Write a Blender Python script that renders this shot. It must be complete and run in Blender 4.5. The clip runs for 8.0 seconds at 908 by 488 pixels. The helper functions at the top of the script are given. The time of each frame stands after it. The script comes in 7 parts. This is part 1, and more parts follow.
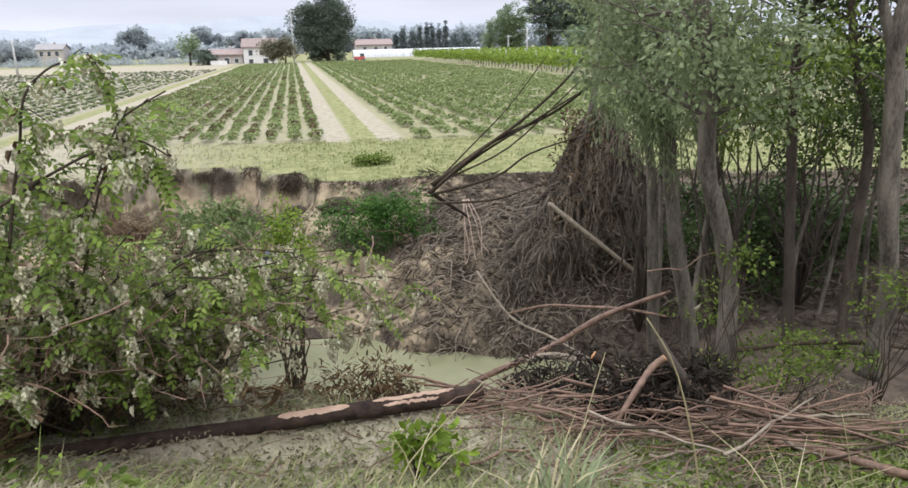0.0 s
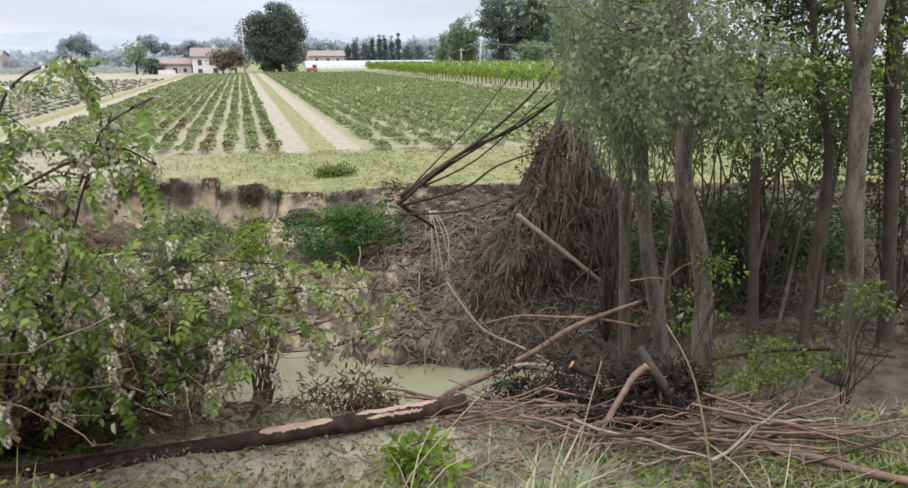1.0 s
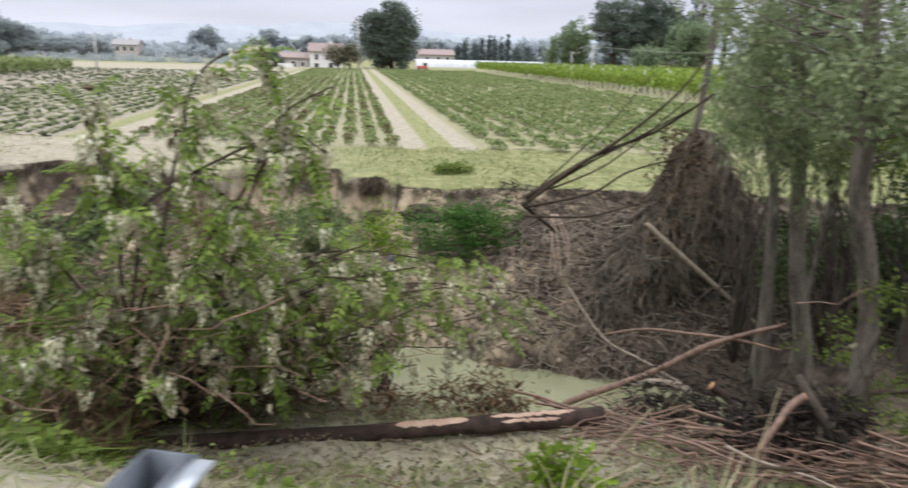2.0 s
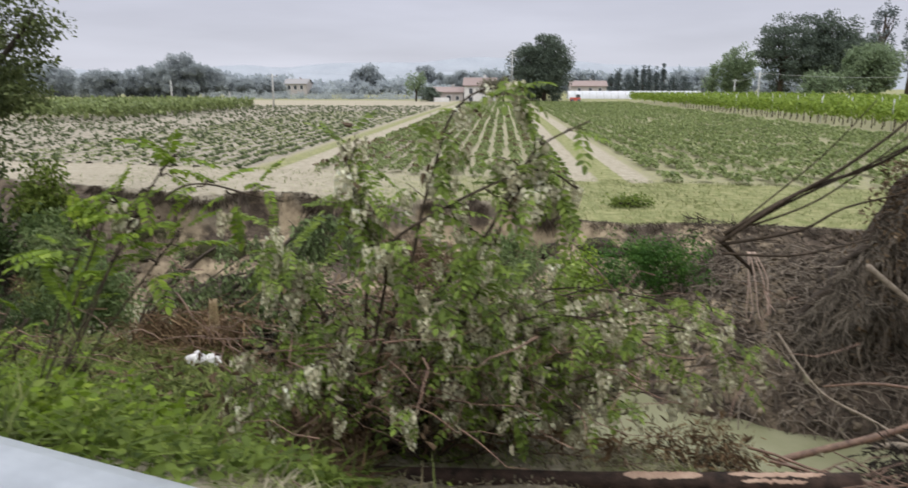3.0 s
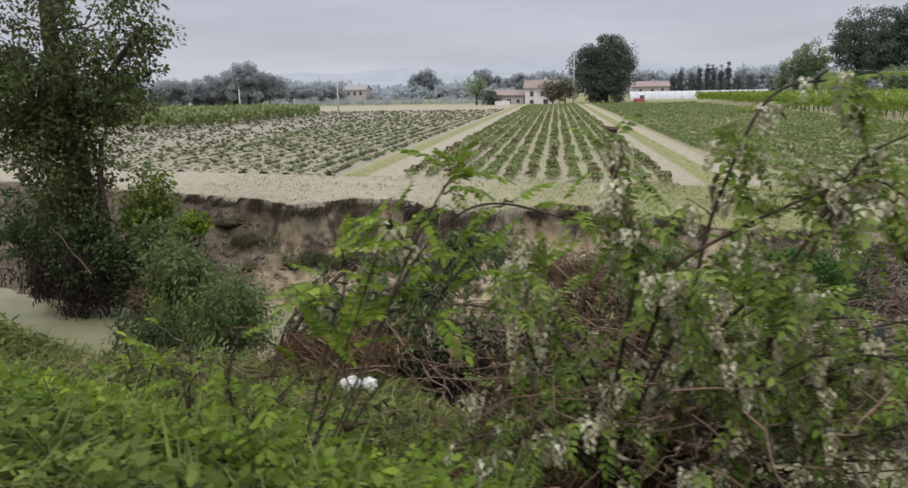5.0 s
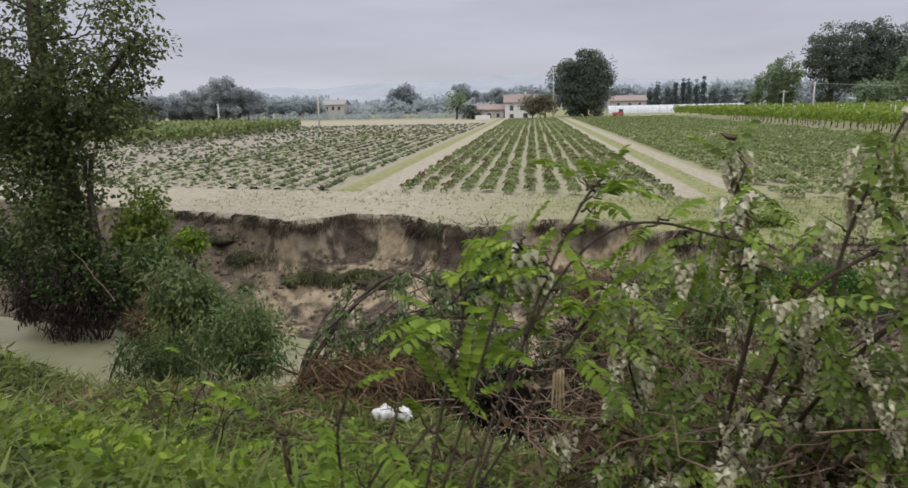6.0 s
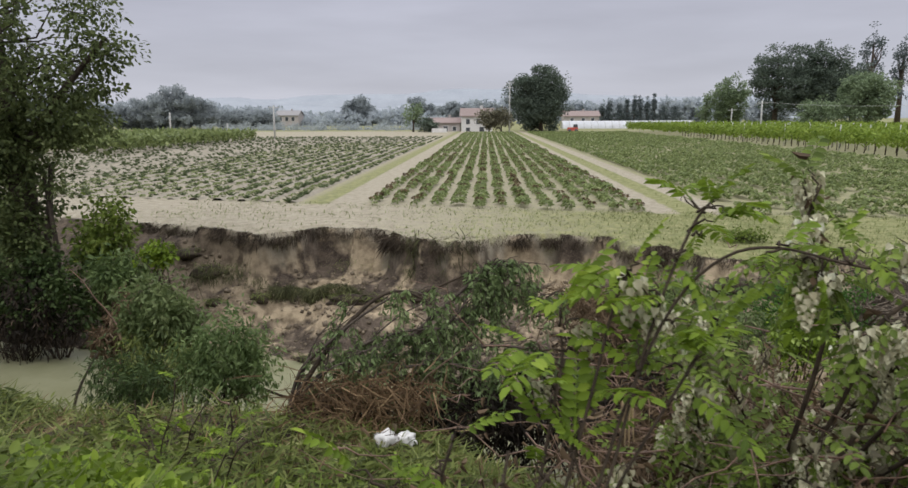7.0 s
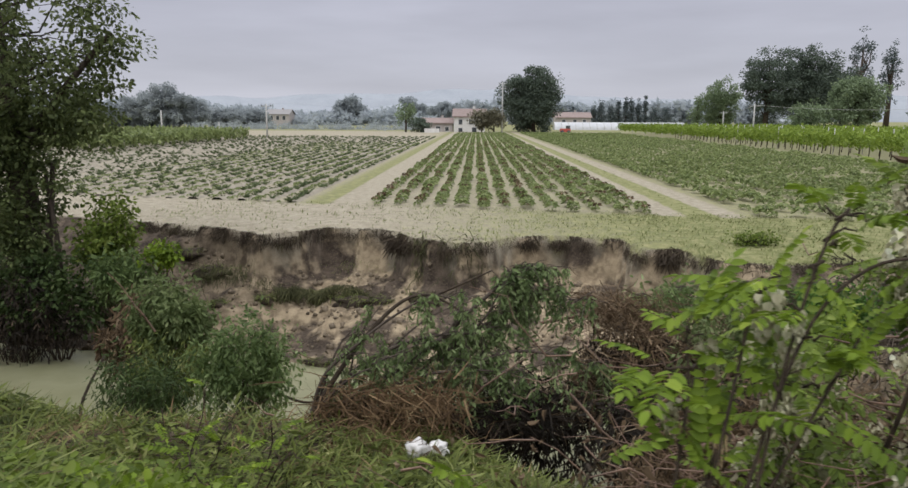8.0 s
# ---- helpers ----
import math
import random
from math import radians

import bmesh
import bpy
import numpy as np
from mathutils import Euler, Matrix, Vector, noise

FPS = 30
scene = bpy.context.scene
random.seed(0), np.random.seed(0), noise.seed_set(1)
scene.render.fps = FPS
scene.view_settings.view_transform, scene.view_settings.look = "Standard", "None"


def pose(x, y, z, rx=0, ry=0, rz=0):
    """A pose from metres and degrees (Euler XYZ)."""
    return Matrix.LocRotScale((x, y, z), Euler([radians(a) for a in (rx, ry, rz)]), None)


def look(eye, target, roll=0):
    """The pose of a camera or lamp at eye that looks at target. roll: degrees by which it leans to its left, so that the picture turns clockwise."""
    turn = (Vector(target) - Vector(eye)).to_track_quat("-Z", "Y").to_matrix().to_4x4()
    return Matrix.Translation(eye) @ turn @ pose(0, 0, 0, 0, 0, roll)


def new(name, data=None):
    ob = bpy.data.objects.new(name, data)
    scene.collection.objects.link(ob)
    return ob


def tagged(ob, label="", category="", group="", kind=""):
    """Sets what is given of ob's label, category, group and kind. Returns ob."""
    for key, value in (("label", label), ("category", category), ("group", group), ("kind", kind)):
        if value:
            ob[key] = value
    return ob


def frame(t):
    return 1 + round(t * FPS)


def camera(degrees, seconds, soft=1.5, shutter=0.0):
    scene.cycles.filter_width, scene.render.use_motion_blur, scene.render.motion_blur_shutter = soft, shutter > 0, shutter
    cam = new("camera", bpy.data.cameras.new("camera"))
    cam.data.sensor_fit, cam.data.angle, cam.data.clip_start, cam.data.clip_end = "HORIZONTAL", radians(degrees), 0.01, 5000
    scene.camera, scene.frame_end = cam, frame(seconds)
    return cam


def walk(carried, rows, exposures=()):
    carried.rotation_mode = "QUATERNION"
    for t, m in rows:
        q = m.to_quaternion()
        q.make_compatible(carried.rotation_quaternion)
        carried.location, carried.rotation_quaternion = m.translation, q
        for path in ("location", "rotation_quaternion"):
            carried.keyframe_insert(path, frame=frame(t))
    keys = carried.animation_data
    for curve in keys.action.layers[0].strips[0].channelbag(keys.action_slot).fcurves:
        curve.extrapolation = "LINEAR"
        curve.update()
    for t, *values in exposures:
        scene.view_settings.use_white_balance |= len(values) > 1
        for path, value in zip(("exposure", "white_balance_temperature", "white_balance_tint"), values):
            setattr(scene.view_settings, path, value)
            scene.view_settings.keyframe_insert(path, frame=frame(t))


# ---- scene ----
# ---- the camera and its walk ----
cam = camera(65.1, 8.0, shutter=0.5)
PATH = [
    (0, (-0.184, 0.345, 3.15), (0.221, 2.227, 2.608), -1.3),
    (0.5, (-0.315, 0.389, 3.141), (0.162, 2.259, 2.617), -1.1),
    (1, (-0.48, 0.432, 3.135), (0.058, 2.29, 2.624), -0.4),
    (1.2, (-0.541, 0.453, 3.137), (-0.008, 2.312, 2.627), 0.0),
    (2.3, (-1.141, 0.743, 3.089), (-1.007, 2.674, 2.583), 1.3),
    (2.5, (-1.292, 0.771, 3.09), (-1.25, 2.708, 2.595), 0.9),
    (3, (-1.679, 0.89, 3.094), (-1.807, 2.838, 2.663), 0.1),
    (3.5, (-2.01, 1.016, 3.09), (-2.197, 2.968, 2.696), -0.2),
    (4, (-2.397, 1.19, 3.079), (-2.625, 3.137, 2.683), -0.5),
    (4.5, (-2.769, 1.385, 3.07), (-3.027, 3.326, 2.659), -0.7),
    (5, (-3.201, 1.576, 3.067), (-3.481, 3.511, 2.647), -1.0),
    (5.2, (-3.371, 1.676, 3.048), (-3.652, 3.611, 2.63), -1.2),
    (6.3, (-4.165, 2.098, 3.018), (-4.345, 4.055, 2.648), -0.9),
    (6.5, (-4.289, 2.124, 3.025), (-4.44, 4.084, 2.66), -0.7),
    (7, (-4.585, 2.267, 3.023), (-4.674, 4.234, 2.674), -0.2),
    (7.5, (-4.797, 2.387, 3.024), (-4.86, 4.357, 2.682), 0.0),
    (8, (-5.07, 2.486, 3.011), (-5.13, 4.454, 2.663), 0.3),
]
LIGHT = [(0, 0.5, 6050, 10), (1.2, 0.46, 6050, 10), (2.5, 0.3, 6150, 10), (3.3, 0.02, 6250, 10), (4.5, -0.1, 6250, 10), (8, -0.15, 6250, 10)]
walk(cam, [(t, look(eye, target, roll)) for t, eye, target, roll in PATH], LIGHT)

# ---- world, sun ----
SUN_UP, SUN_TURN = 58.0, 200.0


def make_world():
    w = bpy.data.worlds.new("overcast")
    scene.world = w
    w.use_nodes = True
    nt = w.node_tree
    nt.nodes.clear()
    out = nt.nodes.new("ShaderNodeOutputWorld")
    sky = nt.nodes.new("ShaderNodeTexSky")
    sky.sky_type, sky.sun_disc = "NISHITA", False
    sky.sun_elevation, sky.sun_rotation = radians(SUN_UP), radians(SUN_TURN)
    clear = nt.nodes.new("ShaderNodeBackground")
    clear.inputs["Strength"].default_value = 0.06
    nt.links.new(sky.outputs[0], clear.inputs["Color"])
    co = nt.nodes.new("ShaderNodeTexCoord")
    sep = nt.nodes.new("ShaderNodeSeparateXYZ")
    nt.links.new(co.outputs["Generated"], sep.inputs[0])
    # overcast sky: about three times as bright overhead as at the horizon
    grad = nt.nodes.new("ShaderNodeValToRGB")
    el = grad.color_ramp.elements
    el[0].position, el[0].color = 0.0, (0.66, 0.655, 0.71, 1)
    el[1].position, el[1].color = 1.0, (2.15, 2.15, 2.2, 1)
    for p, c in ((0.06, (0.61, 0.605, 0.665, 1)), (0.16, (0.575, 0.57, 0.645, 1)), (0.32, (0.8, 0.8, 0.84, 1)), (0.6, (1.6, 1.6, 1.64, 1))):
        e = el.new(p)
        e.color = c
    nt.links.new(sep.outputs["Z"], grad.inputs[0])
    mp = nt.nodes.new("ShaderNodeMapping")
    mp.inputs["Scale"].default_value = (1.4, 1.4, 9.0)
    nt.links.new(co.outputs["Generated"], mp.inputs[0])
    nz = nt.nodes.new("ShaderNodeTexNoise")
    nz.inputs["Scale"].default_value, nz.inputs["Detail"].default_value = 2.2, 5.0
    nt.links.new(mp.outputs[0], nz.inputs["Vector"])
    cl = nt.nodes.new("ShaderNodeMapRange")
    cl.inputs["From Min"].default_value, cl.inputs["From Max"].default_value = 0.3, 0.7
    cl.inputs["To Min"].default_value, cl.inputs["To Max"].default_value = 0.9, 1.08
    nt.links.new(nz.outputs[0], cl.inputs[0])
    mul = nt.nodes.new("ShaderNodeVectorMath")
    mul.operation = "SCALE"
    nt.links.new(grad.outputs[0], mul.inputs[0])
    nt.links.new(cl.outputs[0], mul.inputs["Scale"])
    cloud = nt.nodes.new("ShaderNodeBackground")
    nt.links.new(mul.outputs[0], cloud.inputs["Color"])
    mix = nt.nodes.new("ShaderNodeMixShader")
    mix.inputs[0].default_value = 0.93
    nt.links.new(clear.outputs[0], mix.inputs[1])
    nt.links.new(cloud.outputs[0], mix.inputs[2])
    nt.links.new(mix.outputs[0], out.inputs[0])


make_world()
sun = new("sun", bpy.data.lights.new("sun", "SUN"))
sun.data.energy, sun.data.angle, sun.data.color = 0.9, radians(40), (1.0, 0.97, 0.93)
sun.matrix_world = look((0, 0, 0), (-math.sin(radians(SUN_TURN)) * math.cos(radians(SUN_UP)), -math.cos(radians(SUN_TURN)) * math.cos(radians(SUN_UP)), -math.sin(radians(SUN_UP))))

# ---- materials ----
def node_mat(name):
    m = bpy.data.materials.new(name)
    m.use_nodes = True
    nt = m.node_tree
    return m, nt, nt.nodes["Principled BSDF"]


def rgb(c):
    return (c[0], c[1], c[2], 1.0)


def mixc(nt, fac, a, b):
    n = nt.nodes.new("ShaderNodeMix")
    n.data_type = "RGBA"
    for socket, v in ((n.inputs[0], fac), (n.inputs[6], a), (n.inputs[7], b)):
        if hasattr(v, "is_linked"):
            nt.links.new(v, socket)
        else:
            socket.default_value = v
    return n.outputs[2]


def math_node(nt, op, a, b=None, clamp=False):
    n = nt.nodes.new("ShaderNodeMath")
    n.operation, n.use_clamp = op, clamp
    for socket, v in zip(n.inputs, (a, b)):
        if v is None:
            continue
        if hasattr(v, "is_linked"):
            nt.links.new(v, socket)
        else:
            socket.default_value = v
    return n.outputs[0]


def noise_node(nt, vec, scale, detail=4.0, rough=0.55):
    n = nt.nodes.new("ShaderNodeTexNoise")
    n.inputs["Scale"].default_value, n.inputs["Detail"].default_value, n.inputs["Roughness"].default_value = scale, detail, rough
    if vec is not None:
        nt.links.new(vec, n.inputs["Vector"])
    return n.outputs[0]


def span(nt, v, lo, hi, to_lo=0.0, to_hi=1.0):
    n = nt.nodes.new("ShaderNodeMapRange")
    nt.links.new(v, n.inputs[0])
    for key, val in (("From Min", lo), ("From Max", hi), ("To Min", to_lo), ("To Max", to_hi)):
        n.inputs[key].default_value = val
    return n.outputs[0]


def place_vec(nt):
    return nt.nodes.new("ShaderNodeNewGeometry").outputs["Position"]


def bump(nt, bsdf, height, strength, distance):
    n = nt.nodes.new("ShaderNodeBump")
    n.inputs["Strength"].default_value, n.inputs["Distance"].default_value = strength, distance
    nt.links.new(height, n.inputs["Height"])
    nt.links.new(n.outputs[0], bsdf.inputs["Normal"])


def plain(name, c1, c2, scale=6.0, rough=0.8, relief=0.4, dist=0.01, metal=0.0, stretch=(1, 1, 1), local=True):
    """A surface of two colours in noise at two sizes, with relief."""
    m, nt, b = node_mat(name)
    co = nt.nodes.new("ShaderNodeTexCoord")
    mp = nt.nodes.new("ShaderNodeMapping")
    mp.inputs["Scale"].default_value = stretch
    nt.links.new(co.outputs["Object"], mp.inputs[0])
    big = noise_node(nt, mp.outputs[0], scale, 5)
    fine = noise_node(nt, mp.outputs[0], scale * 9, 4)
    f = math_node(nt, "ADD", math_node(nt, "MULTIPLY", big, 0.65), math_node(nt, "MULTIPLY", fine, 0.35))
    col = mixc(nt, span(nt, f, 0.36, 0.64), rgb(c1), rgb(c2))
    rnd = nt.nodes.new("ShaderNodeObjectInfo").outputs["Random"]
    col2 = mixc(nt, span(nt, rnd, 0, 1, 0.0, 0.25), col, rgb([x * 0.6 for x in c1]))
    nt.links.new(col2, b.inputs["Base Color"])
    b.inputs["Roughness"].default_value, b.inputs["Metallic"].default_value = rough, metal
    b.inputs["Specular IOR Level"].default_value = 0.5 if rough < 0.7 else 0.2
    bump(nt, b, f, relief, dist)
    return m


def leafy(name, c1, c2, c3=None, through_light=0.35, rough=0.55):
    """Foliage: colour varies from leaf to leaf and in patches, and some light passes through."""
    m, nt, b = node_mat(name)
    geo = nt.nodes.new("ShaderNodeNewGeometry")
    rnd = geo.outputs["Random Per Island"]
    patch = noise_node(nt, geo.outputs["Position"], 1.7, 3)
    f = math_node(nt, "ADD", math_node(nt, "MULTIPLY", rnd, 0.6), math_node(nt, "MULTIPLY", span(nt, patch, 0.3, 0.7), 0.4))
    ramp = nt.nodes.new("ShaderNodeValToRGB")
    el = ramp.color_ramp.elements
    el[0].position, el[0].color = 0.1, rgb(c1)
    el[1].position, el[1].color = 0.75, rgb(c2)
    if c3:
        e = el.new(0.93)
        e.color = rgb(c3)
    nt.links.new(f, ramp.inputs[0])
    nt.links.new(ramp.outputs[0], b.inputs["Base Color"])
    b.inputs["Roughness"].default_value = rough
    b.inputs["Specular IOR Level"].default_value = 0.2
    tr = nt.nodes.new("ShaderNodeBsdfTranslucent")
    nt.links.new(ramp.outputs[0], tr.inputs[0])
    mx = nt.nodes.new("ShaderNodeMixShader")
    mx.inputs[0].default_value = through_light
    nt.links.new(b.outputs[0], mx.inputs[1])
    nt.links.new(tr.outputs[0], mx.inputs[2])
    nt.links.new(mx.outputs[0], nt.nodes["Material Output"].inputs[0])
    return m


ROW_LINE = 25.55   # the crop rows begin at y = ROW_LINE - 0.19 x


def ground_mat():
    m, nt, b = node_mat("ground")
    pos = place_vec(nt)
    sep = nt.nodes.new("ShaderNodeSeparateXYZ")
    nt.links.new(pos, sep.inputs[0])
    coarse = noise_node(nt, pos, 0.55, 5)
    mid = noise_node(nt, pos, 3.2, 5)
    fine = noise_node(nt, pos, 22.0, 5, 0.65)

    def att(key):
        n = nt.nodes.new("ShaderNodeAttribute")
        n.attribute_name = key
        return n.outputs["Fac"]

    # bare earth of the banks
    mud = mixc(nt, span(nt, mid, 0.35, 0.65), (0.038, 0.029, 0.022, 1), (0.115, 0.088, 0.066, 1))
    mud = mixc(nt, span(nt, fine, 0.5, 0.8), mud, (0.17, 0.135, 0.1, 1))
    clay = mixc(nt, span(nt, mid, 0.38, 0.62), (0.18, 0.138, 0.09, 1), (0.39, 0.31, 0.205, 1))
    earth = mixc(nt, math_node(nt, "MULTIPLY", att("clay"), span(nt, noise_node(nt, pos, 0.8, 4), 0.44, 0.55), True), mud, clay)
    # dried flood silt
    silt = mixc(nt, span(nt, mid, 0.3, 0.7), (0.27, 0.235, 0.17, 1), (0.42, 0.375, 0.29, 1))
    silt = mixc(nt, span(nt, fine, 0.52, 0.72), silt, (0.19, 0.155, 0.105, 1))
    col = mixc(nt, att("silt"), earth, silt)
    grass = mixc(nt, span(nt, mid, 0.35, 0.65), (0.15, 0.165, 0.06, 1), (0.29, 0.275, 0.135, 1))
    # wheel tracks and paths across the field, by x
    wob = math_node(nt, "MULTIPLY", math_node(nt, "SUBTRACT", mid, 0.5), 0.5)
    xx = math_node(nt, "ADD", sep.outputs["X"], wob)
    ramp = nt.nodes.new("ShaderNodeValToRGB")
    nt.links.new(span(nt, xx, -14.0, 6.0), ramp.inputs[0])
    el = ramp.color_ramp.elements
    marks = ((-14.0, 0.27), (-11.4, 0.36), (-11.0, 0.55), (-10.35, 0.6), (-10.1, 0.02), (-9.2, 0.02), (-8.9, 0.3), (0.6, 0.42), (0.85, 0.03),
             (1.5, 0.03), (1.75, 0.85), (2.45, 0.85), (2.65, 0.05), (3.2, 0.05), (3.5, 0.46), (6.0, 0.46))
    el[0].position, el[0].color = 0.0, (marks[0][1],) * 3 + (1,)
    el[1].position, el[1].color = 1.0, (marks[-1][1],) * 3 + (1,)
    for x, v in marks[1:-1]:
        e = el.new((x + 14.0) / 20.0)
        e.color = (v, v, v, 1)
    rowy = math_node(nt, "ADD", sep.outputs["Y"], math_node(nt, "MULTIPLY", sep.outputs["X"], 0.19))
    rows = span(nt, math_node(nt, "ADD", rowy, wob), ROW_LINE - 0.6, ROW_LINE + 0.1)
    head = span(nt, xx, -9.0, 3.0, 0.22, 0.72)
    g = nt.nodes.new("ShaderNodeMix")
    nt.links.new(rows, g.inputs[0])
    nt.links.new(head, g.inputs[2])
    nt.links.new(ramp.outputs[0], g.inputs[3])
    field_green = g.outputs[0]
    far = span(nt, sep.outputs["Y"], 150, 175, 0.0, 0.55)
    amount = math_node(nt, "MULTIPLY", att("field"), math_node(nt, "MAXIMUM", field_green, far))
    amount = math_node(nt, "MAXIMUM", amount, att("green"))
    patchy = math_node(nt, "ADD", math_node(nt, "MULTIPLY", mid, 0.6), math_node(nt, "MULTIPLY", fine, 0.4))
    edge = math_node(nt, "SUBTRACT", math_node(nt, "ADD", amount, patchy), 0.78)
    col = mixc(nt, math_node(nt, "MULTIPLY", edge, 3.5, True), col, grass)
    nt.links.new(col, b.inputs["Base Color"])
    b.inputs["Roughness"].default_value = 0.9
    b.inputs["Specular IOR Level"].default_value = 0.12
    h = math_node(nt, "ADD", math_node(nt, "MULTIPLY", mid, 0.7), math_node(nt, "MULTIPLY", fine, 0.3))
    bump(nt, b, h, 1.0, 0.08)
    return m


def water_mat():
    m, nt, b = node_mat("river_water")
    pos = place_vec(nt)
    f = noise_node(nt, pos, 1.2, 4)
    nt.links.new(mixc(nt, span(nt, f, 0.35, 0.65), (0.195, 0.192, 0.108, 1), (0.245, 0.238, 0.145, 1)), b.inputs["Base Color"])
    b.inputs["Roughness"].default_value = 0.34
    b.inputs["Specular IOR Level"].default_value = 0.18
    b.inputs["IOR"].default_value = 1.33
    bump(nt, b, noise_node(nt, pos, 5.0, 3), 0.12, 0.03)
    return m


GROUND = ground_mat()
WATER = water_mat()
BARK = plain("grey_bark", (0.045, 0.037, 0.029), (0.25, 0.215, 0.17), 8, 0.9, 1.0, 0.03, stretch=(1, 1, 0.22))
BARK_DARK = plain("dark_bark", (0.045, 0.035, 0.028), (0.12, 0.095, 0.075), 9, 0.9, 0.9, 0.02, stretch=(1, 1, 0.3))
WET_BARK = plain("wet_brown_bark", (0.014, 0.01, 0.008), (0.075, 0.046, 0.034), 9, 0.75, 1.0, 0.03)
BARE_WOOD = plain("stripped_wood", (0.3, 0.18, 0.12), (0.5, 0.35, 0.25), 8, 0.6, 0.4, 0.008)
RED_BARK = plain("reddish_bark", (0.09, 0.052, 0.036), (0.28, 0.168, 0.112), 10, 0.6, 0.5, 0.01)
PALE_WOOD = plain("weathered_wood", (0.17, 0.13, 0.095), (0.36, 0.3, 0.23), 10, 0.75, 0.5, 0.01)
CUT_WOOD = plain("sawn_wood", (0.5, 0.24, 0.1), (0.62, 0.34, 0.16), 25, 0.7, 0.2, 0.004)
TWIG = plain("twig_bark", (0.03, 0.022, 0.015), (0.085, 0.062, 0.042), 14, 0.85, 0.4, 0.004)
ROOT = plain("root_bark", (0.1, 0.081, 0.062), (0.32, 0.262, 0.2), 12, 0.85, 0.5, 0.006)
PALE_ROOT = plain("pale_root", (0.36, 0.25, 0.19), (0.52, 0.4, 0.32), 12, 0.7, 0.3, 0.004)
ROBINIA = leafy("robinia_leaf", (0.07, 0.1, 0.022), (0.225, 0.305, 0.055), (0.36, 0.44, 0.11), 0.45)
ROBINIA_NEW = leafy("young_robinia_leaf", (0.07, 0.11, 0.012), (0.21, 0.3, 0.03), (0.32, 0.4, 0.055), 0.4)
BLOSSOM = leafy("cream_blossom", (0.36, 0.32, 0.2), (0.68, 0.65, 0.46), (0.84, 0.84, 0.68), 0.25, 0.8)
SILT_LEAF = leafy("silted_dead_leaf", (0.15, 0.132, 0.082), (0.34, 0.305, 0.205), (0.52, 0.48, 0.35), 0.3, 0.9)
BROWN_STRAW = leafy("rotting_straw", (0.05, 0.03, 0.016), (0.2, 0.13, 0.07), (0.36, 0.26, 0.14), 0.15, 0.9)
DEAD_LEAF = leafy("muddy_dead_leaf", (0.045, 0.028, 0.016), (0.185, 0.128, 0.075), (0.36, 0.28, 0.19), 0.15, 0.9)
WILLOW = leafy("willow_leaf", (0.06, 0.095, 0.033), (0.19, 0.255, 0.09), (0.36, 0.43, 0.21), 0.45)
WILLOW_PALE = leafy("grey_green_leaf", (0.13, 0.165, 0.075), (0.28, 0.33, 0.17), (0.4, 0.44, 0.27), 0.45)
WILLOW_SOFT = leafy("soft_willow_leaf", (0.075, 0.105, 0.035), (0.175, 0.22, 0.085), (0.27, 0.31, 0.14), 0.4)
WILLOW_HANG = leafy("hanging_willow_leaf", (0.085, 0.125, 0.047), (0.24, 0.31, 0.125), (0.42, 0.48, 0.25), 0.45)
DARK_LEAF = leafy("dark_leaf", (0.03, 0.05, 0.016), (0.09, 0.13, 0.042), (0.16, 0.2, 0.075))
MID_LEAF = leafy("green_leaf", (0.06, 0.092, 0.016), (0.19, 0.25, 0.045), (0.29, 0.34, 0.08), 0.4)
IVY_LEAF = leafy("creeper_leaf", (0.03, 0.075, 0.014), (0.08, 0.17, 0.03), (0.14, 0.25, 0.045))
GRASS = leafy("grass_blade", (0.042, 0.056, 0.014), (0.195, 0.23, 0.058), (0.38, 0.38, 0.16), 0.35)
STRAW = leafy("dry_grass", (0.3, 0.25, 0.13), (0.48, 0.42, 0.25), (0.55, 0.5, 0.33), 0.3)
CROP = leafy("crop_leaf", (0.1, 0.13, 0.045), (0.26, 0.31, 0.12), (0.38, 0.4, 0.2), 0.4)
CROP_BLUE = leafy("dark_crop_leaf", (0.06, 0.08, 0.04), (0.155, 0.19, 0.09), (0.26, 0.29, 0.15), 0.35)
VINE_LEAF = leafy("vine_leaf", (0.12, 0.18, 0.025), (0.24, 0.32, 0.05), (0.32, 0.38, 0.08), 0.4)
# far tree green, lightened with some distance haze in the colour
FAR_LEAF = leafy("far_tree_leaf", (0.085, 0.11, 0.083), (0.125, 0.155, 0.115), None, 0.25)
FAR_BLUE = leafy("far_cypress_leaf", (0.1, 0.125, 0.125), (0.14, 0.165, 0.165), None, 0.2)
FAR_PALE = leafy("far_poplar_leaf", (0.15, 0.2, 0.11), (0.24, 0.3, 0.17), None, 0.3)
# distance haze is mixed into the base colours of these two far leaves
HAZED_LEAF = leafy("hazed_wood_leaf", (0.34, 0.37, 0.38), (0.38, 0.41, 0.42), None, 0.5)
HAZED_WOOD = leafy("farthest_hazed_leaf", (0.41, 0.445, 0.47), (0.45, 0.485, 0.51), None, 0.5)
FRUIT_LEAF = leafy("fruit_tree_leaf", (0.13, 0.125, 0.085), (0.21, 0.195, 0.13), None, 0.25)
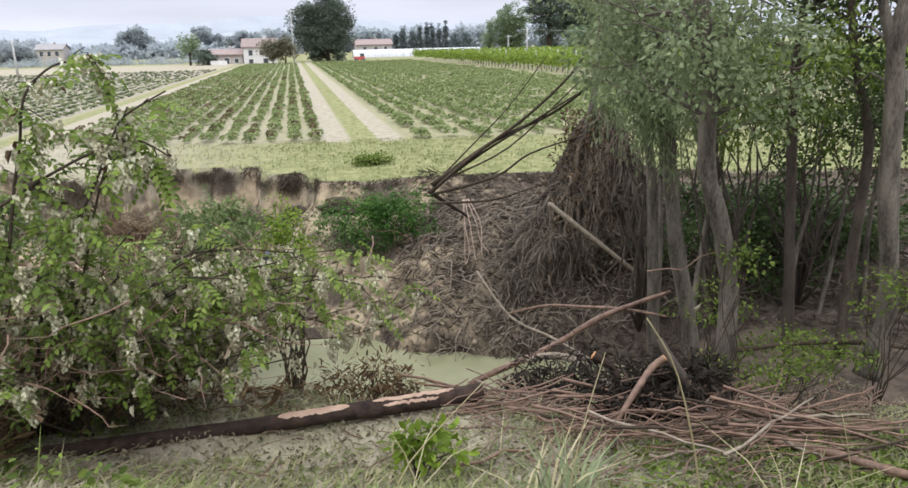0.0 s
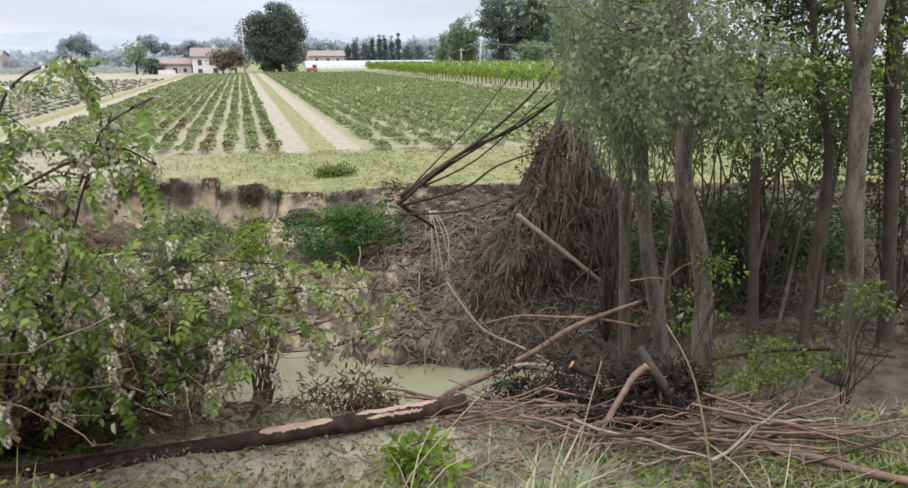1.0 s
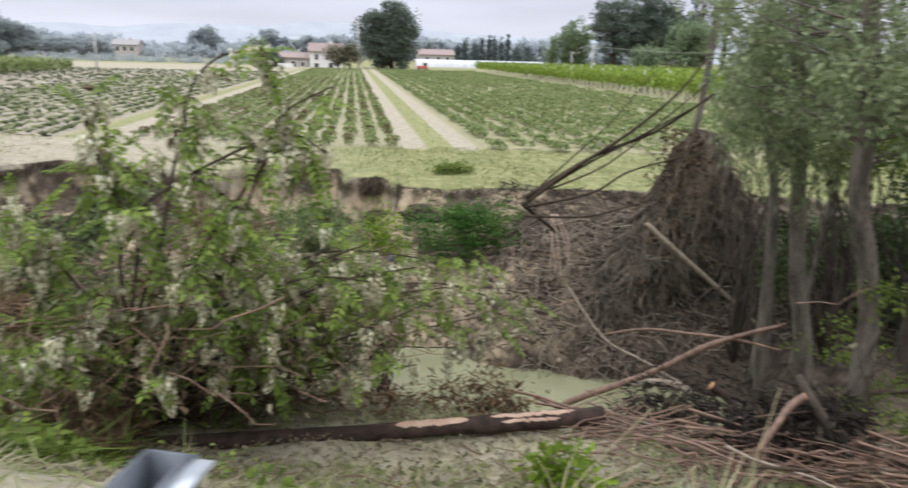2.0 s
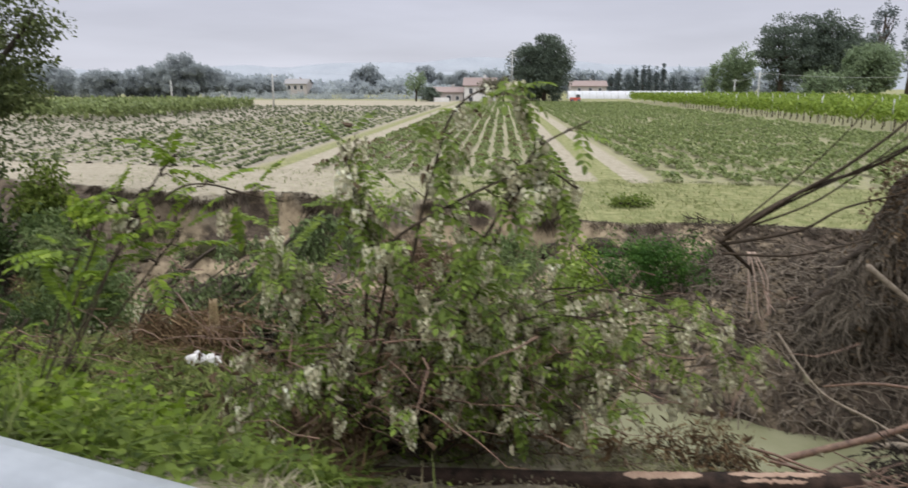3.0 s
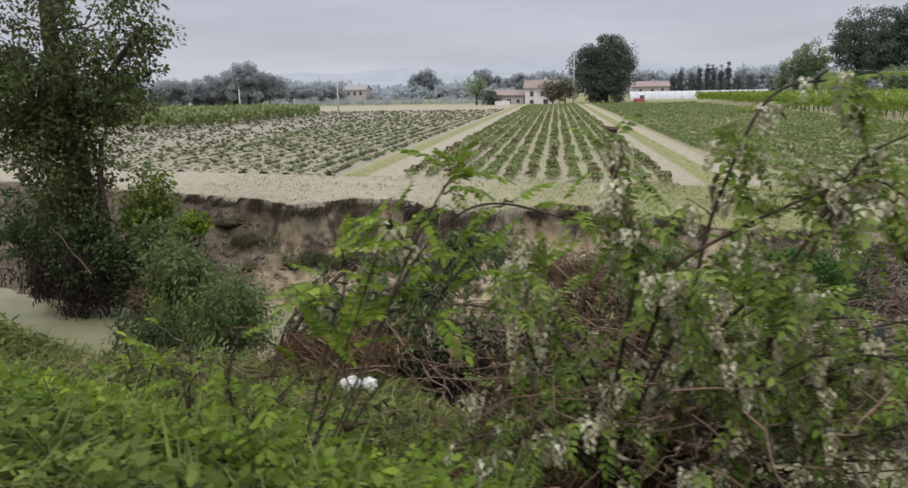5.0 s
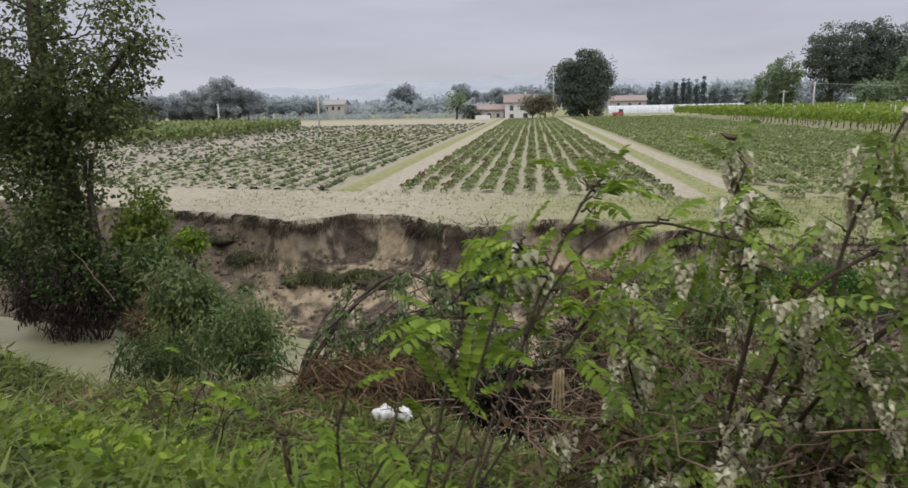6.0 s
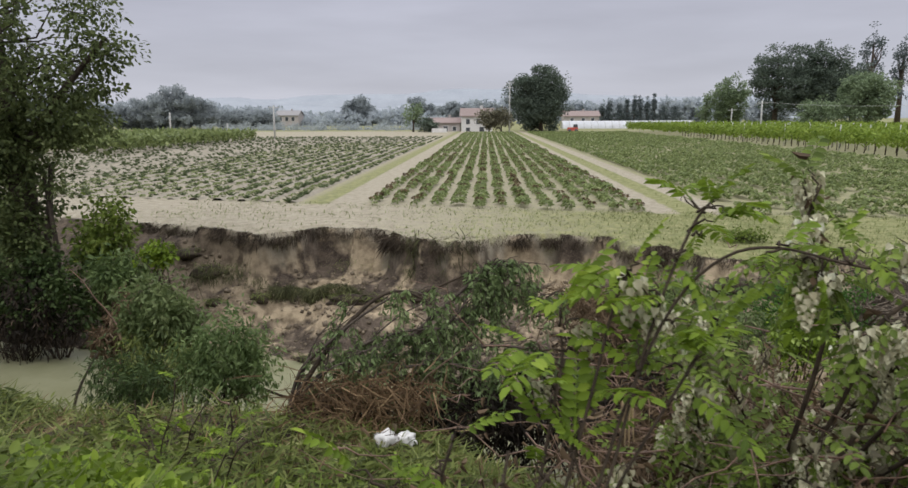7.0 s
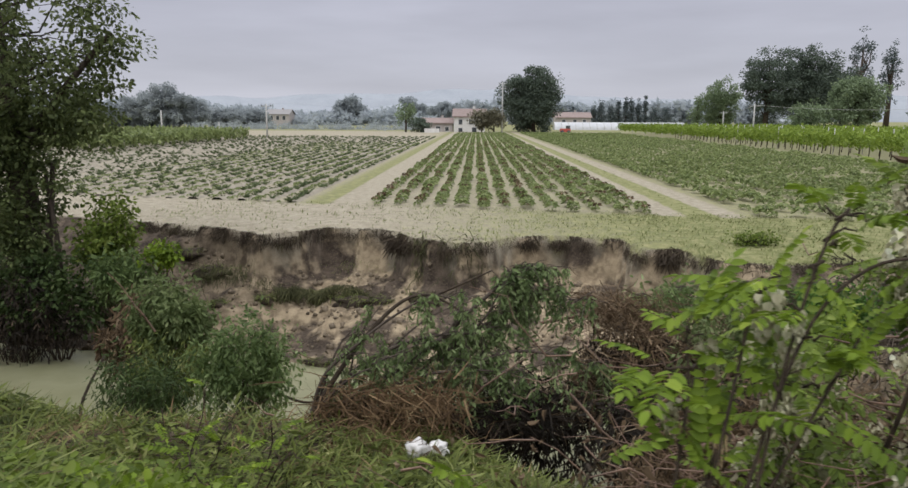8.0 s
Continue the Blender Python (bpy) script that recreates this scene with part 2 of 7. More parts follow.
# bark for the far woods, greyed with painted haze
HAZED_BARK = plain("hazed_bark", (0.14, 0.15, 0.155), (0.18, 0.19, 0.195), 2.0, 0.9, 0.2, 0.02)
ZINC = plain("galvanised_steel", (0.5, 0.53, 0.56), (0.66, 0.69, 0.72), 5, 0.42, 0.1, 0.002, metal=0.75)
STEEL_DARK = plain("dark_steel", (0.09, 0.1, 0.115), (0.16, 0.175, 0.195), 6, 0.6, 0.2, 0.003, metal=0.3)
ASPHALT = plain("asphalt", (0.035, 0.035, 0.037), (0.075, 0.075, 0.078), 14, 0.9, 0.6, 0.01)
PLASTER = plain("pinkish_plaster", (0.4, 0.36, 0.34), (0.5, 0.45, 0.43), 1.2, 0.9, 0.2, 0.01)
PLASTER_WHITE = plain("white_plaster", (0.64, 0.62, 0.6), (0.78, 0.76, 0.73), 1.2, 0.9, 0.2, 0.01)
# red tile toned towards grey, with distance haze in its colour
ROOF_TILE = plain("red_roof_tile", (0.26, 0.195, 0.175), (0.33, 0.265, 0.245), 2.0, 0.85, 0.5, 0.03)
DARK_PANE = plain("dark_window", (0.05, 0.055, 0.065), (0.09, 0.095, 0.1), 2, 0.25, 0.05, 0.003)
SHEET_WHITE = plain("white_film", (0.62, 0.62, 0.64), (0.78, 0.78, 0.8), 0.8, 0.45, 0.1, 0.02)
CONCRETE = plain("concrete_post", (0.42, 0.41, 0.39), (0.56, 0.55, 0.52), 4, 0.85, 0.2, 0.005)
PLASTIC = plain("white_plastic_bag", (0.66, 0.63, 0.6), (0.82, 0.8, 0.78), 14, 0.4, 0.5, 0.01)
TARP = plain("brown_film", (0.36, 0.25, 0.13), (0.5, 0.38, 0.22), 10, 0.45, 0.5, 0.01)
RED_PAINT = plain("red_machine_paint", (0.45, 0.06, 0.04), (0.55, 0.1, 0.07), 3, 0.5, 0.1, 0.005)
# the hills carry the mist in their base colour
HILL = plain("haze_tinted_hill", (0.3, 0.32, 0.35), (0.36, 0.38, 0.41), 0.02, 1.0, 0.0, 0.01)

# ---- building helpers ----
RIVER = radians(-20.0)
CU, SU = math.cos(RIVER), math.sin(RIVER)


def place(u, v, z=0.0):
    """From metres along and across the river to the world."""
    return Vector((CU * u - SU * v, SU * u + CU * v, z))


def to_uv(x, y):
    return CU * x + SU * y, -SU * x + CU * y


class Geo:
    """Collects the faces of one mesh."""

    def __init__(self):
        self.v, self.f = [], []

    def tube(self, pts, radii, n=6, cap=True):
        pts = [Vector(p) for p in pts]
        if not hasattr(radii, "__len__"):
            radii = [radii] * len(pts)
        base = len(self.v)
        side = None
        for i, p in enumerate(pts):
            d = (pts[min(i + 1, len(pts) - 1)] - pts[max(i - 1, 0)]).normalized()
            if side is None:
                side = d.orthogonal().normalized()
            side = (side - d * side.dot(d)).normalized()
            up = d.cross(side)
            for k in range(n):
                a = 2 * math.pi * k / n
                self.v.append(p + (side * math.cos(a) + up * math.sin(a)) * radii[i])
        for i in range(len(pts) - 1):
            for k in range(n):
                a, b = base + i * n + k, base + i * n + (k + 1) % n
                self.f.append((a, b, b + n, a + n))
        if cap:
            self.f.append(tuple(base + k for k in reversed(range(n))))
            self.f.append(tuple(base + (len(pts) - 1) * n + k for k in range(n)))
        return self

    def box(self, centre, size, turn=None):
        base = len(self.v)
        c, h = Vector(centre), Vector(size) / 2
        for sx, sy, sz in ((-1, -1, -1), (1, -1, -1), (1, 1, -1), (-1, 1, -1), (-1, -1, 1), (1, -1, 1), (1, 1, 1), (-1, 1, 1)):
            p = Vector((sx * h.x, sy * h.y, sz * h.z))
            self.v.append(c + (turn @ p if turn else p))
        for q in ((0, 3, 2, 1), (4, 5, 6, 7), (0, 1, 5, 4), (1, 2, 6, 5), (2, 3, 7, 6), (3, 0, 4, 7)):
            self.f.append(tuple(base + i for i in q))
        return self

    def poly(self, pts):
        base = len(self.v)
        self.v += [Vector(p) for p in pts]
        self.f.append(tuple(range(base, base + len(pts))))
        return self

    def mesh(self, name, material, smooth=True):
        me = bpy.data.meshes.new(name)
        me.from_pydata([tuple(p) for p in self.v], [], self.f)
        me.materials.append(material)
        if smooth:
            me.polygons.foreach_set("use_smooth", [True] * len(me.polygons))
        me.update()
        return me


def part(name, data, material, parent, label=""):
    """One mesh object under a thing or a part. data: a Geo or a mesh."""
    me = data.mesh(name, material) if isinstance(data, Geo) else data
    ob = new(name, me)
    ob.parent = parent
    if label:
        tagged(ob, label)
    return ob


def thing(name, label, category, group="", kind="", at=(0, 0, 0)):
    ob = new(name)
    ob.location = at
    ob.empty_display_size = 0.2
    # parts are written in world metres, so their parent's place is taken off
    return tagged(ob, label, category, group, kind)


def settle(ob):
    """Parts written in world metres stay where they are under a thing that stands elsewhere."""
    for child in ob.children:
        child.matrix_parent_inverse = Matrix.Translation(-Vector(ob.location))
    return ob


def quad_mesh(name, verts, quads, material, smooth=False):
    me = bpy.data.meshes.new(name)
    nv, nq = len(verts), len(quads)
    me.vertices.add(nv)
    me.vertices.foreach_set("co", np.ascontiguousarray(verts, dtype=np.float32).ravel())
    me.loops.add(nq * 4)
    me.loops.foreach_set("vertex_index", np.ascontiguousarray(quads, dtype=np.int32).ravel())
    me.polygons.add(nq)
    me.polygons.foreach_set("loop_start", np.arange(0, nq * 4, 4, dtype=np.int32))
    me.materials.append(material)
    if smooth:
        me.polygons.foreach_set("use_smooth", np.ones(nq, dtype=bool))
    me.update(calc_edges=True)
    return me


def turned(dirs, rng, roll=math.pi, flat=0.0):
    """Rotations whose x axis follows dirs; flat: how far the leaf's face turns up."""
    d = np.asarray(dirs, float)
    d = d / (np.linalg.norm(dirs, axis=1, keepdims=True) + 1e-9)
    ref = rng.normal(size=d.shape)
    ref = ref * (1 - flat) + np.array([0, 0, 1.0]) * flat * 2.5
    z = ref - d * np.sum(ref * d, axis=1, keepdims=True)
    z /= np.linalg.norm(z, axis=1, keepdims=True) + 1e-9
    y = np.cross(z, d)
    return np.stack([d, y, z], axis=2)


def scatter(name, template, pos, rot, size, material):
    """One mesh of many copies of a small template of quads."""
    T, Q = template
    n, k = len(pos), len(T)
    if not hasattr(size, "__len__"):
        size = np.full(n, size)
    v = np.einsum("nij,kj->nki", rot, T) * np.asarray(size)[:, None, None] + pos[:, None, :]
    q = (Q[None, :, :] + (np.arange(n) * k)[:, None, None]).reshape(-1, 4)
    return quad_mesh(name, v.reshape(-1, 3), q, material)


def leaf_shape(length=1.0, width=0.4, fold=0.08, droop=0.1):
    T = np.array([(0, 0, 0), (0.3, 0.5, 1), (0.72, 0.4, 1), (1, 0, 0), (0.72, -0.4, 1), (0.3, -0.5, 1)], float)
    T[:, 0] *= length
    T[:, 1] *= width
    T[:, 2] = T[:, 2] * fold * width - droop * length * (T[:, 0] / length) ** 2
    return T, np.array([(0, 1, 2, 3), (0, 3, 4, 5)])


def merge_templates(items):
    Ts, Qs, k = [], [], 0
    for T, Q in items:
        Ts.append(T)
        Qs.append(Q + k)
        k += len(T)
    return np.concatenate(Ts), np.concatenate(Qs)


def spun(T, rx, ry, rz, at):
    m = np.array(Euler((rx, ry, rz)).to_matrix())
    return T @ m.T + np.array(at)


def pinnate(pairs=5, length=0.2, leaflet=0.05, width=0.026, seed=1):
    """A feather-shaped compound leaf, drooping towards its tip."""
    r = random.Random(seed)
    items = []
    stem = np.array([(0, 0.002, 0), (length, 0.001, -0.25 * length), (length, -0.001, -0.25 * length), (0, -0.002, 0)], float)
    items.append((stem, np.array([(0, 1, 2, 3)])))
    T, Q = leaf_shape(leaflet, width, 0.15, 0.15)
    for i in range(pairs):
        s = 0.22 + 0.7 * i / max(1, pairs - 1)
        at = (s * length, 0, -0.25 * length * s * s)
        for sign in (1, -1):
            items.append((spun(T * (1 - 0.25 * abs(s - 0.5)), r.uniform(-0.3, 0.3), r.uniform(0.1, 0.5), sign * r.uniform(1.0, 1.3), at), Q))
    items.append((spun(T, 0, 0.4, 0, (length, 0, -0.25 * length)), Q))
    return merge_templates(items)


def raceme(length=0.15, n=30, seed=2):
    """A hanging cluster of blossoms, full at the top and pointed below."""
    r = random.Random(seed)
    items = []
    T, Q = leaf_shape(0.032, 0.03, 0.5, 0.3)
    for i in range(n):
        s = i / n
        w = 0.04 * (1.1 - s) + 0.006
        a = i * 2.4
        items.append((spun(T * (1.1 - 0.45 * s), r.uniform(-1, 1), r.uniform(0.2, 1.4), a, (w * math.cos(a) * 0.45, w * math.sin(a) * 0.45, -s * length)), Q))
    return merge_templates(items)


def blade(length=1.0, width=0.03, bend=0.5):
    T = np.array([(0, width / 2, 0), (0, -width / 2, 0), (length * 0.55, -width * 0.45, -bend * 0.2 * length), (length * 0.55, width * 0.45, -bend * 0.2 * length),
                  (length, -width * 0.08, -bend * length * 0.75), (length, width * 0.08, -bend * length * 0.75)], float)
    return T, np.array([(0, 1, 2, 3), (3, 2, 4, 5)])


PINNATE = [pinnate(5, 0.19, 0.05, 0.027, 1), pinnate(6, 0.24, 0.052, 0.026, 4)]
FEATHER = [pinnate(7, 0.21, 0.054, 0.027, 5), pinnate(8, 0.24, 0.056, 0.027, 6)]
RACEME = raceme()
OVAL = leaf_shape(1.0, 0.55)
NARROW = leaf_shape(1.0, 0.2)
LANCE = leaf_shape(1.0, 0.34)
RHOMB = (np.array([(0, 0, 0), (0.45, 0.3, -0.03), (1, 0, -0.1), (0.45, -0.3, -0.03)], float), np.array([(0, 1, 2, 3)]))
CRUMPLED = leaf_shape(1.0, 0.34, 0.8, 0.45)


def smooth_line(pts, steps=4):
    """A rounder line through the points (Catmull-Rom)."""
    p = [Vector(q) for q in pts]
    if len(p) < 3:
        return p
    out = []
    for i in range(len(p) - 1):
        a, b, c, d = p[max(i - 1, 0)], p[i], p[i + 1], p[min(i + 2, len(p) - 1)]
        for k in range(steps):
            s = k / steps
            out.append(0.5 * (2 * b + (c - a) * s + (2 * a - 5 * b + 4 * c - d) * s * s + (3 * b - a - 3 * c + d) * s ** 3))
    out.append(p[-1])
    return out


def taper(n, r0, r1, power=1.0):
    return [r0 + (r1 - r0) * (i / max(1, n - 1)) ** power for i in range(n)]


def wander(a, b, rng, n=6, sag=0.0, amount=0.08):
    """A crooked line from a to b."""
    a, b = Vector(a), Vector(b)
    L = (b - a).length
    out = []
    for i in range(n + 1):
        s = i / n
        w = math.sin(math.pi * s)
        off = Vector(rng.normal(size=3)) * amount * L * w * 0.6
        out.append(a.lerp(b, s) + off + Vector((0, 0, -sag * L * w)))
    return out


# ---- ground ----
TABLES = {}


def value_noise(x, y, seed):
    if seed not in TABLES:
        TABLES[seed] = np.random.default_rng(seed).random((256, 256))
    tab = TABLES[seed]
    xi, yi = np.floor(x).astype(int), np.floor(y).astype(int)
    fx, fy = x - xi, y - yi
    fx, fy = fx * fx * (3 - 2 * fx), fy * fy * (3 - 2 * fy)
    g = lambda i, j: tab[i % 256, j % 256]
    return (g(xi, yi) * (1 - fx) + g(xi + 1, yi) * fx) * (1 - fy) + (g(xi, yi + 1) * (1 - fx) + g(xi + 1, yi + 1) * fx) * fy - 0.5


def fractal(x, y, seed, octaves=4):
    t, a = 0, 1.0
    for o in range(octaves):
        t = t + a * value_noise(x * 2 ** o, y * 2 ** o, seed + o)
        a *= 0.5
    return t


EDGE_U = (-30, -22, -20, -18.8, -17.2, -16.7, -16.3, -14.7, -13.6, -12.2, -11.3, -10.95, -9.8, -8.3, -7.8, -6.8, -5.9, -4.7, -3.7, -1.5, 2, 8, 20)
EDGE_V = (16.6, 16.6, 16.4, 16.5, 15.9, 16.6, 17.7, 18.0, 17.2, 16.8, 17.2, 18.4, 18.9, 19.0, 17.8, 18.0, 17.0, 17.0, 17.6, 18.2, 18.8, 19.0, 19.0)
FOOT_U = (-40, -20.5, -18.5, -16, -8, -4, 0, 6, 20)
FOOT_V = (11.0, 11.4, 12.4, 13.1, 13.0, 12.6, 12.1, 11.4, 11.4)
LIP_U = (-30, -13, -11.5, -9.8, -8.6, -7.8, -7.2, -6.0, -5, -3.5, 2, 4)
LIP_V = (5.6, 6.0, 6.7, 7.5, 7.9, 7.2, 6.6, 6.5, 6.8, 6.9, 7.0, 7.8)
WATER_Z = -2.42


def step(a, b, x):
    t = np.clip((x - a) / (b - a), 0, 1)
    return t * t * (3 - 2 * t)


def ground_height(u, v):
    u, v = np.asarray(u, float), np.asarray(v, float)
    e = np.interp(u, EDGE_U, EDGE_V) + 0.25 * fractal(u * 1.3, u * 0 + 3, 11, 3)
    foot = np.interp(u, FOOT_U, FOOT_V) + 0.35 * fractal(u * 0.8, u * 0 + 9, 12, 3)
    rough = fractal(u * 0.9, v * 0.9, 21, 5)
    # ragged edge and clods
    e = e + 0.4 * fractal(u * 1.9, v * 0.6, 13, 4)
    near = 1.5 - 1.85 * step(1.7, 5.6, v) - 0.18 * step(5.6, 7.6, v)
    near = near + 0.16 * rough * step(2.0, 3.5, v)
    lip = np.interp(u, LIP_U, LIP_V) + 0.4 * fractal(u * 0.7, u * 0 + 5, 31, 3)
    near = near - 2.4 * step(lip - 0.3, lip + 2.6, v)
    scarp = np.interp(u, (-20, -18, -7.5, -5), (0.25, 1.0, 1.0, 0.18))
    t = np.clip((v - foot) / (e - 0.35 - foot), 0, 1)
    top_slope = -0.06 - 1.1 * scarp
    mid_shelf = 0.22 * scarp * np.exp(-((t - 0.52) / 0.12) ** 2)
    bulge = step(-3.9, -2.4, u)          # the collapsed earth with the roots stands out steeply
    rise = (0.8 * t + 0.2 * t * t) * (1 - bulge) + bulge * t ** 0.5
    clods = 0.5 - np.abs(fractal(u * 1.6, v * 2.2, 43, 4))
    slope = -2.62 + (top_slope + 2.62) * rise + mid_shelf + (0.26 * rough + 0.24 * (clods - 0.3)) * np.sin(math.pi * np.clip(t, 0, 1)) ** 0.6 + 0.06 * fractal(u * 4, v * 4, 41, 3)
    face = step(e - 0.3, e, v)
    far = slope * (1 - face) + face * (0.02 * fractal(u * 0.8, v * 0.8, 51, 3) - 0.07 * (1 - step(e, e + 0.9, v)))
    bed = -2.85 + 0.05 * rough
    z = np.where(v < 10.6, np.maximum(near, bed), np.where(v < foot, bed + 0.23 * step(foot - 0.4, foot, v), far))
    # flood mud fills the bed under the trees
    z = np.where(v < 13.5, np.maximum(z, -3.0 + 1.55 * step(0.6, 2.6, u) + 0.2 * rough), z)
    flat = step(30, 60, v)
    return z * (1 - flat)


def grow_axis(lo, hi, pitch, reach_lo, reach_hi, factor=1.13):
    core = list(np.arange(lo, hi + 1e-6, pitch))
    left, right, d = [], [], pitch
    x = core[0]
    while x > reach_lo:
        d *= factor
        x -= d
        left.append(x)
    x, d = core[-1], pitch
    while x < reach_hi:
        d *= factor
        x += d
        right.append(x)
    return np.array(left[::-1] + core + right)


def build_ground():
    us = grow_axis(-25, 11, 0.13, -2200, 2200)
    vs = grow_axis(1.5, 20.5, 0.11, -300, 2600)
    U, V = np.meshgrid(us, vs, indexing="ij")
    Z = ground_height(U, V)
    X, Y = CU * U - SU * V, SU * U + CU * V
    n, m = U.shape
    idx = np.arange(n * m).reshape(n, m)
    q = np.stack([idx[:-1, :-1], idx[1:, :-1], idx[1:, 1:], idx[:-1, 1:]], axis=-1).reshape(-1, 4)
    me = quad_mesh("ground", np.stack([X, Y, Z], axis=-1).reshape(-1, 3), q, GROUND, True)
    e = np.interp(U, EDGE_U, EDGE_V)
    patch = fractal(U * 0.5, V * 0.5, 61, 4)
    fieldm = step(e - 0.1, e + 0.15, V)
    berm = (1 - step(8.0, 8.8, V)) * step(1.6, 2.0, V)
    layers = {
        "field": fieldm,
        "silt": np.maximum(fieldm, berm * np.clip(np.interp(U, (-5, -0.5, 1.5), (0.75, 0.6, 0.2)) + 1.2 * patch, 0, 1) * step(-7, -5, U) * (1 - 0.6 * step(1, 2.5, U))),
        "clay": np.interp(U, (-21, -19, -17, -15.5, -6.5, -4, -2.4, -1.5, -0.9), (0.1, 0.3, 0.75, 1.0, 1.0, 0.9, 0.9, 0.3, 0.0)) * (1 - fieldm) * step(11, 12, V),
        "green": berm * np.clip(np.interp(U, (-9, -4.5, 0.5, 2.5), (0.25, 0.12, 0.15, 0.28)) + 0.6 * patch, 0, 1),
    }
    for key, val in layers.items():
        a = me.attributes.new(key, "FLOAT", "POINT")
        a.data.foreach_set("value", val.astype(np.float32).ravel())
    ob = new("ground", me)
    return tagged(ob, "silt-covered field, eroded earth river bank and grassy verge", "ground", kind="structure")


ground = build_ground()


def on_ground(x, y):
    u, v = to_uv(x, y)
    return float(ground_height(np.array([u]), np.array([v]))[0])


def build_water():
    us, vs = np.linspace(-60, 45, 40), np.linspace(8.6, 13.6, 8)
    U, V = np.meshgrid(us, vs, indexing="ij")
    X, Y = CU * U - SU * V, SU * U + CU * V
    idx = np.arange(U.size).reshape(U.shape)
    q = np.stack([idx[:-1, :-1], idx[1:, :-1], idx[1:, 1:], idx[:-1, 1:]], axis=-1).reshape(-1, 4)
    ob = new("water", quad_mesh("water", np.stack([X, Y, X * 0 + WATER_Z], axis=-1).reshape(-1, 3), q, WATER, True))
    return tagged(ob, "still muddy grey-green river water", "water", kind="structure")


build_water()


def build_road():
    g = Geo()
    a, b = [], []
    for u in (-60, -30, -10, 0, 10, 30, 50):
        a.append(u)
    for u0, u1 in zip(a[:-1], a[1:]):
        g.poly([place(u0, -6.0, 1.53), place(u1, -6.0, 1.53), place(u1, 1.45, 1.53), place(u0, 1.45, 1.53)])
        g.poly([place(u0, 1.45, 1.53), place(u1, 1.45, 1.53), place(u1, 1.47, 1.3), place(u0, 1.47, 1.3)])
    ob = new("road", g.mesh("road", ASPHALT, False))
    return tagged(ob, "dark grey asphalt road behind a steel guard rail", "road", kind="structure")


build_road()


def build_hills():
    g = Geo()
    r = np.random.default_rng(5)
    for (y, x0, x1, h, seed) in ((1500, -1500, 1500, 62, 3), (900, -900, 60, 24, 4)):
        xs = np.linspace(x0, x1, 120)
        top = h * (0.45 + 0.75 * fractal(xs / (h * 7.5), xs * 0 + seed, 71 + seed, 5) + 0.3)
        top = np.maximum(top, h * 0.12)
        base = len(g.v)
        for x, t in zip(xs, top):
            for s, dy in ((0.0, -120.0), (0.6, -60.0), (1.0, 0.0), (0.0, 160.0)):
                g.v.append(Vector((x, y + dy, -2 + (t + 2) * s)))
        for i in range(len(xs) - 1):
            for k in range(3):
                p = base + i * 4 + k
                g.f.append((p, p + 4, p + 5, p + 1))
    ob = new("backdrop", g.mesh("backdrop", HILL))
    return tagged(ob, "low hills on the horizon, mist in their colour", "hills", kind="structure")


build_hills()


# ---- guard rail ----
def rail_place(u, dv, dz):
    """Along the rail, out from its outer top edge and up; it runs a little off the river's line."""
    return place(u, 0.93 + (0.025 if u > -3.2 else 0.06) * (u + 3.2) + dv, 2.57 + dz)


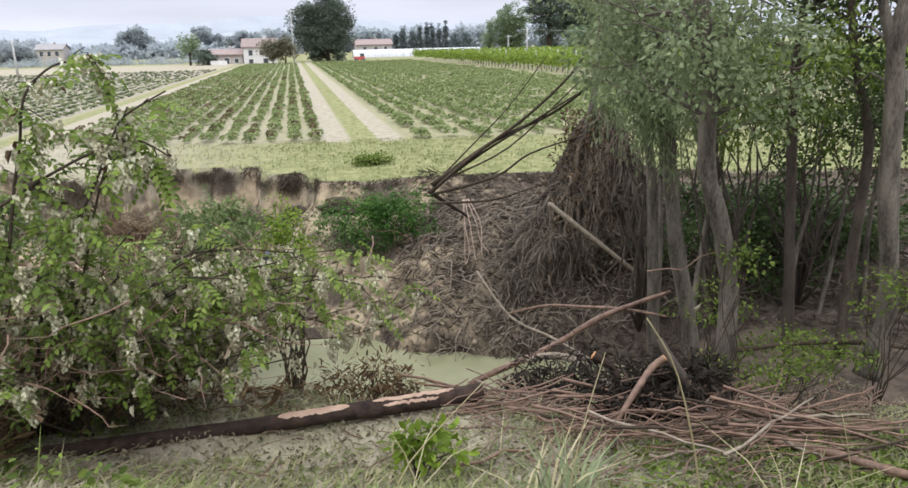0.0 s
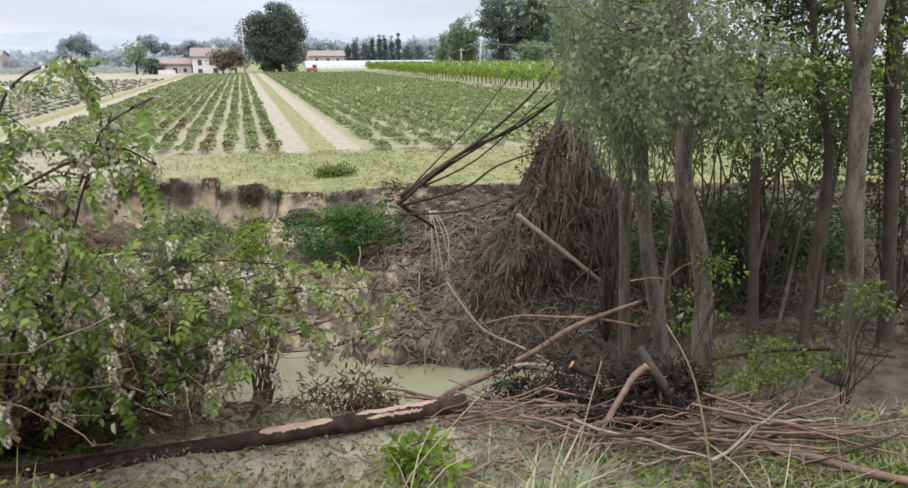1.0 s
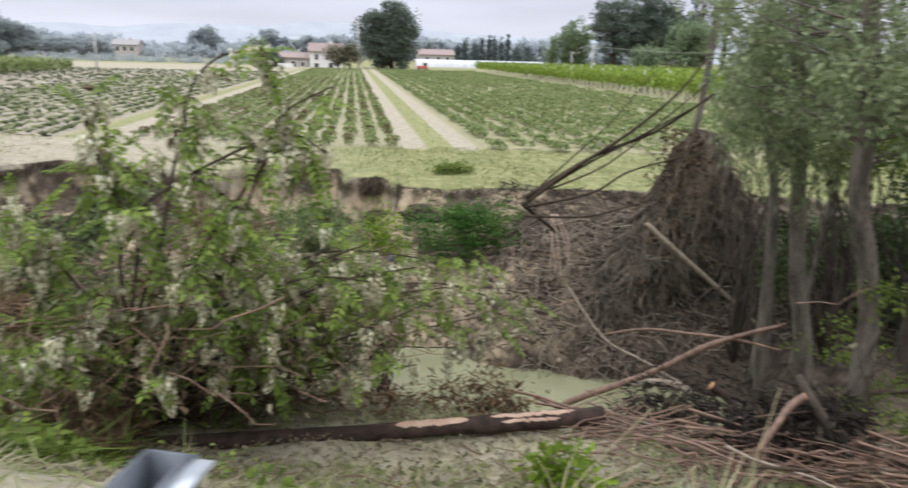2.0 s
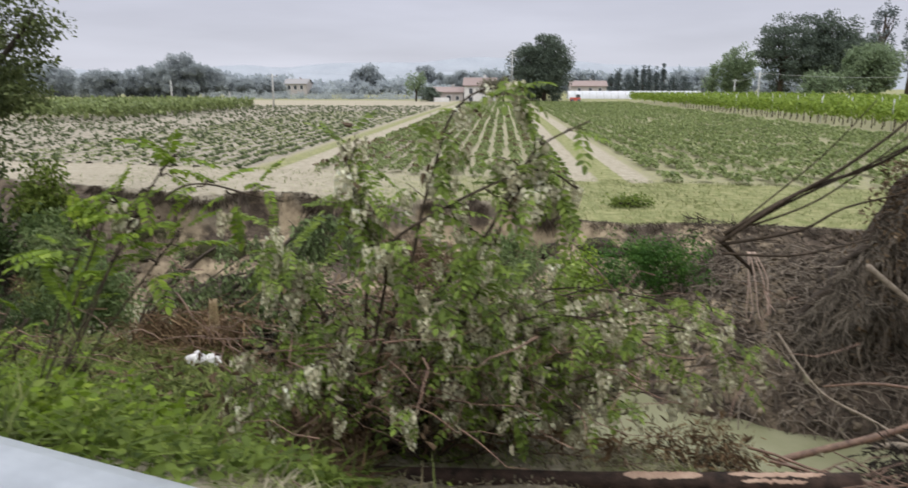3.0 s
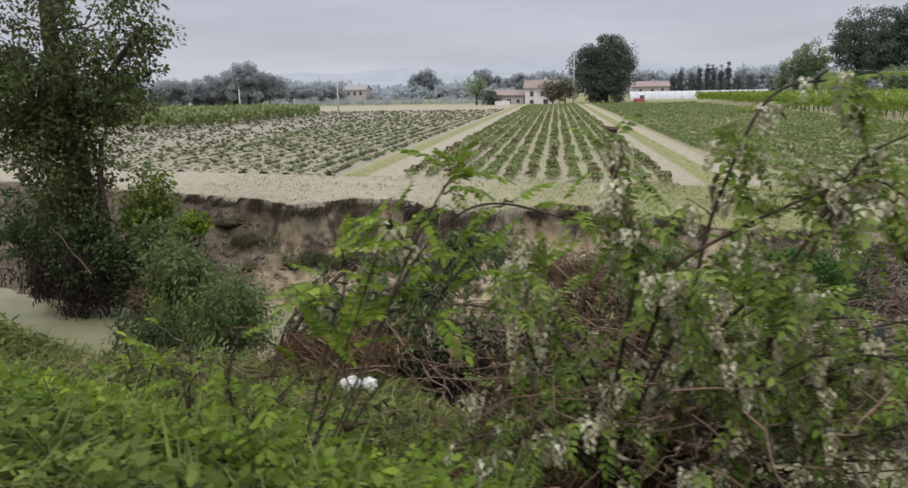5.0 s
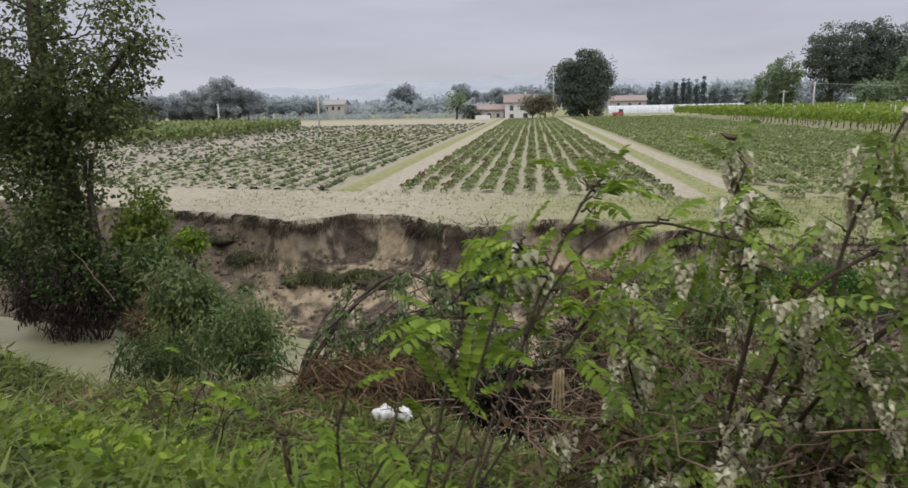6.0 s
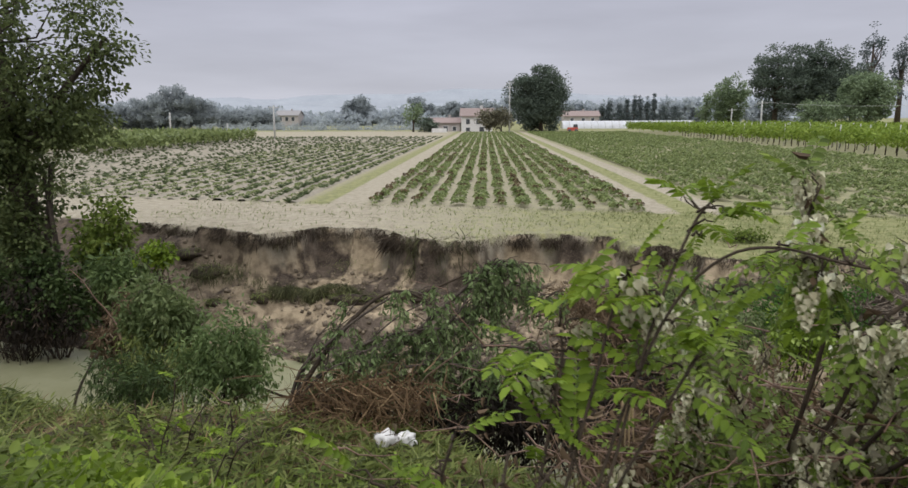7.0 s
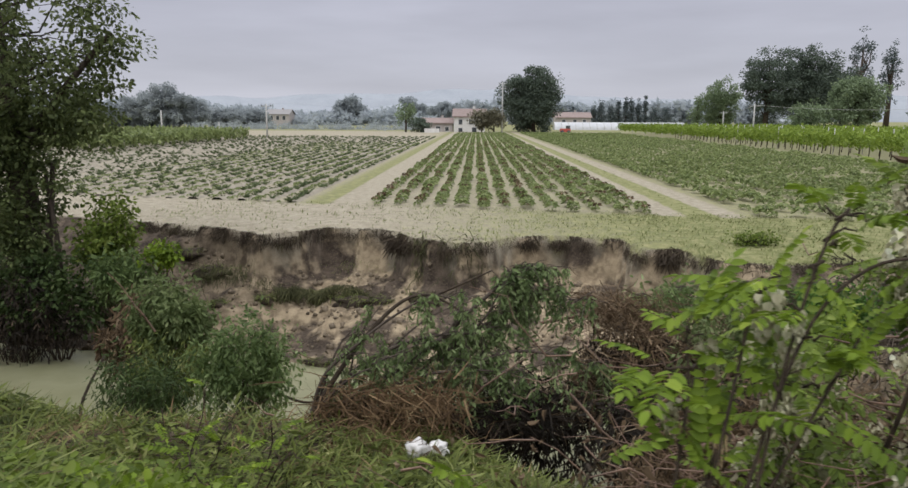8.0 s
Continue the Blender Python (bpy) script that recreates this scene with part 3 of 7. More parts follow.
def build_guard_rail():
    rail = thing("guard_rail", "galvanised steel guard rail along the road edge", "guard rail", at=place(-3.3, 1.0, 1.5))
    # folded beam: the section out and up, drawn along the road
    section = [(-0.11, -0.3), (-0.12, -0.24), (-0.07, -0.2), (-0.07, -0.165), (-0.125, -0.12), (-0.13, -0.06), (-0.11, -0.02), (-0.075, -0.003), (-0.04, 0.0), (-0.01, -0.01),
               (0.0, -0.03), (-0.015, -0.035), (-0.04, -0.02), (-0.085, -0.03), (-0.11, -0.06), (-0.105, -0.11), (-0.055, -0.155), (-0.055, -0.205), (-0.1, -0.245), (-0.095, -0.3)]
    n = len(section)
    for u0, u1 in ((-15.53, -11.62), (-11.61, -7.7), (-7.69, -3.78), (-3.77, 0.14), (0.15, 4.06)):
        g = Geo()
        for u in (u0, u1):
            g.v += [rail_place(u, v, z) for v, z in section]
        for k in range(n):
            a, b = k, (k + 1) % n
            g.f.append((a, b, b + n, a + n))
        g.f += [tuple(reversed(range(n))), tuple(range(n, 2 * n))]
        beam = part("beam", g, ZINC, rail)
        for k in range(4):
            u = u1 - 0.1 - 0.06 * (k % 2)
            part("bolt", Geo().tube([rail_place(u, -0.145, -0.05 - 0.055 * k), rail_place(u, -0.1, -0.05 - 0.055 * k)], 0.01, 8), STEEL_DARK, beam)
    turn = Matrix.Rotation(RIVER + 0.044, 3, "Z")
    for k in range(-6, 5):
        u = -3.34 + 1.68 * k
        g = Geo()
        g.box(rail_place(u, 0.05, -0.6), (0.006, 0.1, 1.06), turn)
        g.box(rail_place(u + 0.03, 0.0, -0.6), (0.06, 0.006, 1.06), turn)
        g.box(rail_place(u + 0.03, 0.1, -0.6), (0.06, 0.006, 1.06), turn)
        part("post", g, STEEL_DARK, rail)
        s = Geo()
        s.box(rail_place(u - 0.035, 0.06, -0.09), (0.006, 0.12, 0.16), turn)
        s.box(rail_place(u + 0.03, 0.06, -0.09), (0.006, 0.12, 0.16), turn)
        s.box(rail_place(u, 0.12, -0.09), (0.075, 0.006, 0.16), turn)
        part("spacer", s, STEEL_DARK, rail, "dark folded steel spacer bracket")
        part("spacer_flange", Geo().box(rail_place(u + 0.052, 0.06, -0.016), (0.03, 0.12, 0.005), turn), ZINC, rail, "bare galvanised strip on the bracket")
    settle(rail)


build_guard_rail()


# ---- the field ----
def row_start(x):
    return ROW_LINE - 0.19 * x


def crop_block(name, label, xs, gap, size, template, material, seed, miss=0.06, reach=150.0, lift=0.0):
    r = np.random.default_rng(seed)
    P, S = [], []
    for x in xs:
        y0 = row_start(x) + r.uniform(-0.2, 0.3)
        y, d = y0, gap
        while y < reach:
            if r.random() > miss:
                P.append((x + r.normal() * 0.05, y + r.normal() * 0.06, lift - 0.01))
                S.append(size * r.uniform(0.45, 1.3) * (1.0 if y < 60 else 1.1))
            d = gap if y < 60 else gap * 1.8
            y += d * r.uniform(0.85, 1.15)
    P, S = np.array(P), np.array(S)
    a = r.uniform(0, 2 * math.pi, len(P))
    rot = np.zeros((len(P), 3, 3))
    rot[:, 0, 0], rot[:, 0, 1], rot[:, 1, 0], rot[:, 1, 1], rot[:, 2, 2] = np.cos(a), -np.sin(a), np.sin(a), np.cos(a), 1
    ob = new(name, scatter(name, template, P, rot, S, material))
    return tagged(ob, label, "crop", kind="stuff")


def bush_tuft(n=22, seed=3):
    """A rounded crop plant: leaves over a low dome."""
    r = random.Random(seed)
    items = []
    for i in range(n):
        a, up = i * 2.4, math.sqrt((i + 0.5) / n)
        T, Q = leaf_shape(0.16 * r.uniform(0.8, 1.2), 0.12 * r.uniform(0.8, 1.2), 0.3, 0.35)
        d = 0.17 * up * r.uniform(0.8, 1.1)
        items.append((spun(T, r.uniform(-0.4, 0.4), r.uniform(-0.5, 0.35), a + r.uniform(-0.5, 0.5), (d * math.cos(a), d * math.sin(a), 0.06 + 0.24 * math.sqrt(max(0, 1 - up * up)) * r.uniform(0.8, 1.1))), Q))
    return merge_templates(items)


def stalk_tuft(n=9, seed=7):
    """An upright crop plant battered by the flood."""
    r = random.Random(seed)
    items = []
    for i in range(n):
        T, Q = leaf_shape(0.34 * r.uniform(0.6, 1.1), 0.12 * r.uniform(0.8, 1.2), 0.3, 0.2)
        items.append((spun(T, r.uniform(-0.5, 0.5), -r.uniform(0.75, 1.4), i * 2.4 + r.uniform(-0.4, 0.4), (0.03 * math.cos(i), 0.03 * math.sin(i), 0.02)), Q))
    return merge_templates(items)


TUFT = bush_tuft()
TUFT_TALL = stalk_tuft()
crop_block("strawberry_rows", "rows of low green leafy crop plants in silted soil", np.arange(-8.55, 0.75, 0.75), 0.38, 0.82, TUFT, CROP, 11, 0.12)
crop_block("bean_rows", "rows of low green crop plants among weeds", np.arange(4.1, 23.5, 1.05), 0.4, 0.98, TUFT, CROP, 12, 0.16)
crop_block("cabbage_rows", "rows of dark sparse crop plants in pale dried silt", np.arange(-45.0, -11.3, 0.98), 0.5, 0.8, TUFT_TALL, CROP_BLUE, 13, 0.25, 118.0)
crop_block("row_weeds", "thin green weeds along the silted crop rows", np.arange(-24.0, -11.3, 0.98) + 0.12, 0.2, 0.4, TUFT, CROP, 14, 0.3, 90.0)
crop_block("fallen_leaves", "withered reddish leaves among the low crop plants", np.arange(-8.55, 0.75, 0.75), 1.1, 0.5, TUFT, DEAD_LEAF, 15, 0.3, 90.0, 0.16)


def soil_ridges():
    """Low raised beds of pale silt under the left-hand rows."""
    g = Geo()
    r = np.random.default_rng(8)
    for x in np.arange(-45.0, -11.3, 0.98):
        ys = np.concatenate([np.arange(row_start(x), 60, 1.2), np.arange(60, 118, 6)])
        base = len(g.v)
        for y in ys:
            w, h = 0.24 + r.uniform(-0.05, 0.05), 0.06 + r.uniform(-0.03, 0.03)
            g.v += [Vector((x - w, y, -0.03)), Vector((x - w * 0.4, y, h)), Vector((x + w * 0.4, y, h)), Vector((x + w, y, -0.02))]
        for i in range(len(ys) - 1):
            for k in range(3):
                a = base + i * 4 + k
                g.f.append((a, a + 1, a + 5, a + 4))
    m = plain("dried_silt", (0.25, 0.22, 0.165), (0.38, 0.34, 0.27), 2.5, 0.95, 0.6, 0.04)
    ob = new("soil_ridges", g.mesh("soil_ridges", m))
    tagged(ob, "low ridges of pale dried silt between crop rows", "soil", kind="stuff")


soil_ridges()


def grass_patch(name, label, n, area, length, material, seed, lean=0.7, width=0.02, keep=None, mess=0.35):
    """Grass blades on the ground; area in metres along and across the river."""
    r = np.random.default_rng(seed)
    u, v = r.uniform(area[0], area[1], n), r.uniform(area[2], area[3], n)
    clump = fractal(u * 1.1, v * 1.1, seed + 3, 3)
    ok = clump > r.uniform(-0.5, 0.25, n)
    if keep is not None:
        ok &= keep(u, v)
    u, v = u[ok], v[ok]
    z = ground_height(u, v)
    P = np.stack([CU * u - SU * v, SU * u + CU * v, z - 0.01], axis=1)
    sway = fractal(u * 0.5, v * 0.5, seed + 9, 2) * 6
    d = np.stack([np.cos(sway) * lean + r.normal(size=len(u)) * mess, np.sin(sway) * lean + r.normal(size=len(u)) * mess, r.uniform(0.35, 1.0, len(u))], axis=1)
    rot = turned(d, r, flat=0.8)
    ob = new(name, scatter(name, blade(1.0, width / length, 0.7), P, rot, length * r.uniform(0.5, 1.3, len(u)), material))
    return tagged(ob, label, "grass", kind="stuff")


def headland_green(u, v):
    x = CU * u - SU * v
    y = SU * u + CU * v
    e = np.interp(u, EDGE_U, EDGE_V)
    want = np.interp(x, (-16, -7, -1, 2), (0.2, 0.3, 0.7, 1.0))
    rr = np.random.default_rng(3).random(len(u))
    return (v > e + 0.05) & (y < row_start(x) + 0.3) & (rr < want)


def off_log(u, v):
    """Nothing grows where the fallen log lies, nor on the muddy slope to the water."""
    x, y = CU * u - SU * v, SU * u + CU * v
    return ~((x > -5.6) & (x < 1.5) & (y > 6.15) & (y < 6.8)) & ((v < np.interp(u, LIP_U, LIP_V) + 0.7) | (u > -3.0))


VERGE = leafy("verge_grass_blade", (0.14, 0.165, 0.055), (0.27, 0.29, 0.12), (0.4, 0.38, 0.2), 0.35)
grass_patch("verge_grass", "short bright green grass on the field edge", 90000, (-24, 14, 15.5, 26), 0.1, VERGE, 21, 0.3, 0.02, headland_green)
grass_patch("strip_grass", "green grass strip between two wheel tracks", 9000, (-40, 0, 20, 60), 0.14, VERGE, 22, 0.3, 0.025,
            lambda u, v: (np.abs(CU * u - SU * v - 2.1) < 0.4) & (SU * u + CU * v > 24.5))
grass_patch("bank_grass", "long flattened green grass on the river berm", 62000, (-17, -4.8, 1.6, 8.6), 0.28, GRASS, 23, 0.5, 0.017, off_log, 0.75)
grass_patch("rotting_grass", "brown rotting straw in the flattened grass", 14000, (-17, -4.8, 3.0, 8.6), 0.26, BROWN_STRAW, 29, 0.6, 0.016, off_log, 0.9)
grass_patch("muddy_grass", "thin trampled grass in drying mud", 20000, (-4.8, 6, 1.8, 8.6), 0.2, VERGE, 24, 0.9, 0.01, off_log)
grass_patch("tall_grass", "long fresh grass blades among the embankment weeds", 1600, (-7.2, -4.4, 2.0, 4.6), 0.42, MID_LEAF, 33, 0.4, 0.016, None, 0.5)
grass_patch("mud_straw", "short muddy straw and grass scraps on the silt", 30000, (-7.8, 7, 2.6, 7.8), 0.14, SILT_LEAF, 30, 0.6, 0.012, None, 1.0)
grass_patch("dry_grass", "bleached dry grass lying on the berm", 4500, (-16, 6, 4.4, 8.4), 0.28, STRAW, 25, 1.0, 0.008, off_log)


def hanging_turf():
    """Matted roots and sods that hang over the scarp's edge, coloured dark as undercut shade."""
    r = np.random.default_rng(26)
    n = 20000
    u = r.uniform(-22, 9, n)
    depth = np.abs(r.normal(size=n))
    e = np.interp(u, EDGE_U, EDGE_V) + 0.25 * fractal(u * 1.3, u * 0 + 3, 11, 3)
    v = e - 0.02 - 0.07 * depth + 0.08 * r.normal(size=n)
    z = np.maximum(ground_height(u, v), -0.16 - 0.16 * r.random(n)) + 0.02
    P = np.stack([CU * u - SU * v, SU * u + CU * v, z], axis=1)
    d = np.stack([0.5 * r.normal(size=n) - 0.15, -0.4 + 0.4 * r.normal(size=n), -0.9 + 0.35 * r.normal(size=n)], axis=1)
    # dark blades paint the shadow line of an undercut the ground lacks
    m = leafy("shaded_root_mat", (0.03, 0.022, 0.015), (0.085, 0.065, 0.045), (0.13, 0.12, 0.06), 0.1, 0.95)
    size = 0.2 * r.uniform(0.3, 1.3, n) * (0.35 + np.abs(fractal(u * 1.7, u * 0, 81, 3)) * 2.6)
    tagged(new("hanging_turf", scatter("hanging_turf", blade(1.0, 0.07, 0.3), P, turned(d, r), size, m)), "matted turf and roots hanging over the scarp, dark as its undercut's shade", "turf", kind="stuff")


hanging_turf()


def sod(u, v, size, seed):
    """A fallen block of turf: dark lumpy earth with a grassy top."""
    bm = bmesh.new()
    bmesh.ops.create_icosphere(bm, subdivisions=3, radius=1.0)
    for w in bm.verts:
        n = noise.noise(w.co * 1.7 + Vector((seed * 3.1, 0, 0))) * 0.55 + noise.noise(w.co * 4.5 + Vector((0, seed, 0))) * 0.25
        w.co = Vector((w.co.x * size[0], w.co.y * size[1], w.co.z * size[2])) * (1 + n)
    me = bpy.data.meshes.new("sod")
    bm.to_mesh(me)
    bm.free()
    me.materials.append(SOD)
    me.polygons.foreach_set("use_smooth", [True] * len(me.polygons))
    z = float(ground_height(np.array([u]), np.array([v]))[0])
    ob = thing("fallen_sod", "fallen block of dark turf on the eroded slope", "turf", "fallen turf", at=place(u, v, z))
    lump = new("earth", me)
    lump.parent = ob
    lump.rotation_euler = (0, 0, RIVER + 0.3 * math.sin(seed))
    r = np.random.default_rng(300 + seed)
    n = 160
    a = r.normal(size=(n, 2)) * np.array([size[0], size[1]]) * 0.5
    P = np.stack([CU * a[:, 0] - SU * a[:, 1], SU * a[:, 0] + CU * a[:, 1], size[2] * (0.75 + 0.2 * r.random(n))], axis=1)
    d = np.stack([r.normal(size=n), r.normal(size=n) - 0.4, r.uniform(-0.4, 0.8, n)], axis=1)
    part("grass", scatter("grass", blade(1.0, 0.06, 0.7), P, turned(d, r, flat=0.6), 0.22 * r.uniform(0.5, 1.2, n), GRASS), GRASS, ob)["kind"] = "stuff"


SOD = plain("turf_earth", (0.03, 0.023, 0.017), (0.095, 0.072, 0.053), 5, 0.95, 0.9, 0.04)
for k, (u, v, s) in enumerate(((-15.2, 15.9, (0.5, 0.25, 0.16)), (-14.4, 15.7, (0.55, 0.25, 0.14)), (-13.7, 16.1, (0.4, 0.22, 0.13)), (-16.6, 15.2, (0.3, 0.2, 0.12)), (-12.6, 16.0, (0.45, 0.2, 0.14)),
                               (-17.6, 14.6, (0.3, 0.2, 0.12)), (-18.6, 15.6, (0.5, 0.3, 0.2)), (-14.0, 13.6, (0.35, 0.2, 0.1)), (-13.1, 13.4, (0.4, 0.2, 0.1)), (-15.6, 13.5, (0.3, 0.2, 0.1)),
                               (-7.6, 17.2, (0.45, 0.25, 0.2)), (-6.6, 17.3, (0.5, 0.25, 0.22)), (-5.2, 16.2, (0.5, 0.3, 0.2)), (-4.4, 16.4, (0.4, 0.25, 0.18)), (-10.5, 17.2, (0.4, 0.25, 0.15)), (-19.6, 15.9, (0.4, 0.3, 0.15)))):
    sod(u, v, s, k)


def weed_carpet():
    """Low broad-leaved weeds on the road embankment and the berm."""
    r = np.random.default_rng(27)
    n = 44000
    u, v = r.uniform(-13, -2.6, n), r.uniform(1.75, 6.2, n)
    keep = fractal(u * 0.8, v * 0.8, 91, 3) > r.uniform(-0.45, 0.2, n) - np.interp(u, (-13, -9, -7, -4.6, -3.8), (-0.5, -0.25, 0.1, 0.2, -0.6)) + 0.12 * (v - 3.5)
    keep &= off_log(u, v)
    u, v = u[keep], v[keep]
    m = len(u)
    h = np.abs(fractal(u * 0.6, v * 0.6, 95, 3)) * 0.7 + 0.05
    P = np.stack([CU * u - SU * v, SU * u + CU * v, ground_height(u, v) + h * r.random(m) ** 0.6], axis=1)
    d = np.stack([r.normal(size=m), r.normal(size=m), r.normal(size=m) * 0.35], axis=1)
    tagged(new("weed_carpet", scatter("weed_carpet", OVAL, P, turned(d, r, flat=0.35), 0.055 * r.uniform(0.4, 1.6, m), MID_LEAF)), "carpet of broad-leaved green weeds on the embankment", "weeds", kind="stuff")


weed_carpet()


def leaf_carpet(name, label, n, area, leaf, size, height, material, seed):
    """Low weeds in patches; area in metres along and across the river."""
    r = np.random.default_rng(seed)
    u, v = r.uniform(area[0], area[1], n), r.uniform(area[2], area[3], n)
    keep = (fractal(u * 0.9, v * 0.9, seed, 3) > r.uniform(-0.35, 0.25, n)) & off_log(u, v)
    u, v = u[keep], v[keep]
    m = len(u)
    h = (np.abs(fractal(u * 1.3, v * 1.3, seed + 1, 3)) + 0.15) * height
    P = np.stack([CU * u - SU * v, SU * u + CU * v, ground_height(u, v) + h * r.random(m) ** 0.6], axis=1)
    d = np.stack([r.normal(size=m), r.normal(size=m), r.normal(size=m) * 0.5], axis=1)
    tagged(new(name, scatter(name, leaf, P, turned(d, r, flat=0.35), size * r.uniform(0.4, 1.5, m), material)), label, "weeds", kind="stuff")


leaf_carpet("bramble_leaves", "bright broad leaves of weeds along the guard rail", 6500, (-7.6, -4.6, 2.3, 4.3), OVAL, 0.055, 0.75, ROBINIA_NEW, 505)
leaf_carpet("silt_weeds", "sparse green weeds on the silt round the log", 30000, (-5.4, 3.0, 2.4, 7.4), NARROW, 0.075, 0.12, VERGE, 507)
leaf_carpet("berm_weeds", "tangled narrow-leaved weeds on the flooded berm", 34000, (-17, -5.2, 3.4, 8.6), NARROW, 0.13, 0.5, GRASS, 501)
leaf_carpet("mud_weeds", "small green weeds sprouting through drying mud", 30000, (0.2, 8.0, 3.4, 6.6), OVAL, 0.05, 0.14, MID_LEAF, 503)


def earth_clods():
    """Crumbled lumps of earth lying on the eroded slope."""
    r = np.random.default_rng(28)
    n = 3800
    u, v = r.uniform(-21, 0, n), r.uniform(12.2, 18.5, n)
    e = np.interp(u, EDGE_U, EDGE_V)
    keep = (v < e - 0.25) & (v > np.interp(u, FOOT_U, FOOT_V) - 0.1)
    u, v = u[keep], v[keep]
    m = len(u)
    P = np.stack([CU * u - SU * v, SU * u + CU * v, ground_height(u, v) + 0.0], axis=1)
    T = np.array([(-1, -1, -1), (1, -0.8, -1), (0.9, 1, -1), (-1, 0.9, -1), (-0.6, -0.7, 0.7), (0.7, -0.5, 0.9), (0.5, 0.7, 0.6), (-0.7, 0.5, 0.8)], float)
    Q = np.array([(0, 3, 2, 1), (4, 5, 6, 7), (0, 1, 5, 4), (1, 2, 6, 5), (2, 3, 7, 6), (3, 0, 4, 7)])
    size = 0.022 + 0.055 * r.random(m) ** 4
    m1 = leafy("clod_earth", (0.08, 0.062, 0.044), (0.22, 0.175, 0.122), (0.33, 0.265, 0.19), 0.02, 0.95)
    tagged(new("earth_clods", scatter("earth_clods", (T, Q), P, turned(r.normal(size=(m, 3)), r), size, m1)), "crumbled brown earth lumps on the eroded slope", "earth", kind="stuff")


earth_clods()


def turf_ledge(name, label, a, b, n, hang, material, seed, depth=0.25):
    """Matted grass hanging from a slipped ledge of the bank, from a to b."""
    r = np.random.default_rng(seed)
    a, b = np.array(a, float), np.array(b, float)
    s = r.random(n)
    P = a + (b - a) * s[:, None] + np.stack([0.1 * r.normal(size=n), depth * r.normal(size=n), 0.09 * np.abs(r.normal(size=n)) + 0.16 * np.sin(s * 7 + seed) - 0.2 * s ** 3], axis=1)
    gz = np.array([on_ground(p[0], p[1]) for p in P])
    P[:, 2] = np.maximum(np.minimum(P[:, 2], gz + 0.3), gz)
    d = np.stack([0.5 * r.normal(size=n), -0.8 + 0.4 * r.normal(size=n), r.normal(size=n) * 0.5 - 0.55], axis=1)
    tagged(new(name, scatter(name, blade(1.0, 0.06, 0.8), P, turned(d, r, flat=0.5), hang * r.uniform(0.3, 1.2, n) * (0.35 + 0.65 * np.abs(np.sin(s * 9 + seed))), material)), label, "turf", kind="stuff")


LEDGE_GRASS = leafy("ledge_grass", (0.028, 0.03, 0.014), (0.085, 0.085, 0.036), (0.17, 0.17, 0.075), 0.2, 0.9)
turf_ledge("turf_ledge", "dark grass hanging from a slipped ledge of the bank", (-10.1, 20.1, -1.2), (-7.4, 20.0, -1.4), 2600, 0.34, LEDGE_GRASS, 601, 0.12)
turf_ledge("turf_ledge", "slipped strip of turf low on the eroded bank", (-12.6, 20.7, -0.5), (-10.5, 20.4, -1.0), 800, 0.26, LEDGE_GRASS, 602)
turf_ledge("turf_ledge", "tufts of grass along the broken field edge", (-9.2, 21.6, 0.02), (-4.5, 20.6, 0.02), 500, 0.13, GRASS, 603, 0.2)
turf_ledge("turf_ledge", "dark roots and turf sliding down the bank", (-6.6, 20.6, -0.45), (-4.8, 20.2, -0.8), 1400, 0.36, LEDGE_GRASS, 604)


# ---- shrubs and trees ----
def clump_points(r, centre, radii, k, shell=0.5):
    d = r.normal(size=(k, 3))
    d /= np.linalg.norm(d, axis=1, keepdims=True)
    s = shell + (1 - shell) * r.random((k, 1)) ** 0.6
    return np.array(centre) + d * s * np.array(radii)


def leaves_round(r, centres, per, spread, droop, flat=0.3):
    """Places and directions of leaves in clumps."""
    k = len(centres)
    ball = r.normal(size=(k * per, 3))
    ball *= (r.random((k * per, 1)) ** 0.45) / (np.linalg.norm(ball, axis=1, keepdims=True) + 1e-9)
    wide = np.repeat(r.uniform(0.6, 1.35, (k, 1)), per, axis=0)
    P = np.repeat(centres, per, axis=0) + ball * wide * spread * 1.75 * np.array([0.75, 0.75, 1.45] if droop >= 0.8 else [1, 1, 0.75])
    out = P - np.repeat(centres, per, axis=0)
    d = out / (np.linalg.norm(out, axis=1, keepdims=True) + 1e-6) + r.normal(size=P.shape) * 0.6 + np.array([0, 0, -droop])
    return P, turned(d, r, flat=flat)


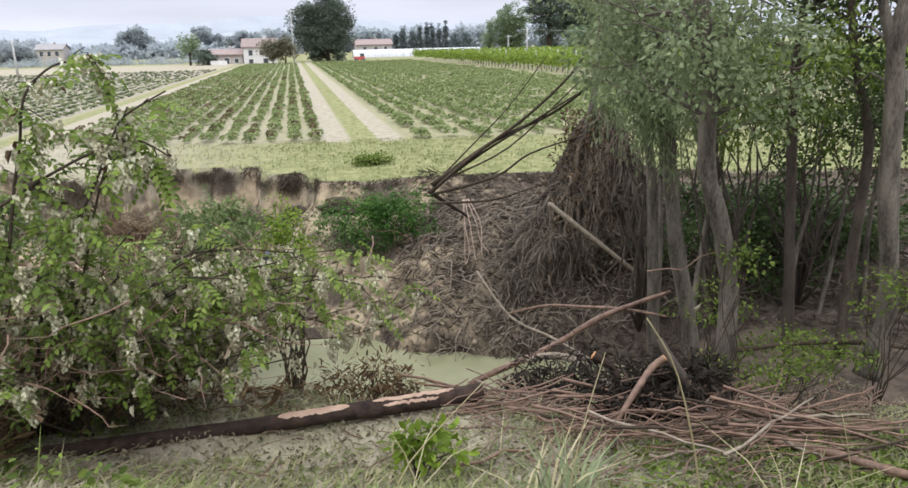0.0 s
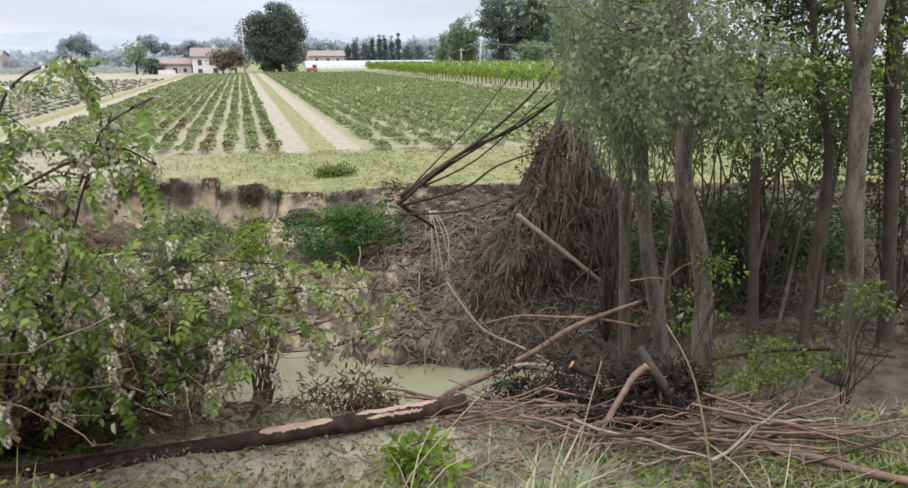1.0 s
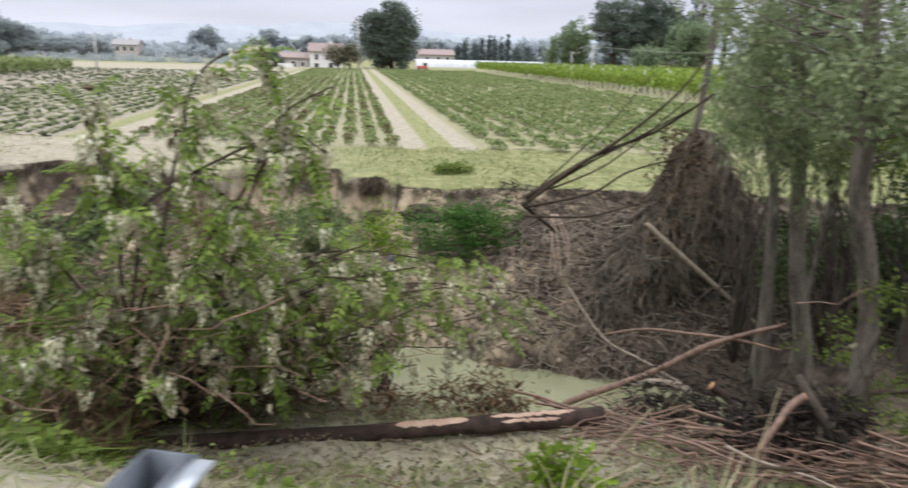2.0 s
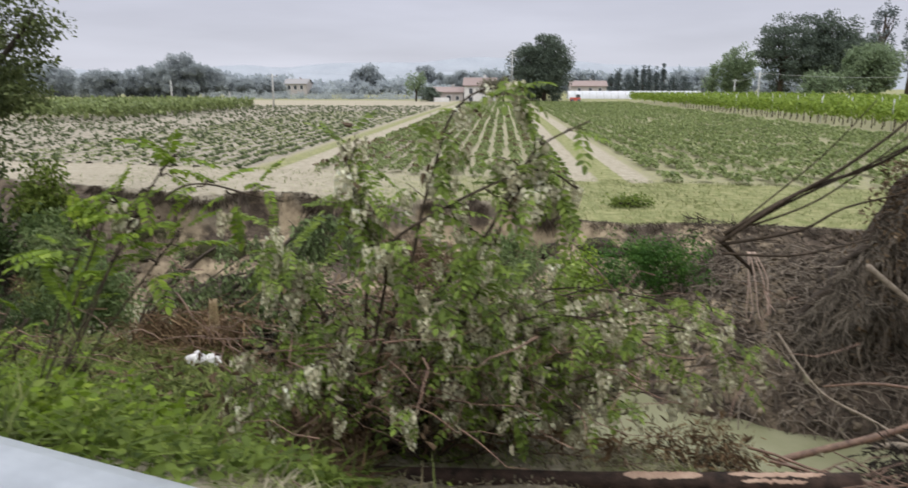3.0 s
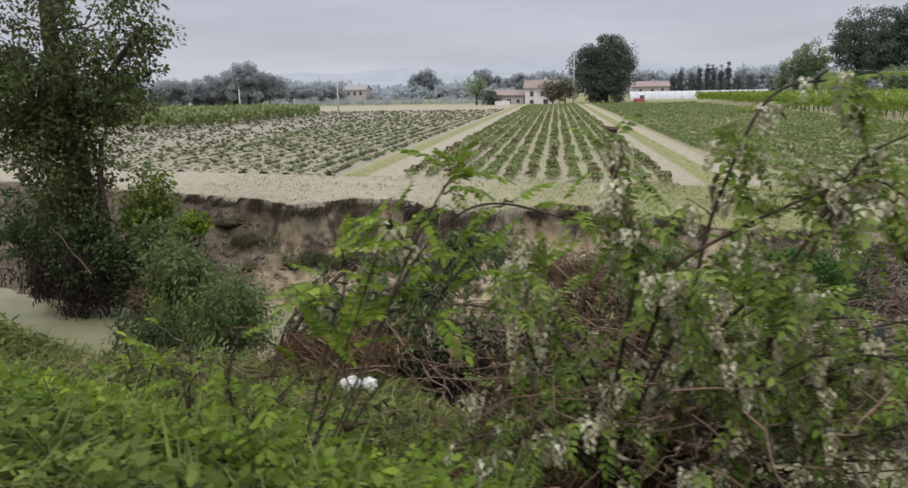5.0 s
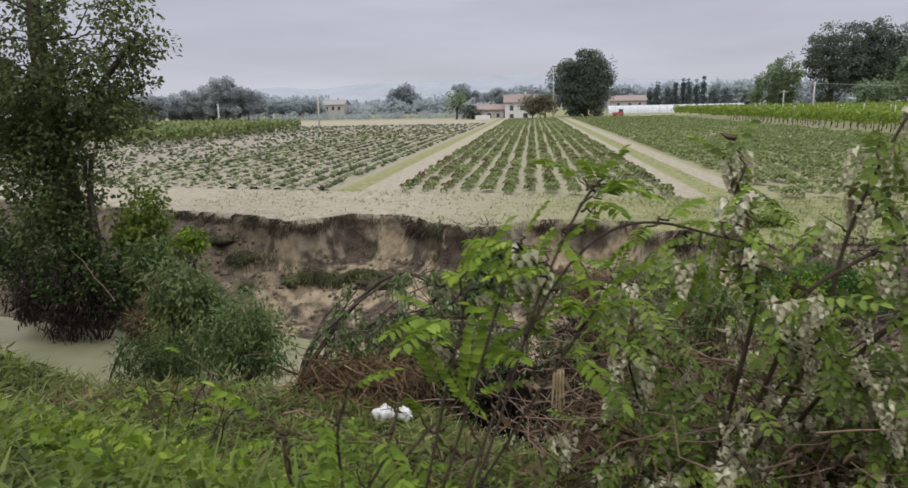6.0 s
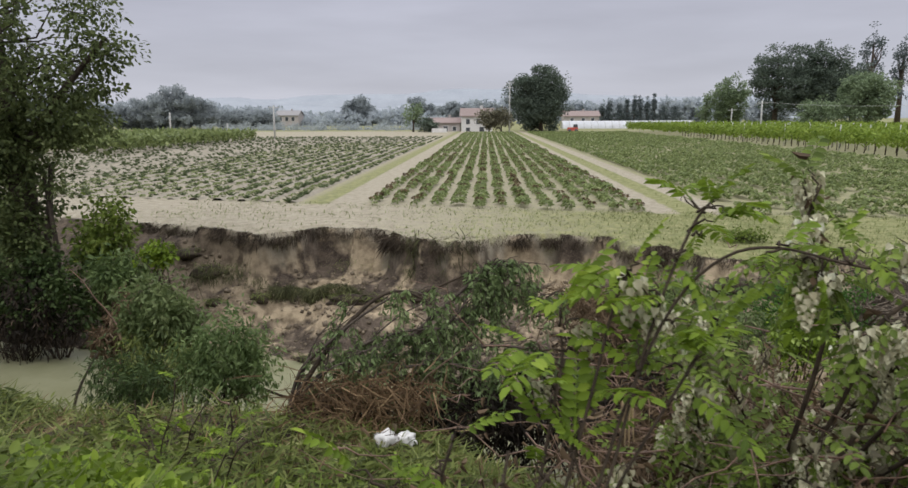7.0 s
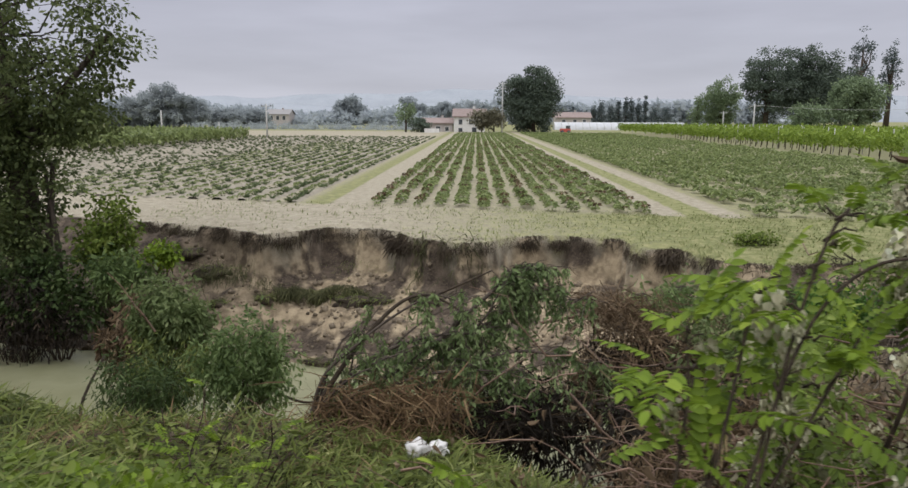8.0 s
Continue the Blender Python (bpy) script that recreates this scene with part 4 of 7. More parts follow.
def shrub(name, label, base, centre, radii, clumps, per, leaf, leaf_size, material, seed, droop=0.4, spread=0.16, category="shrub", stem_r=0.02, bark=None, group=""):
    r = np.random.default_rng(seed)
    ob = thing(name, label, category, group, at=base)
    C = clump_points(r, centre, radii, clumps, 0.3)
    # uneven outline: some sides reach out, others stay short
    lobes = r.normal(size=(9, 3))
    lobes /= np.linalg.norm(lobes, axis=1, keepdims=True)
    reach = r.uniform(0.45, 1.45, 9)
    w = np.exp(8 * ((C - np.array(centre)) / np.array(radii)) @ lobes.T)
    C = np.array(centre) + (C - np.array(centre)) * ((w * reach).sum(axis=1) / w.sum(axis=1))[:, None]
    gz = np.array([on_ground(c[0], c[1]) for c in C])
    C[:, 2] = np.maximum(C[:, 2], np.maximum(gz, WATER_Z) + 0.05)
    g = Geo()
    for c in C[:: max(1, clumps // 16)]:
        pts = wander(base, c, r, 5, -0.08, 0.1)
        g.tube(pts, taper(len(pts), stem_r, 0.004), 5)
    tagged(part("stem", g, bark or TWIG, ob), kind="stuff")
    P, rot = leaves_round(r, C, per, spread, droop)
    part("foliage", scatter("foliage", leaf, P, rot, leaf_size * r.uniform(0.6, 1.25, len(P)), material), material, ob)
    return settle(ob)


def tree(name, label, line, radii, crown, leaf, leaf_size, material, seed, per=70, spread=0.22, droop=0.5, bark=None, extra=(), category="tree", group=""):
    """line: the trunk's points, upwards; crown: rows of (centre, radii, clumps)."""
    r = np.random.default_rng(seed)
    ob = thing(name, label, category, group, at=line[0])
    bark = bark or BARK
    pts = smooth_line(line, 4)
    g = Geo()
    rr = np.interp(np.linspace(0, 1, len(pts)), np.linspace(0, 1, len(radii)), radii)
    rr = rr * (1 + 0.06 * r.normal(size=len(pts)))
    g.tube(pts, list(rr), 12)
    trunk = part("trunk", g, bark, ob)
    C = []
    limbs = Geo()
    for centre, rad, n in crown:
        for c in clump_points(r, centre, rad, n, 0.35):
            C.append(c)
            if r.random() < 0.55:
                k = int(r.integers(len(pts) // 3, len(pts)))
                cand = [p for p in pts if p.z < c[2] - 0.1] or [pts[k]]
                a = min(cand, key=lambda p: (p - Vector(c)).length + r.uniform(0, 0.5))
                ln = wander(a, c, r, 5, -0.05, 0.1)
                limbs.tube(ln, taper(len(ln), 0.006 + 0.009 * (Vector(c) - a).length, 0.003), 5)
    for ln, r0 in extra:
        q = smooth_line(ln, 3)
        limbs.tube(q, taper(len(q), r0, r0 * 0.35), 7)
    tagged(part("limb", limbs, bark, ob), kind="stuff")
    P, rot = leaves_round(r, np.array(C), per, spread, droop)
    part("crown", scatter("crown", leaf, P, rot, leaf_size * r.uniform(0.6, 1.3, len(P)), material), material, ob)
    return settle(ob)


ALDER_LEAF = leafy("alder_leaf", (0.05, 0.066, 0.026), (0.16, 0.195, 0.07), (0.28, 0.31, 0.14), 0.45)

# trees on the near berm
tree("willow_tree", "tree with a kinked grey trunk on the muddy berm",
     [(4.3, 6.86, -0.65), (4.28, 6.85, -0.4), (4.23, 6.8, 0.5), (4.06, 6.75, 1.19), (3.79, 6.7, 1.9), (3.73, 6.65, 2.54), (3.61, 6.6, 3.1), (3.51, 6.6, 3.7), (3.4, 6.7, 5.0), (3.3, 6.8, 6.6)],
     [0.12, 0.105, 0.098, 0.094, 0.09, 0.085, 0.078, 0.055, 0.03], [((3.4, 7.2, 4.8), (1.7, 1.6, 1.6), 58), ((3.6, 7.5, 3.0), (1.0, 0.7, 0.6), 24), ((3.4, 6.35, 2.95), (0.8, 0.35, 0.65), 26), ((4.3, 6.5, 2.9), (0.6, 0.4, 0.7), 14)],
     OVAL, 0.06, WILLOW_PALE, 31, 70, 0.2, 0.7)
tree("poplar_tree", "straight grey-barked tree beside the driftwood",
     [(5.75, 6.4, -0.5), (5.87, 6.4, 0.0), (5.87, 6.4, 0.6), (5.65, 6.35, 1.6), (5.52, 6.3, 2.52), (5.4, 6.25, 3.09), (5.45, 6.2, 3.7), (5.6, 6.2, 5.2), (5.6, 6.3, 7.0)],
     [0.13, 0.105, 0.098, 0.094, 0.09, 0.083, 0.076, 0.06, 0.03], [((5.8, 6.9, 5.2), (2.0, 1.8, 1.6), 66), ((6.2, 7.3, 3.0), (0.9, 0.7, 0.6), 12)],
     OVAL, 0.06, MID_LEAF, 32, 70, 0.2, 0.6, extra=[([(5.45, 6.25, 2.9), (5.25, 6.3, 3.4), (5.05, 6.3, 4.2)], 0.07)])
tree("slender_tree", "slender tree with drooping grey-green leaves on the bank",
     [(4.9, 8.5, -1.3), (4.82, 8.5, -0.56), (4.57, 8.5, 0.47), (4.42, 8.5, 1.42), (4.32, 8.5, 2.17), (4.2, 8.5, 2.75), (4.1, 8.5, 4.0), (4.0, 8.6, 6.2)],
     [0.13, 0.11, 0.1, 0.095, 0.09, 0.08, 0.06, 0.02], [((4.1, 8.4, 3.0), (0.95, 0.6, 1.1), 75), ((4.1, 8.6, 5.0), (1.3, 1.2, 1.3), 45), ((4.3, 8.3, 2.0), (0.6, 0.4, 0.5), 10)],
     NARROW, 0.095, WILLOW_PALE, 33, 80, 0.17, 1.0)
tree("slender_tree", "thin pale-stemmed tree among roots on the bank",
     [(4.6, 9.0, -1.5), (4.51, 9.0, 0.08), (4.39, 9.0, 1.57), (4.23, 9.0, 2.2), (4.1, 9.1, 3.6), (4.0, 9.2, 5.4)],
     [0.09, 0.075, 0.065, 0.06, 0.05, 0.02], [((4.3, 9.2, 3.6), (1.0, 0.8, 1.0), 40)], NARROW, 0.095, WILLOW_PALE, 34, 70, 0.18, 1.0)
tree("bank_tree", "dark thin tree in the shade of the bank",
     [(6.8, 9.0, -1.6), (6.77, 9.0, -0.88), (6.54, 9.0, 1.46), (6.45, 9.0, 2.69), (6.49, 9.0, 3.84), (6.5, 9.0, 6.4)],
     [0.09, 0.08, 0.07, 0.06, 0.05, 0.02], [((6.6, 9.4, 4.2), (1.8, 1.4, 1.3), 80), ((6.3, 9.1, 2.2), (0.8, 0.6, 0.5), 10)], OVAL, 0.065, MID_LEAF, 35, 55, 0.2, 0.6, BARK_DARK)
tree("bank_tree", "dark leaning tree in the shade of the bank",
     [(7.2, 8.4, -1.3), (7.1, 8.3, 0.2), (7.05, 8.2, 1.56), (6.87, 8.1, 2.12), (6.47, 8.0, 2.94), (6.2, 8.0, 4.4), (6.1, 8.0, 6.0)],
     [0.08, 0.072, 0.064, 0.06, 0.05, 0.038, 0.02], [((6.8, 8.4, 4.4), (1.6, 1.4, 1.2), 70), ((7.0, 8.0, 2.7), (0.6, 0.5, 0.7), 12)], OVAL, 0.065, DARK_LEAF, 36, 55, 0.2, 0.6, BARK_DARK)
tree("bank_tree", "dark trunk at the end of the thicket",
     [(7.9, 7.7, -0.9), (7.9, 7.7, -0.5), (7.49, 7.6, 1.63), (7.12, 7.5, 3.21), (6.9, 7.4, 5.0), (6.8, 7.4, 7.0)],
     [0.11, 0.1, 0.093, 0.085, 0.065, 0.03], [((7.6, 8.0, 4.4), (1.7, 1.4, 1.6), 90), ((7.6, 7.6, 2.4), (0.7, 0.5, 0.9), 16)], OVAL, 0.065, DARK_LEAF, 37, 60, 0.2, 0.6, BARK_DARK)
for k, (line, r0) in enumerate((
        ([(7.44, 10.0, -1.7), (7.6, 10.0, -0.21), (7.73, 10.0, 0.57), (7.8, 10.0, 2.0)], 0.04), ([(8.1, 10.0, -1.7), (8.31, 10.0, -0.28), (8.37, 10.0, 0.53), (8.5, 10.1, 2.2)], 0.04),
        ([(6.0, 10.4, -1.9), (6.1, 10.4, -0.4), (6.25, 10.4, 1.2), (6.2, 10.4, 3.0)], 0.055), ([(9.2, 10.2, -1.7), (9.1, 10.2, 0.3), (9.3, 10.2, 2.4)], 0.06),
        ([(7.0, 11.6, -2.3), (6.9, 11.5, -0.6), (7.1, 11.5, 1.5), (7.2, 11.5, 3.2)], 0.07), ([(5.6, 10.8, -2.2), (5.55, 10.7, -0.4), (5.4, 10.6, 1.4), (5.3, 10.6, 2.8)], 0.05))):
    top = line[-1]
    tree("sapling", "thin bare-stemmed sapling in the shaded thicket", line, [r0, r0 * 0.85, r0 * 0.6, r0 * 0.3],
         [((top[0], top[1], top[2] - 0.1), (0.7, 0.6, 0.7), 16)], OVAL, 0.065, DARK_LEAF if k % 2 else MID_LEAF, 40 + k, 45, 0.2, 0.6, BARK, group="thicket saplings")

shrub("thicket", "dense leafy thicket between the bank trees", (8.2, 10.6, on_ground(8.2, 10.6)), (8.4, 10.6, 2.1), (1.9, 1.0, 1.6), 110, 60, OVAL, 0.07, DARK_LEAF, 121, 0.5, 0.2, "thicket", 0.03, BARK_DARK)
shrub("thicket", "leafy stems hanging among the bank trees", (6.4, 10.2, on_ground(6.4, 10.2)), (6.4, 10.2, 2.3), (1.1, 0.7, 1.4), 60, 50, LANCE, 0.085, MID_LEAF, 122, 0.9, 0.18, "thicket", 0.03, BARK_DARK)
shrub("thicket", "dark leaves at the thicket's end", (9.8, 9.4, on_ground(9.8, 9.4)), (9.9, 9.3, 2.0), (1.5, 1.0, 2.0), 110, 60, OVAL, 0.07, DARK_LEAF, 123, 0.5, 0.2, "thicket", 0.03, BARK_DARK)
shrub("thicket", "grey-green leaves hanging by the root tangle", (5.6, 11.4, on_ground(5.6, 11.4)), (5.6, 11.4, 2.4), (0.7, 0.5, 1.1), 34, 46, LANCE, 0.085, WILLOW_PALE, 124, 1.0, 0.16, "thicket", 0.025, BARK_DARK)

# two dark-leaved shrubs added to deepen the shade behind the trees
shrub("thicket", "undergrowth added on the far bank, coloured dark for shade", (9.0, 12.0, on_ground(9.0, 12.0)), (9.2, 12.0, -0.4), (2.6, 0.8, 1.1), 110, 60, OVAL, 0.1, DARK_LEAF, 125, 0.5, 0.24, "thicket", 0.03, BARK_DARK)
shrub("thicket", "leafy stems added on the far bank, coloured dark for shade", (7.0, 13.6, on_ground(7.0, 13.6)), (7.9, 13.4, -0.4), (1.2, 0.6, 0.8), 40, 60, OVAL, 0.1, DARK_LEAF, 126, 0.6, 0.22, "thicket", 0.03, BARK_DARK)

# leaves sprouting low on the trunks
for k, (c, rad, n) in enumerate((((4.2, 6.7, 0.9), (0.35, 0.3, 0.25), 9), ((5.75, 6.2, 0.55), (0.4, 0.3, 0.4), 10), ((4.55, 7.6, 0.1), (0.35, 0.35, 0.4), 10))):
    base = (c[0], c[1], on_ground(c[0], c[1]))
    shrub("sprouts", "fresh green shoots at the foot of a trunk", base, c, rad, n, 30, OVAL, 0.055, MID_LEAF, 60 + k, 0.4, 0.1, "shoots", 0.008)

# big tree on the far bank
tree("bank_alder", "large dark ivy-clad tree on the far bank",
     [(-15.9, 18.4, -2.2), (-15.75, 18.4, -1.0), (-15.4, 18.4, 0.8), (-15.5, 18.4, 2.6), (-15.7, 18.4, 4.6), (-15.6, 18.4, 7.5)], [0.42, 0.34, 0.3, 0.26, 0.2, 0.06],
     [((-15.8, 18.4, 6.2), (3.0, 2.6, 2.6), 84), ((-15.5, 18.2, 3.3), (1.9, 1.4, 1.3), 50), ((-15.5, 18.1, 1.3), (1.1, 0.7, 1.9), 80), ((-13.6, 18.2, 4.8), (1.2, 1.0, 1.3), 26), ((-14.0, 18.2, 2.9), (0.9, 0.8, 0.5), 16), ((-16.9, 18.2, 3.0), (1.3, 1.0, 1.6), 60)],
     OVAL, 0.115, ALDER_LEAF, 71, 100, 0.27, 0.5, BARK_DARK,
     extra=[([(-15.3, 18.3, -2.0), (-14.9, 18.3, 0.0), (-14.6, 18.3, 2.0)], 0.14), ([(-15.5, 18.3, 2.0), (-14.2, 18.3, 3.6), (-13.0, 18.2, 4.8)], 0.12), ([(-15.0, 18.2, -2.2), (-14.6, 18.2, -0.5), (-14.75, 18.2, 1.8)], 0.1)])

# debris colour taken near black to paint the shade of hollows
SHADED_BRUSH = leafy("shaded_brush_leaf", (0.012, 0.01, 0.008), (0.035, 0.027, 0.02), (0.1, 0.07, 0.045), 0.05, 0.9)

# bushes along the water
shrub("bank_bush", "dense green bush at the far bank's foot", (-13.6, 18.3, on_ground(-13.6, 18.3)), (-13.6, 18.3, 0.2), (0.75, 0.5, 0.95), 46, 55, OVAL, 0.12, MID_LEAF, 81, 0.5, 0.2)
shrub("bank_bush", "green bush with pale shoots on the far bank", (-13.0, 17.6, on_ground(-13.0, 17.6)), (-12.9, 17.6, -0.5), (0.8, 0.5, 0.7), 46, 60, LANCE, 0.13, WILLOW, 116, 0.7, 0.18)
shrub("bank_bush", "small light green bush above the eroded bank", (-12.1, 17.9, on_ground(-12.1, 17.9)), (-12.05, 17.9, 0.0), (0.42, 0.35, 0.3), 16, 50, OVAL, 0.11, ROBINIA_NEW, 117, 0.3, 0.14)
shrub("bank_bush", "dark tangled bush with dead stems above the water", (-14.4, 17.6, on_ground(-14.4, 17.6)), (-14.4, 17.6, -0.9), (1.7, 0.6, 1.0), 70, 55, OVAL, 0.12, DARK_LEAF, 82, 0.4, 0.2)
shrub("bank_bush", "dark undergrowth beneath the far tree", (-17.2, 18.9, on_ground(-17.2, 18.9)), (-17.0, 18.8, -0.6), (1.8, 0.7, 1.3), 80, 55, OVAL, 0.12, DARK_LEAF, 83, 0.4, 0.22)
shrub("water_bush", "grey-green willow bush leaning over the water", (-10.6, 13.4, -2.75), (-9.95, 13.3, -0.1), (0.62, 0.5, 0.62), 60, 90, LANCE, 0.11, WILLOW_SOFT, 84, 1.1, 0.13)
shrub("water_bush", "tangled willow shoots at the water's edge", (-10.3, 13.0, -2.6), (-9.8, 12.9, -0.85), (0.75, 0.5, 0.4), 40, 60, NARROW, 0.12, GRASS, 118, 1.2, 0.16)
shrub("water_bush", "round grey-green willow bush on the berm's edge", (-8.8, 11.4, on_ground(-8.8, 11.4)), (-8.15, 11.45, -0.3), (0.68, 0.5, 0.62), 64, 90, LANCE, 0.085, WILLOW, 85, 1.0, 0.14)
shrub("water_bush", "small green bush on the berm's edge", (-9.9, 11.7, on_ground(-9.9, 11.7)), (-9.5, 11.7, -0.75), (0.8, 0.5, 0.42), 46, 70, NARROW, 0.1, DARK_LEAF, 86, 0.8, 0.17)


def fallen_willow():
    """A willow torn down by the flood: stems fan out low over the water and the leaves hang in strands."""
    r = np.random.default_rng(87)
    base = Vector((-7.1, 10.6, -0.8))
    ob = thing("fallen_willow", "fallen willow with stems fanned out and hanging leaves", "tree", at=base)
    stems = Geo()
    P, D = [], []

    def strand(p, length):
        """A hanging twig with narrow leaves on both sides."""
        side = Vector((r.normal() * 0.3 + 0.12, r.normal() * 0.3 - 0.05, 0))
        line = [p + side * length * s + Vector((0, 0, 0.12 * length * math.sin(3 * s) - length * s ** 1.4)) for s in (0, 0.25, 0.5, 0.75, 1.0)]
        low = max(on_ground(p.x, p.y), WATER_Z) + 0.04
        for q in line:
            q.z = max(q.z, low)
        stems.tube(line, taper(5, 0.006, 0.002), 4, False)
        for k in range(int(length / 0.02)):
            s = r.random()
            i = min(int(s * 4), 3)
            P.append(line[i].lerp(line[i + 1], s * 4 - i) + Vector(r.normal(size=3)) * 0.012)
            D.append(Vector((r.normal() * 0.7, r.normal() * 0.7, -0.75 + 0.3 * r.normal())))

    mains = [([(-6.9, 10.65, -0.1), (-6.5, 10.7, 0.3), (-6.1, 10.75, 0.62), (-5.6, 10.8, 0.9), (-5.3, 10.8, 0.85)], 0.03, 12), ([(-6.7, 10.8, -0.2), (-6.1, 10.9, 0.2), (-5.5, 11.0, 0.35), (-4.8, 11.1, 0.35)], 0.04, 26),
             ([(-6.5, 10.9, -0.4), (-5.7, 11.1, 0.1), (-5.0, 11.3, 0.7), (-4.5, 11.4, 1.12), (-4.2, 11.4, 1.1)], 0.06, 46), ([(-6.4, 10.9, -0.5), (-5.6, 11.1, 0.0), (-4.8, 11.3, 0.5), (-4.2, 11.4, 0.85), (-3.8, 11.4, 0.72)], 0.05, 46),
             ([(-6.6, 10.6, -0.5), (-5.9, 10.6, -0.1), (-5.2, 10.6, 0.05), (-4.5, 10.6, 0.0)], 0.04, 34), ([(-6.4, 10.8, -0.5), (-5.5, 10.9, -0.2), (-4.6, 11.0, 0.15), (-3.8, 11.0, 0.05), (-3.4, 11.0, -0.2)], 0.05, 42),
             ([(-6.9, 10.7, -0.2), (-6.7, 10.8, 0.3), (-6.35, 10.9, 0.62)], 0.022, 5), ([(-6.8, 10.6, -0.3), (-6.3, 10.6, 0.1), (-5.8, 10.55, 0.3)], 0.022, 12), ([(-6.9, 10.5, -0.4), (-6.5, 10.45, 0.0), (-6.2, 10.4, 0.15)], 0.02, 4),
             ([(-5.6, 11.1, 0.0), (-5.0, 11.2, 0.45), (-4.75, 11.3, 0.85), (-4.6, 11.35, 1.05)], 0.03, 30)]
    for line, r0, n in mains:
        q = smooth_line([base] + [Vector(p) for p in line], 4)
        stems.tube(q, taper(len(q), r0, 0.006), 6)
        for _ in range(n):
            k = int(r.integers(len(q) // 3, len(q)))
            a = q[k] + Vector(r.normal(size=3)) * 0.02
            d = Vector((r.normal() * 0.5 + 0.35, r.normal() * 0.5, abs(r.normal()) * 0.25)) * r.uniform(0.15, 0.45)
            stems.tube([a, a + d * 0.5 + Vector((0, 0, 0.03)), a + d], [0.008, 0.006, 0.004], 4, False)
            for _ in range(2):
                strand(a + d * r.uniform(0.2, 1.0), r.uniform(0.25, 0.7))
    tagged(part("branch", stems, BARK_DARK, ob), kind="stuff")
    n = len(P)
    part("foliage", scatter("foliage", LANCE, np.array(P), turned(np.array(D), r, flat=0.2), 0.085 * r.uniform(0.6, 1.3, n), WILLOW_HANG), WILLOW_HANG, ob)
    settle(ob)


fallen_willow()


def hanging_reeds(name, label, a, b, n, length, spread, material, seed):
    """Brown reeds and rotten stems draped over a line of branches from a to b."""
    r = np.random.default_rng(seed)
    a, b = np.array(a, float), np.array(b, float)
    s = r.random(n)
    P = a + (b - a) * s[:, None] + r.normal(size=(n, 3)) * np.array(spread)
    gz = np.array([max(on_ground(p[0], p[1]), WATER_Z) for p in P])
    P[:, 2] = np.maximum(P[:, 2], gz + 0.06)
    d = np.stack([0.35 + 0.7 * r.normal(size=n), -0.3 + 0.4 * r.normal(size=n), -0.6 + 0.6 * r.normal(size=n)], axis=1)
    tagged(new(name, scatter(name, blade(1.0, 0.045, 0.6), P, turned(d, r), length * r.uniform(0.4, 1.2, n), material)), label, "debris", kind="stuff")


hanging_reeds("hanging_reeds", "brown rotten reeds draped over the fallen willow", (-6.9, 10.35, -0.35), (-5.3, 10.15, -0.1), 700, 0.4, (0.15, 0.12, 0.14), BROWN_STRAW, 611)
# near-black reeds stand for the shade under the willow
hanging_reeds("hanging_reeds", "reeds beneath the fallen willow, coloured near-black as shade", (-6.9, 10.5, -0.6), (-4.0, 10.9, -0.55), 2000, 0.36, (0.15, 0.2, 0.14), SHADED_BRUSH, 612)
hanging_reeds("hanging_reeds", "brown withered brush behind the robinia", (-3.7, 7.9, 0.1), (-2.0, 8.3, 0.3), 2200, 0.3, (0.25, 0.3, 0.25), DEAD_LEAF, 617)
hanging_reeds("hanging_reeds", "reddish-brown dead leaves on uprooted brush", (-3.6, 12.2, 0.45), (-2.5, 12.3, 0.25), 1500, 0.28, (0.2, 0.2, 0.16), DEAD_LEAF, 613)
hanging_reeds("hanging_reeds", "brown mud-caked stems over the water", (-4.0, 11.3, -0.4), (-1.4, 12.0, -0.1), 2200, 0.3, (0.2, 0.3, 0.3), DEAD_LEAF, 614)
# heaps darkened in colour to read as the shaded hollow
shrub("brush_heap", "heap of uprooted brush below the bank, coloured dark as shade", (-2.6, 12.4, on_ground(-2.6, 12.4)), (-2.5, 12.4, -0.75), (1.4, 0.8, 0.85), 120, 70, NARROW, 0.15, SHADED_BRUSH, 111, 1.0, 0.2, "brush", 0.02, BARK_DARK)
shrub("brush_heap", "heap of twigs and mud under the willow, shade in its colour", (-4.4, 11.5, on_ground(-4.4, 11.5)), (-4.3, 11.6, -1.1), (1.3, 0.4, 0.5), 70, 70, NARROW, 0.15, SHADED_BRUSH, 112, 1.0, 0.2, "brush", 0.02, BARK_DARK)
shrub("brush_heap", "dark tangle of torn brush behind the robinia", (-2.9, 9.2, on_ground(-2.9, 9.2)), (-2.9, 9.2, -0.2), (1.0, 0.6, 0.6), 110, 60, NARROW, 0.13, SHADED_BRUSH, 127, 1.0, 0.18, "brush", 0.02, BARK_DARK)
shrub("brush_heap", "brown mud-caked brush behind the robinia", (-2.3, 8.6, on_ground(-2.3, 8.6)), (-2.2, 8.7, 0.15), (1.1, 0.5, 0.5), 60, 50, NARROW, 0.12, DEAD_LEAF, 128, 1.0, 0.18, "brush", 0.015, TWIG)
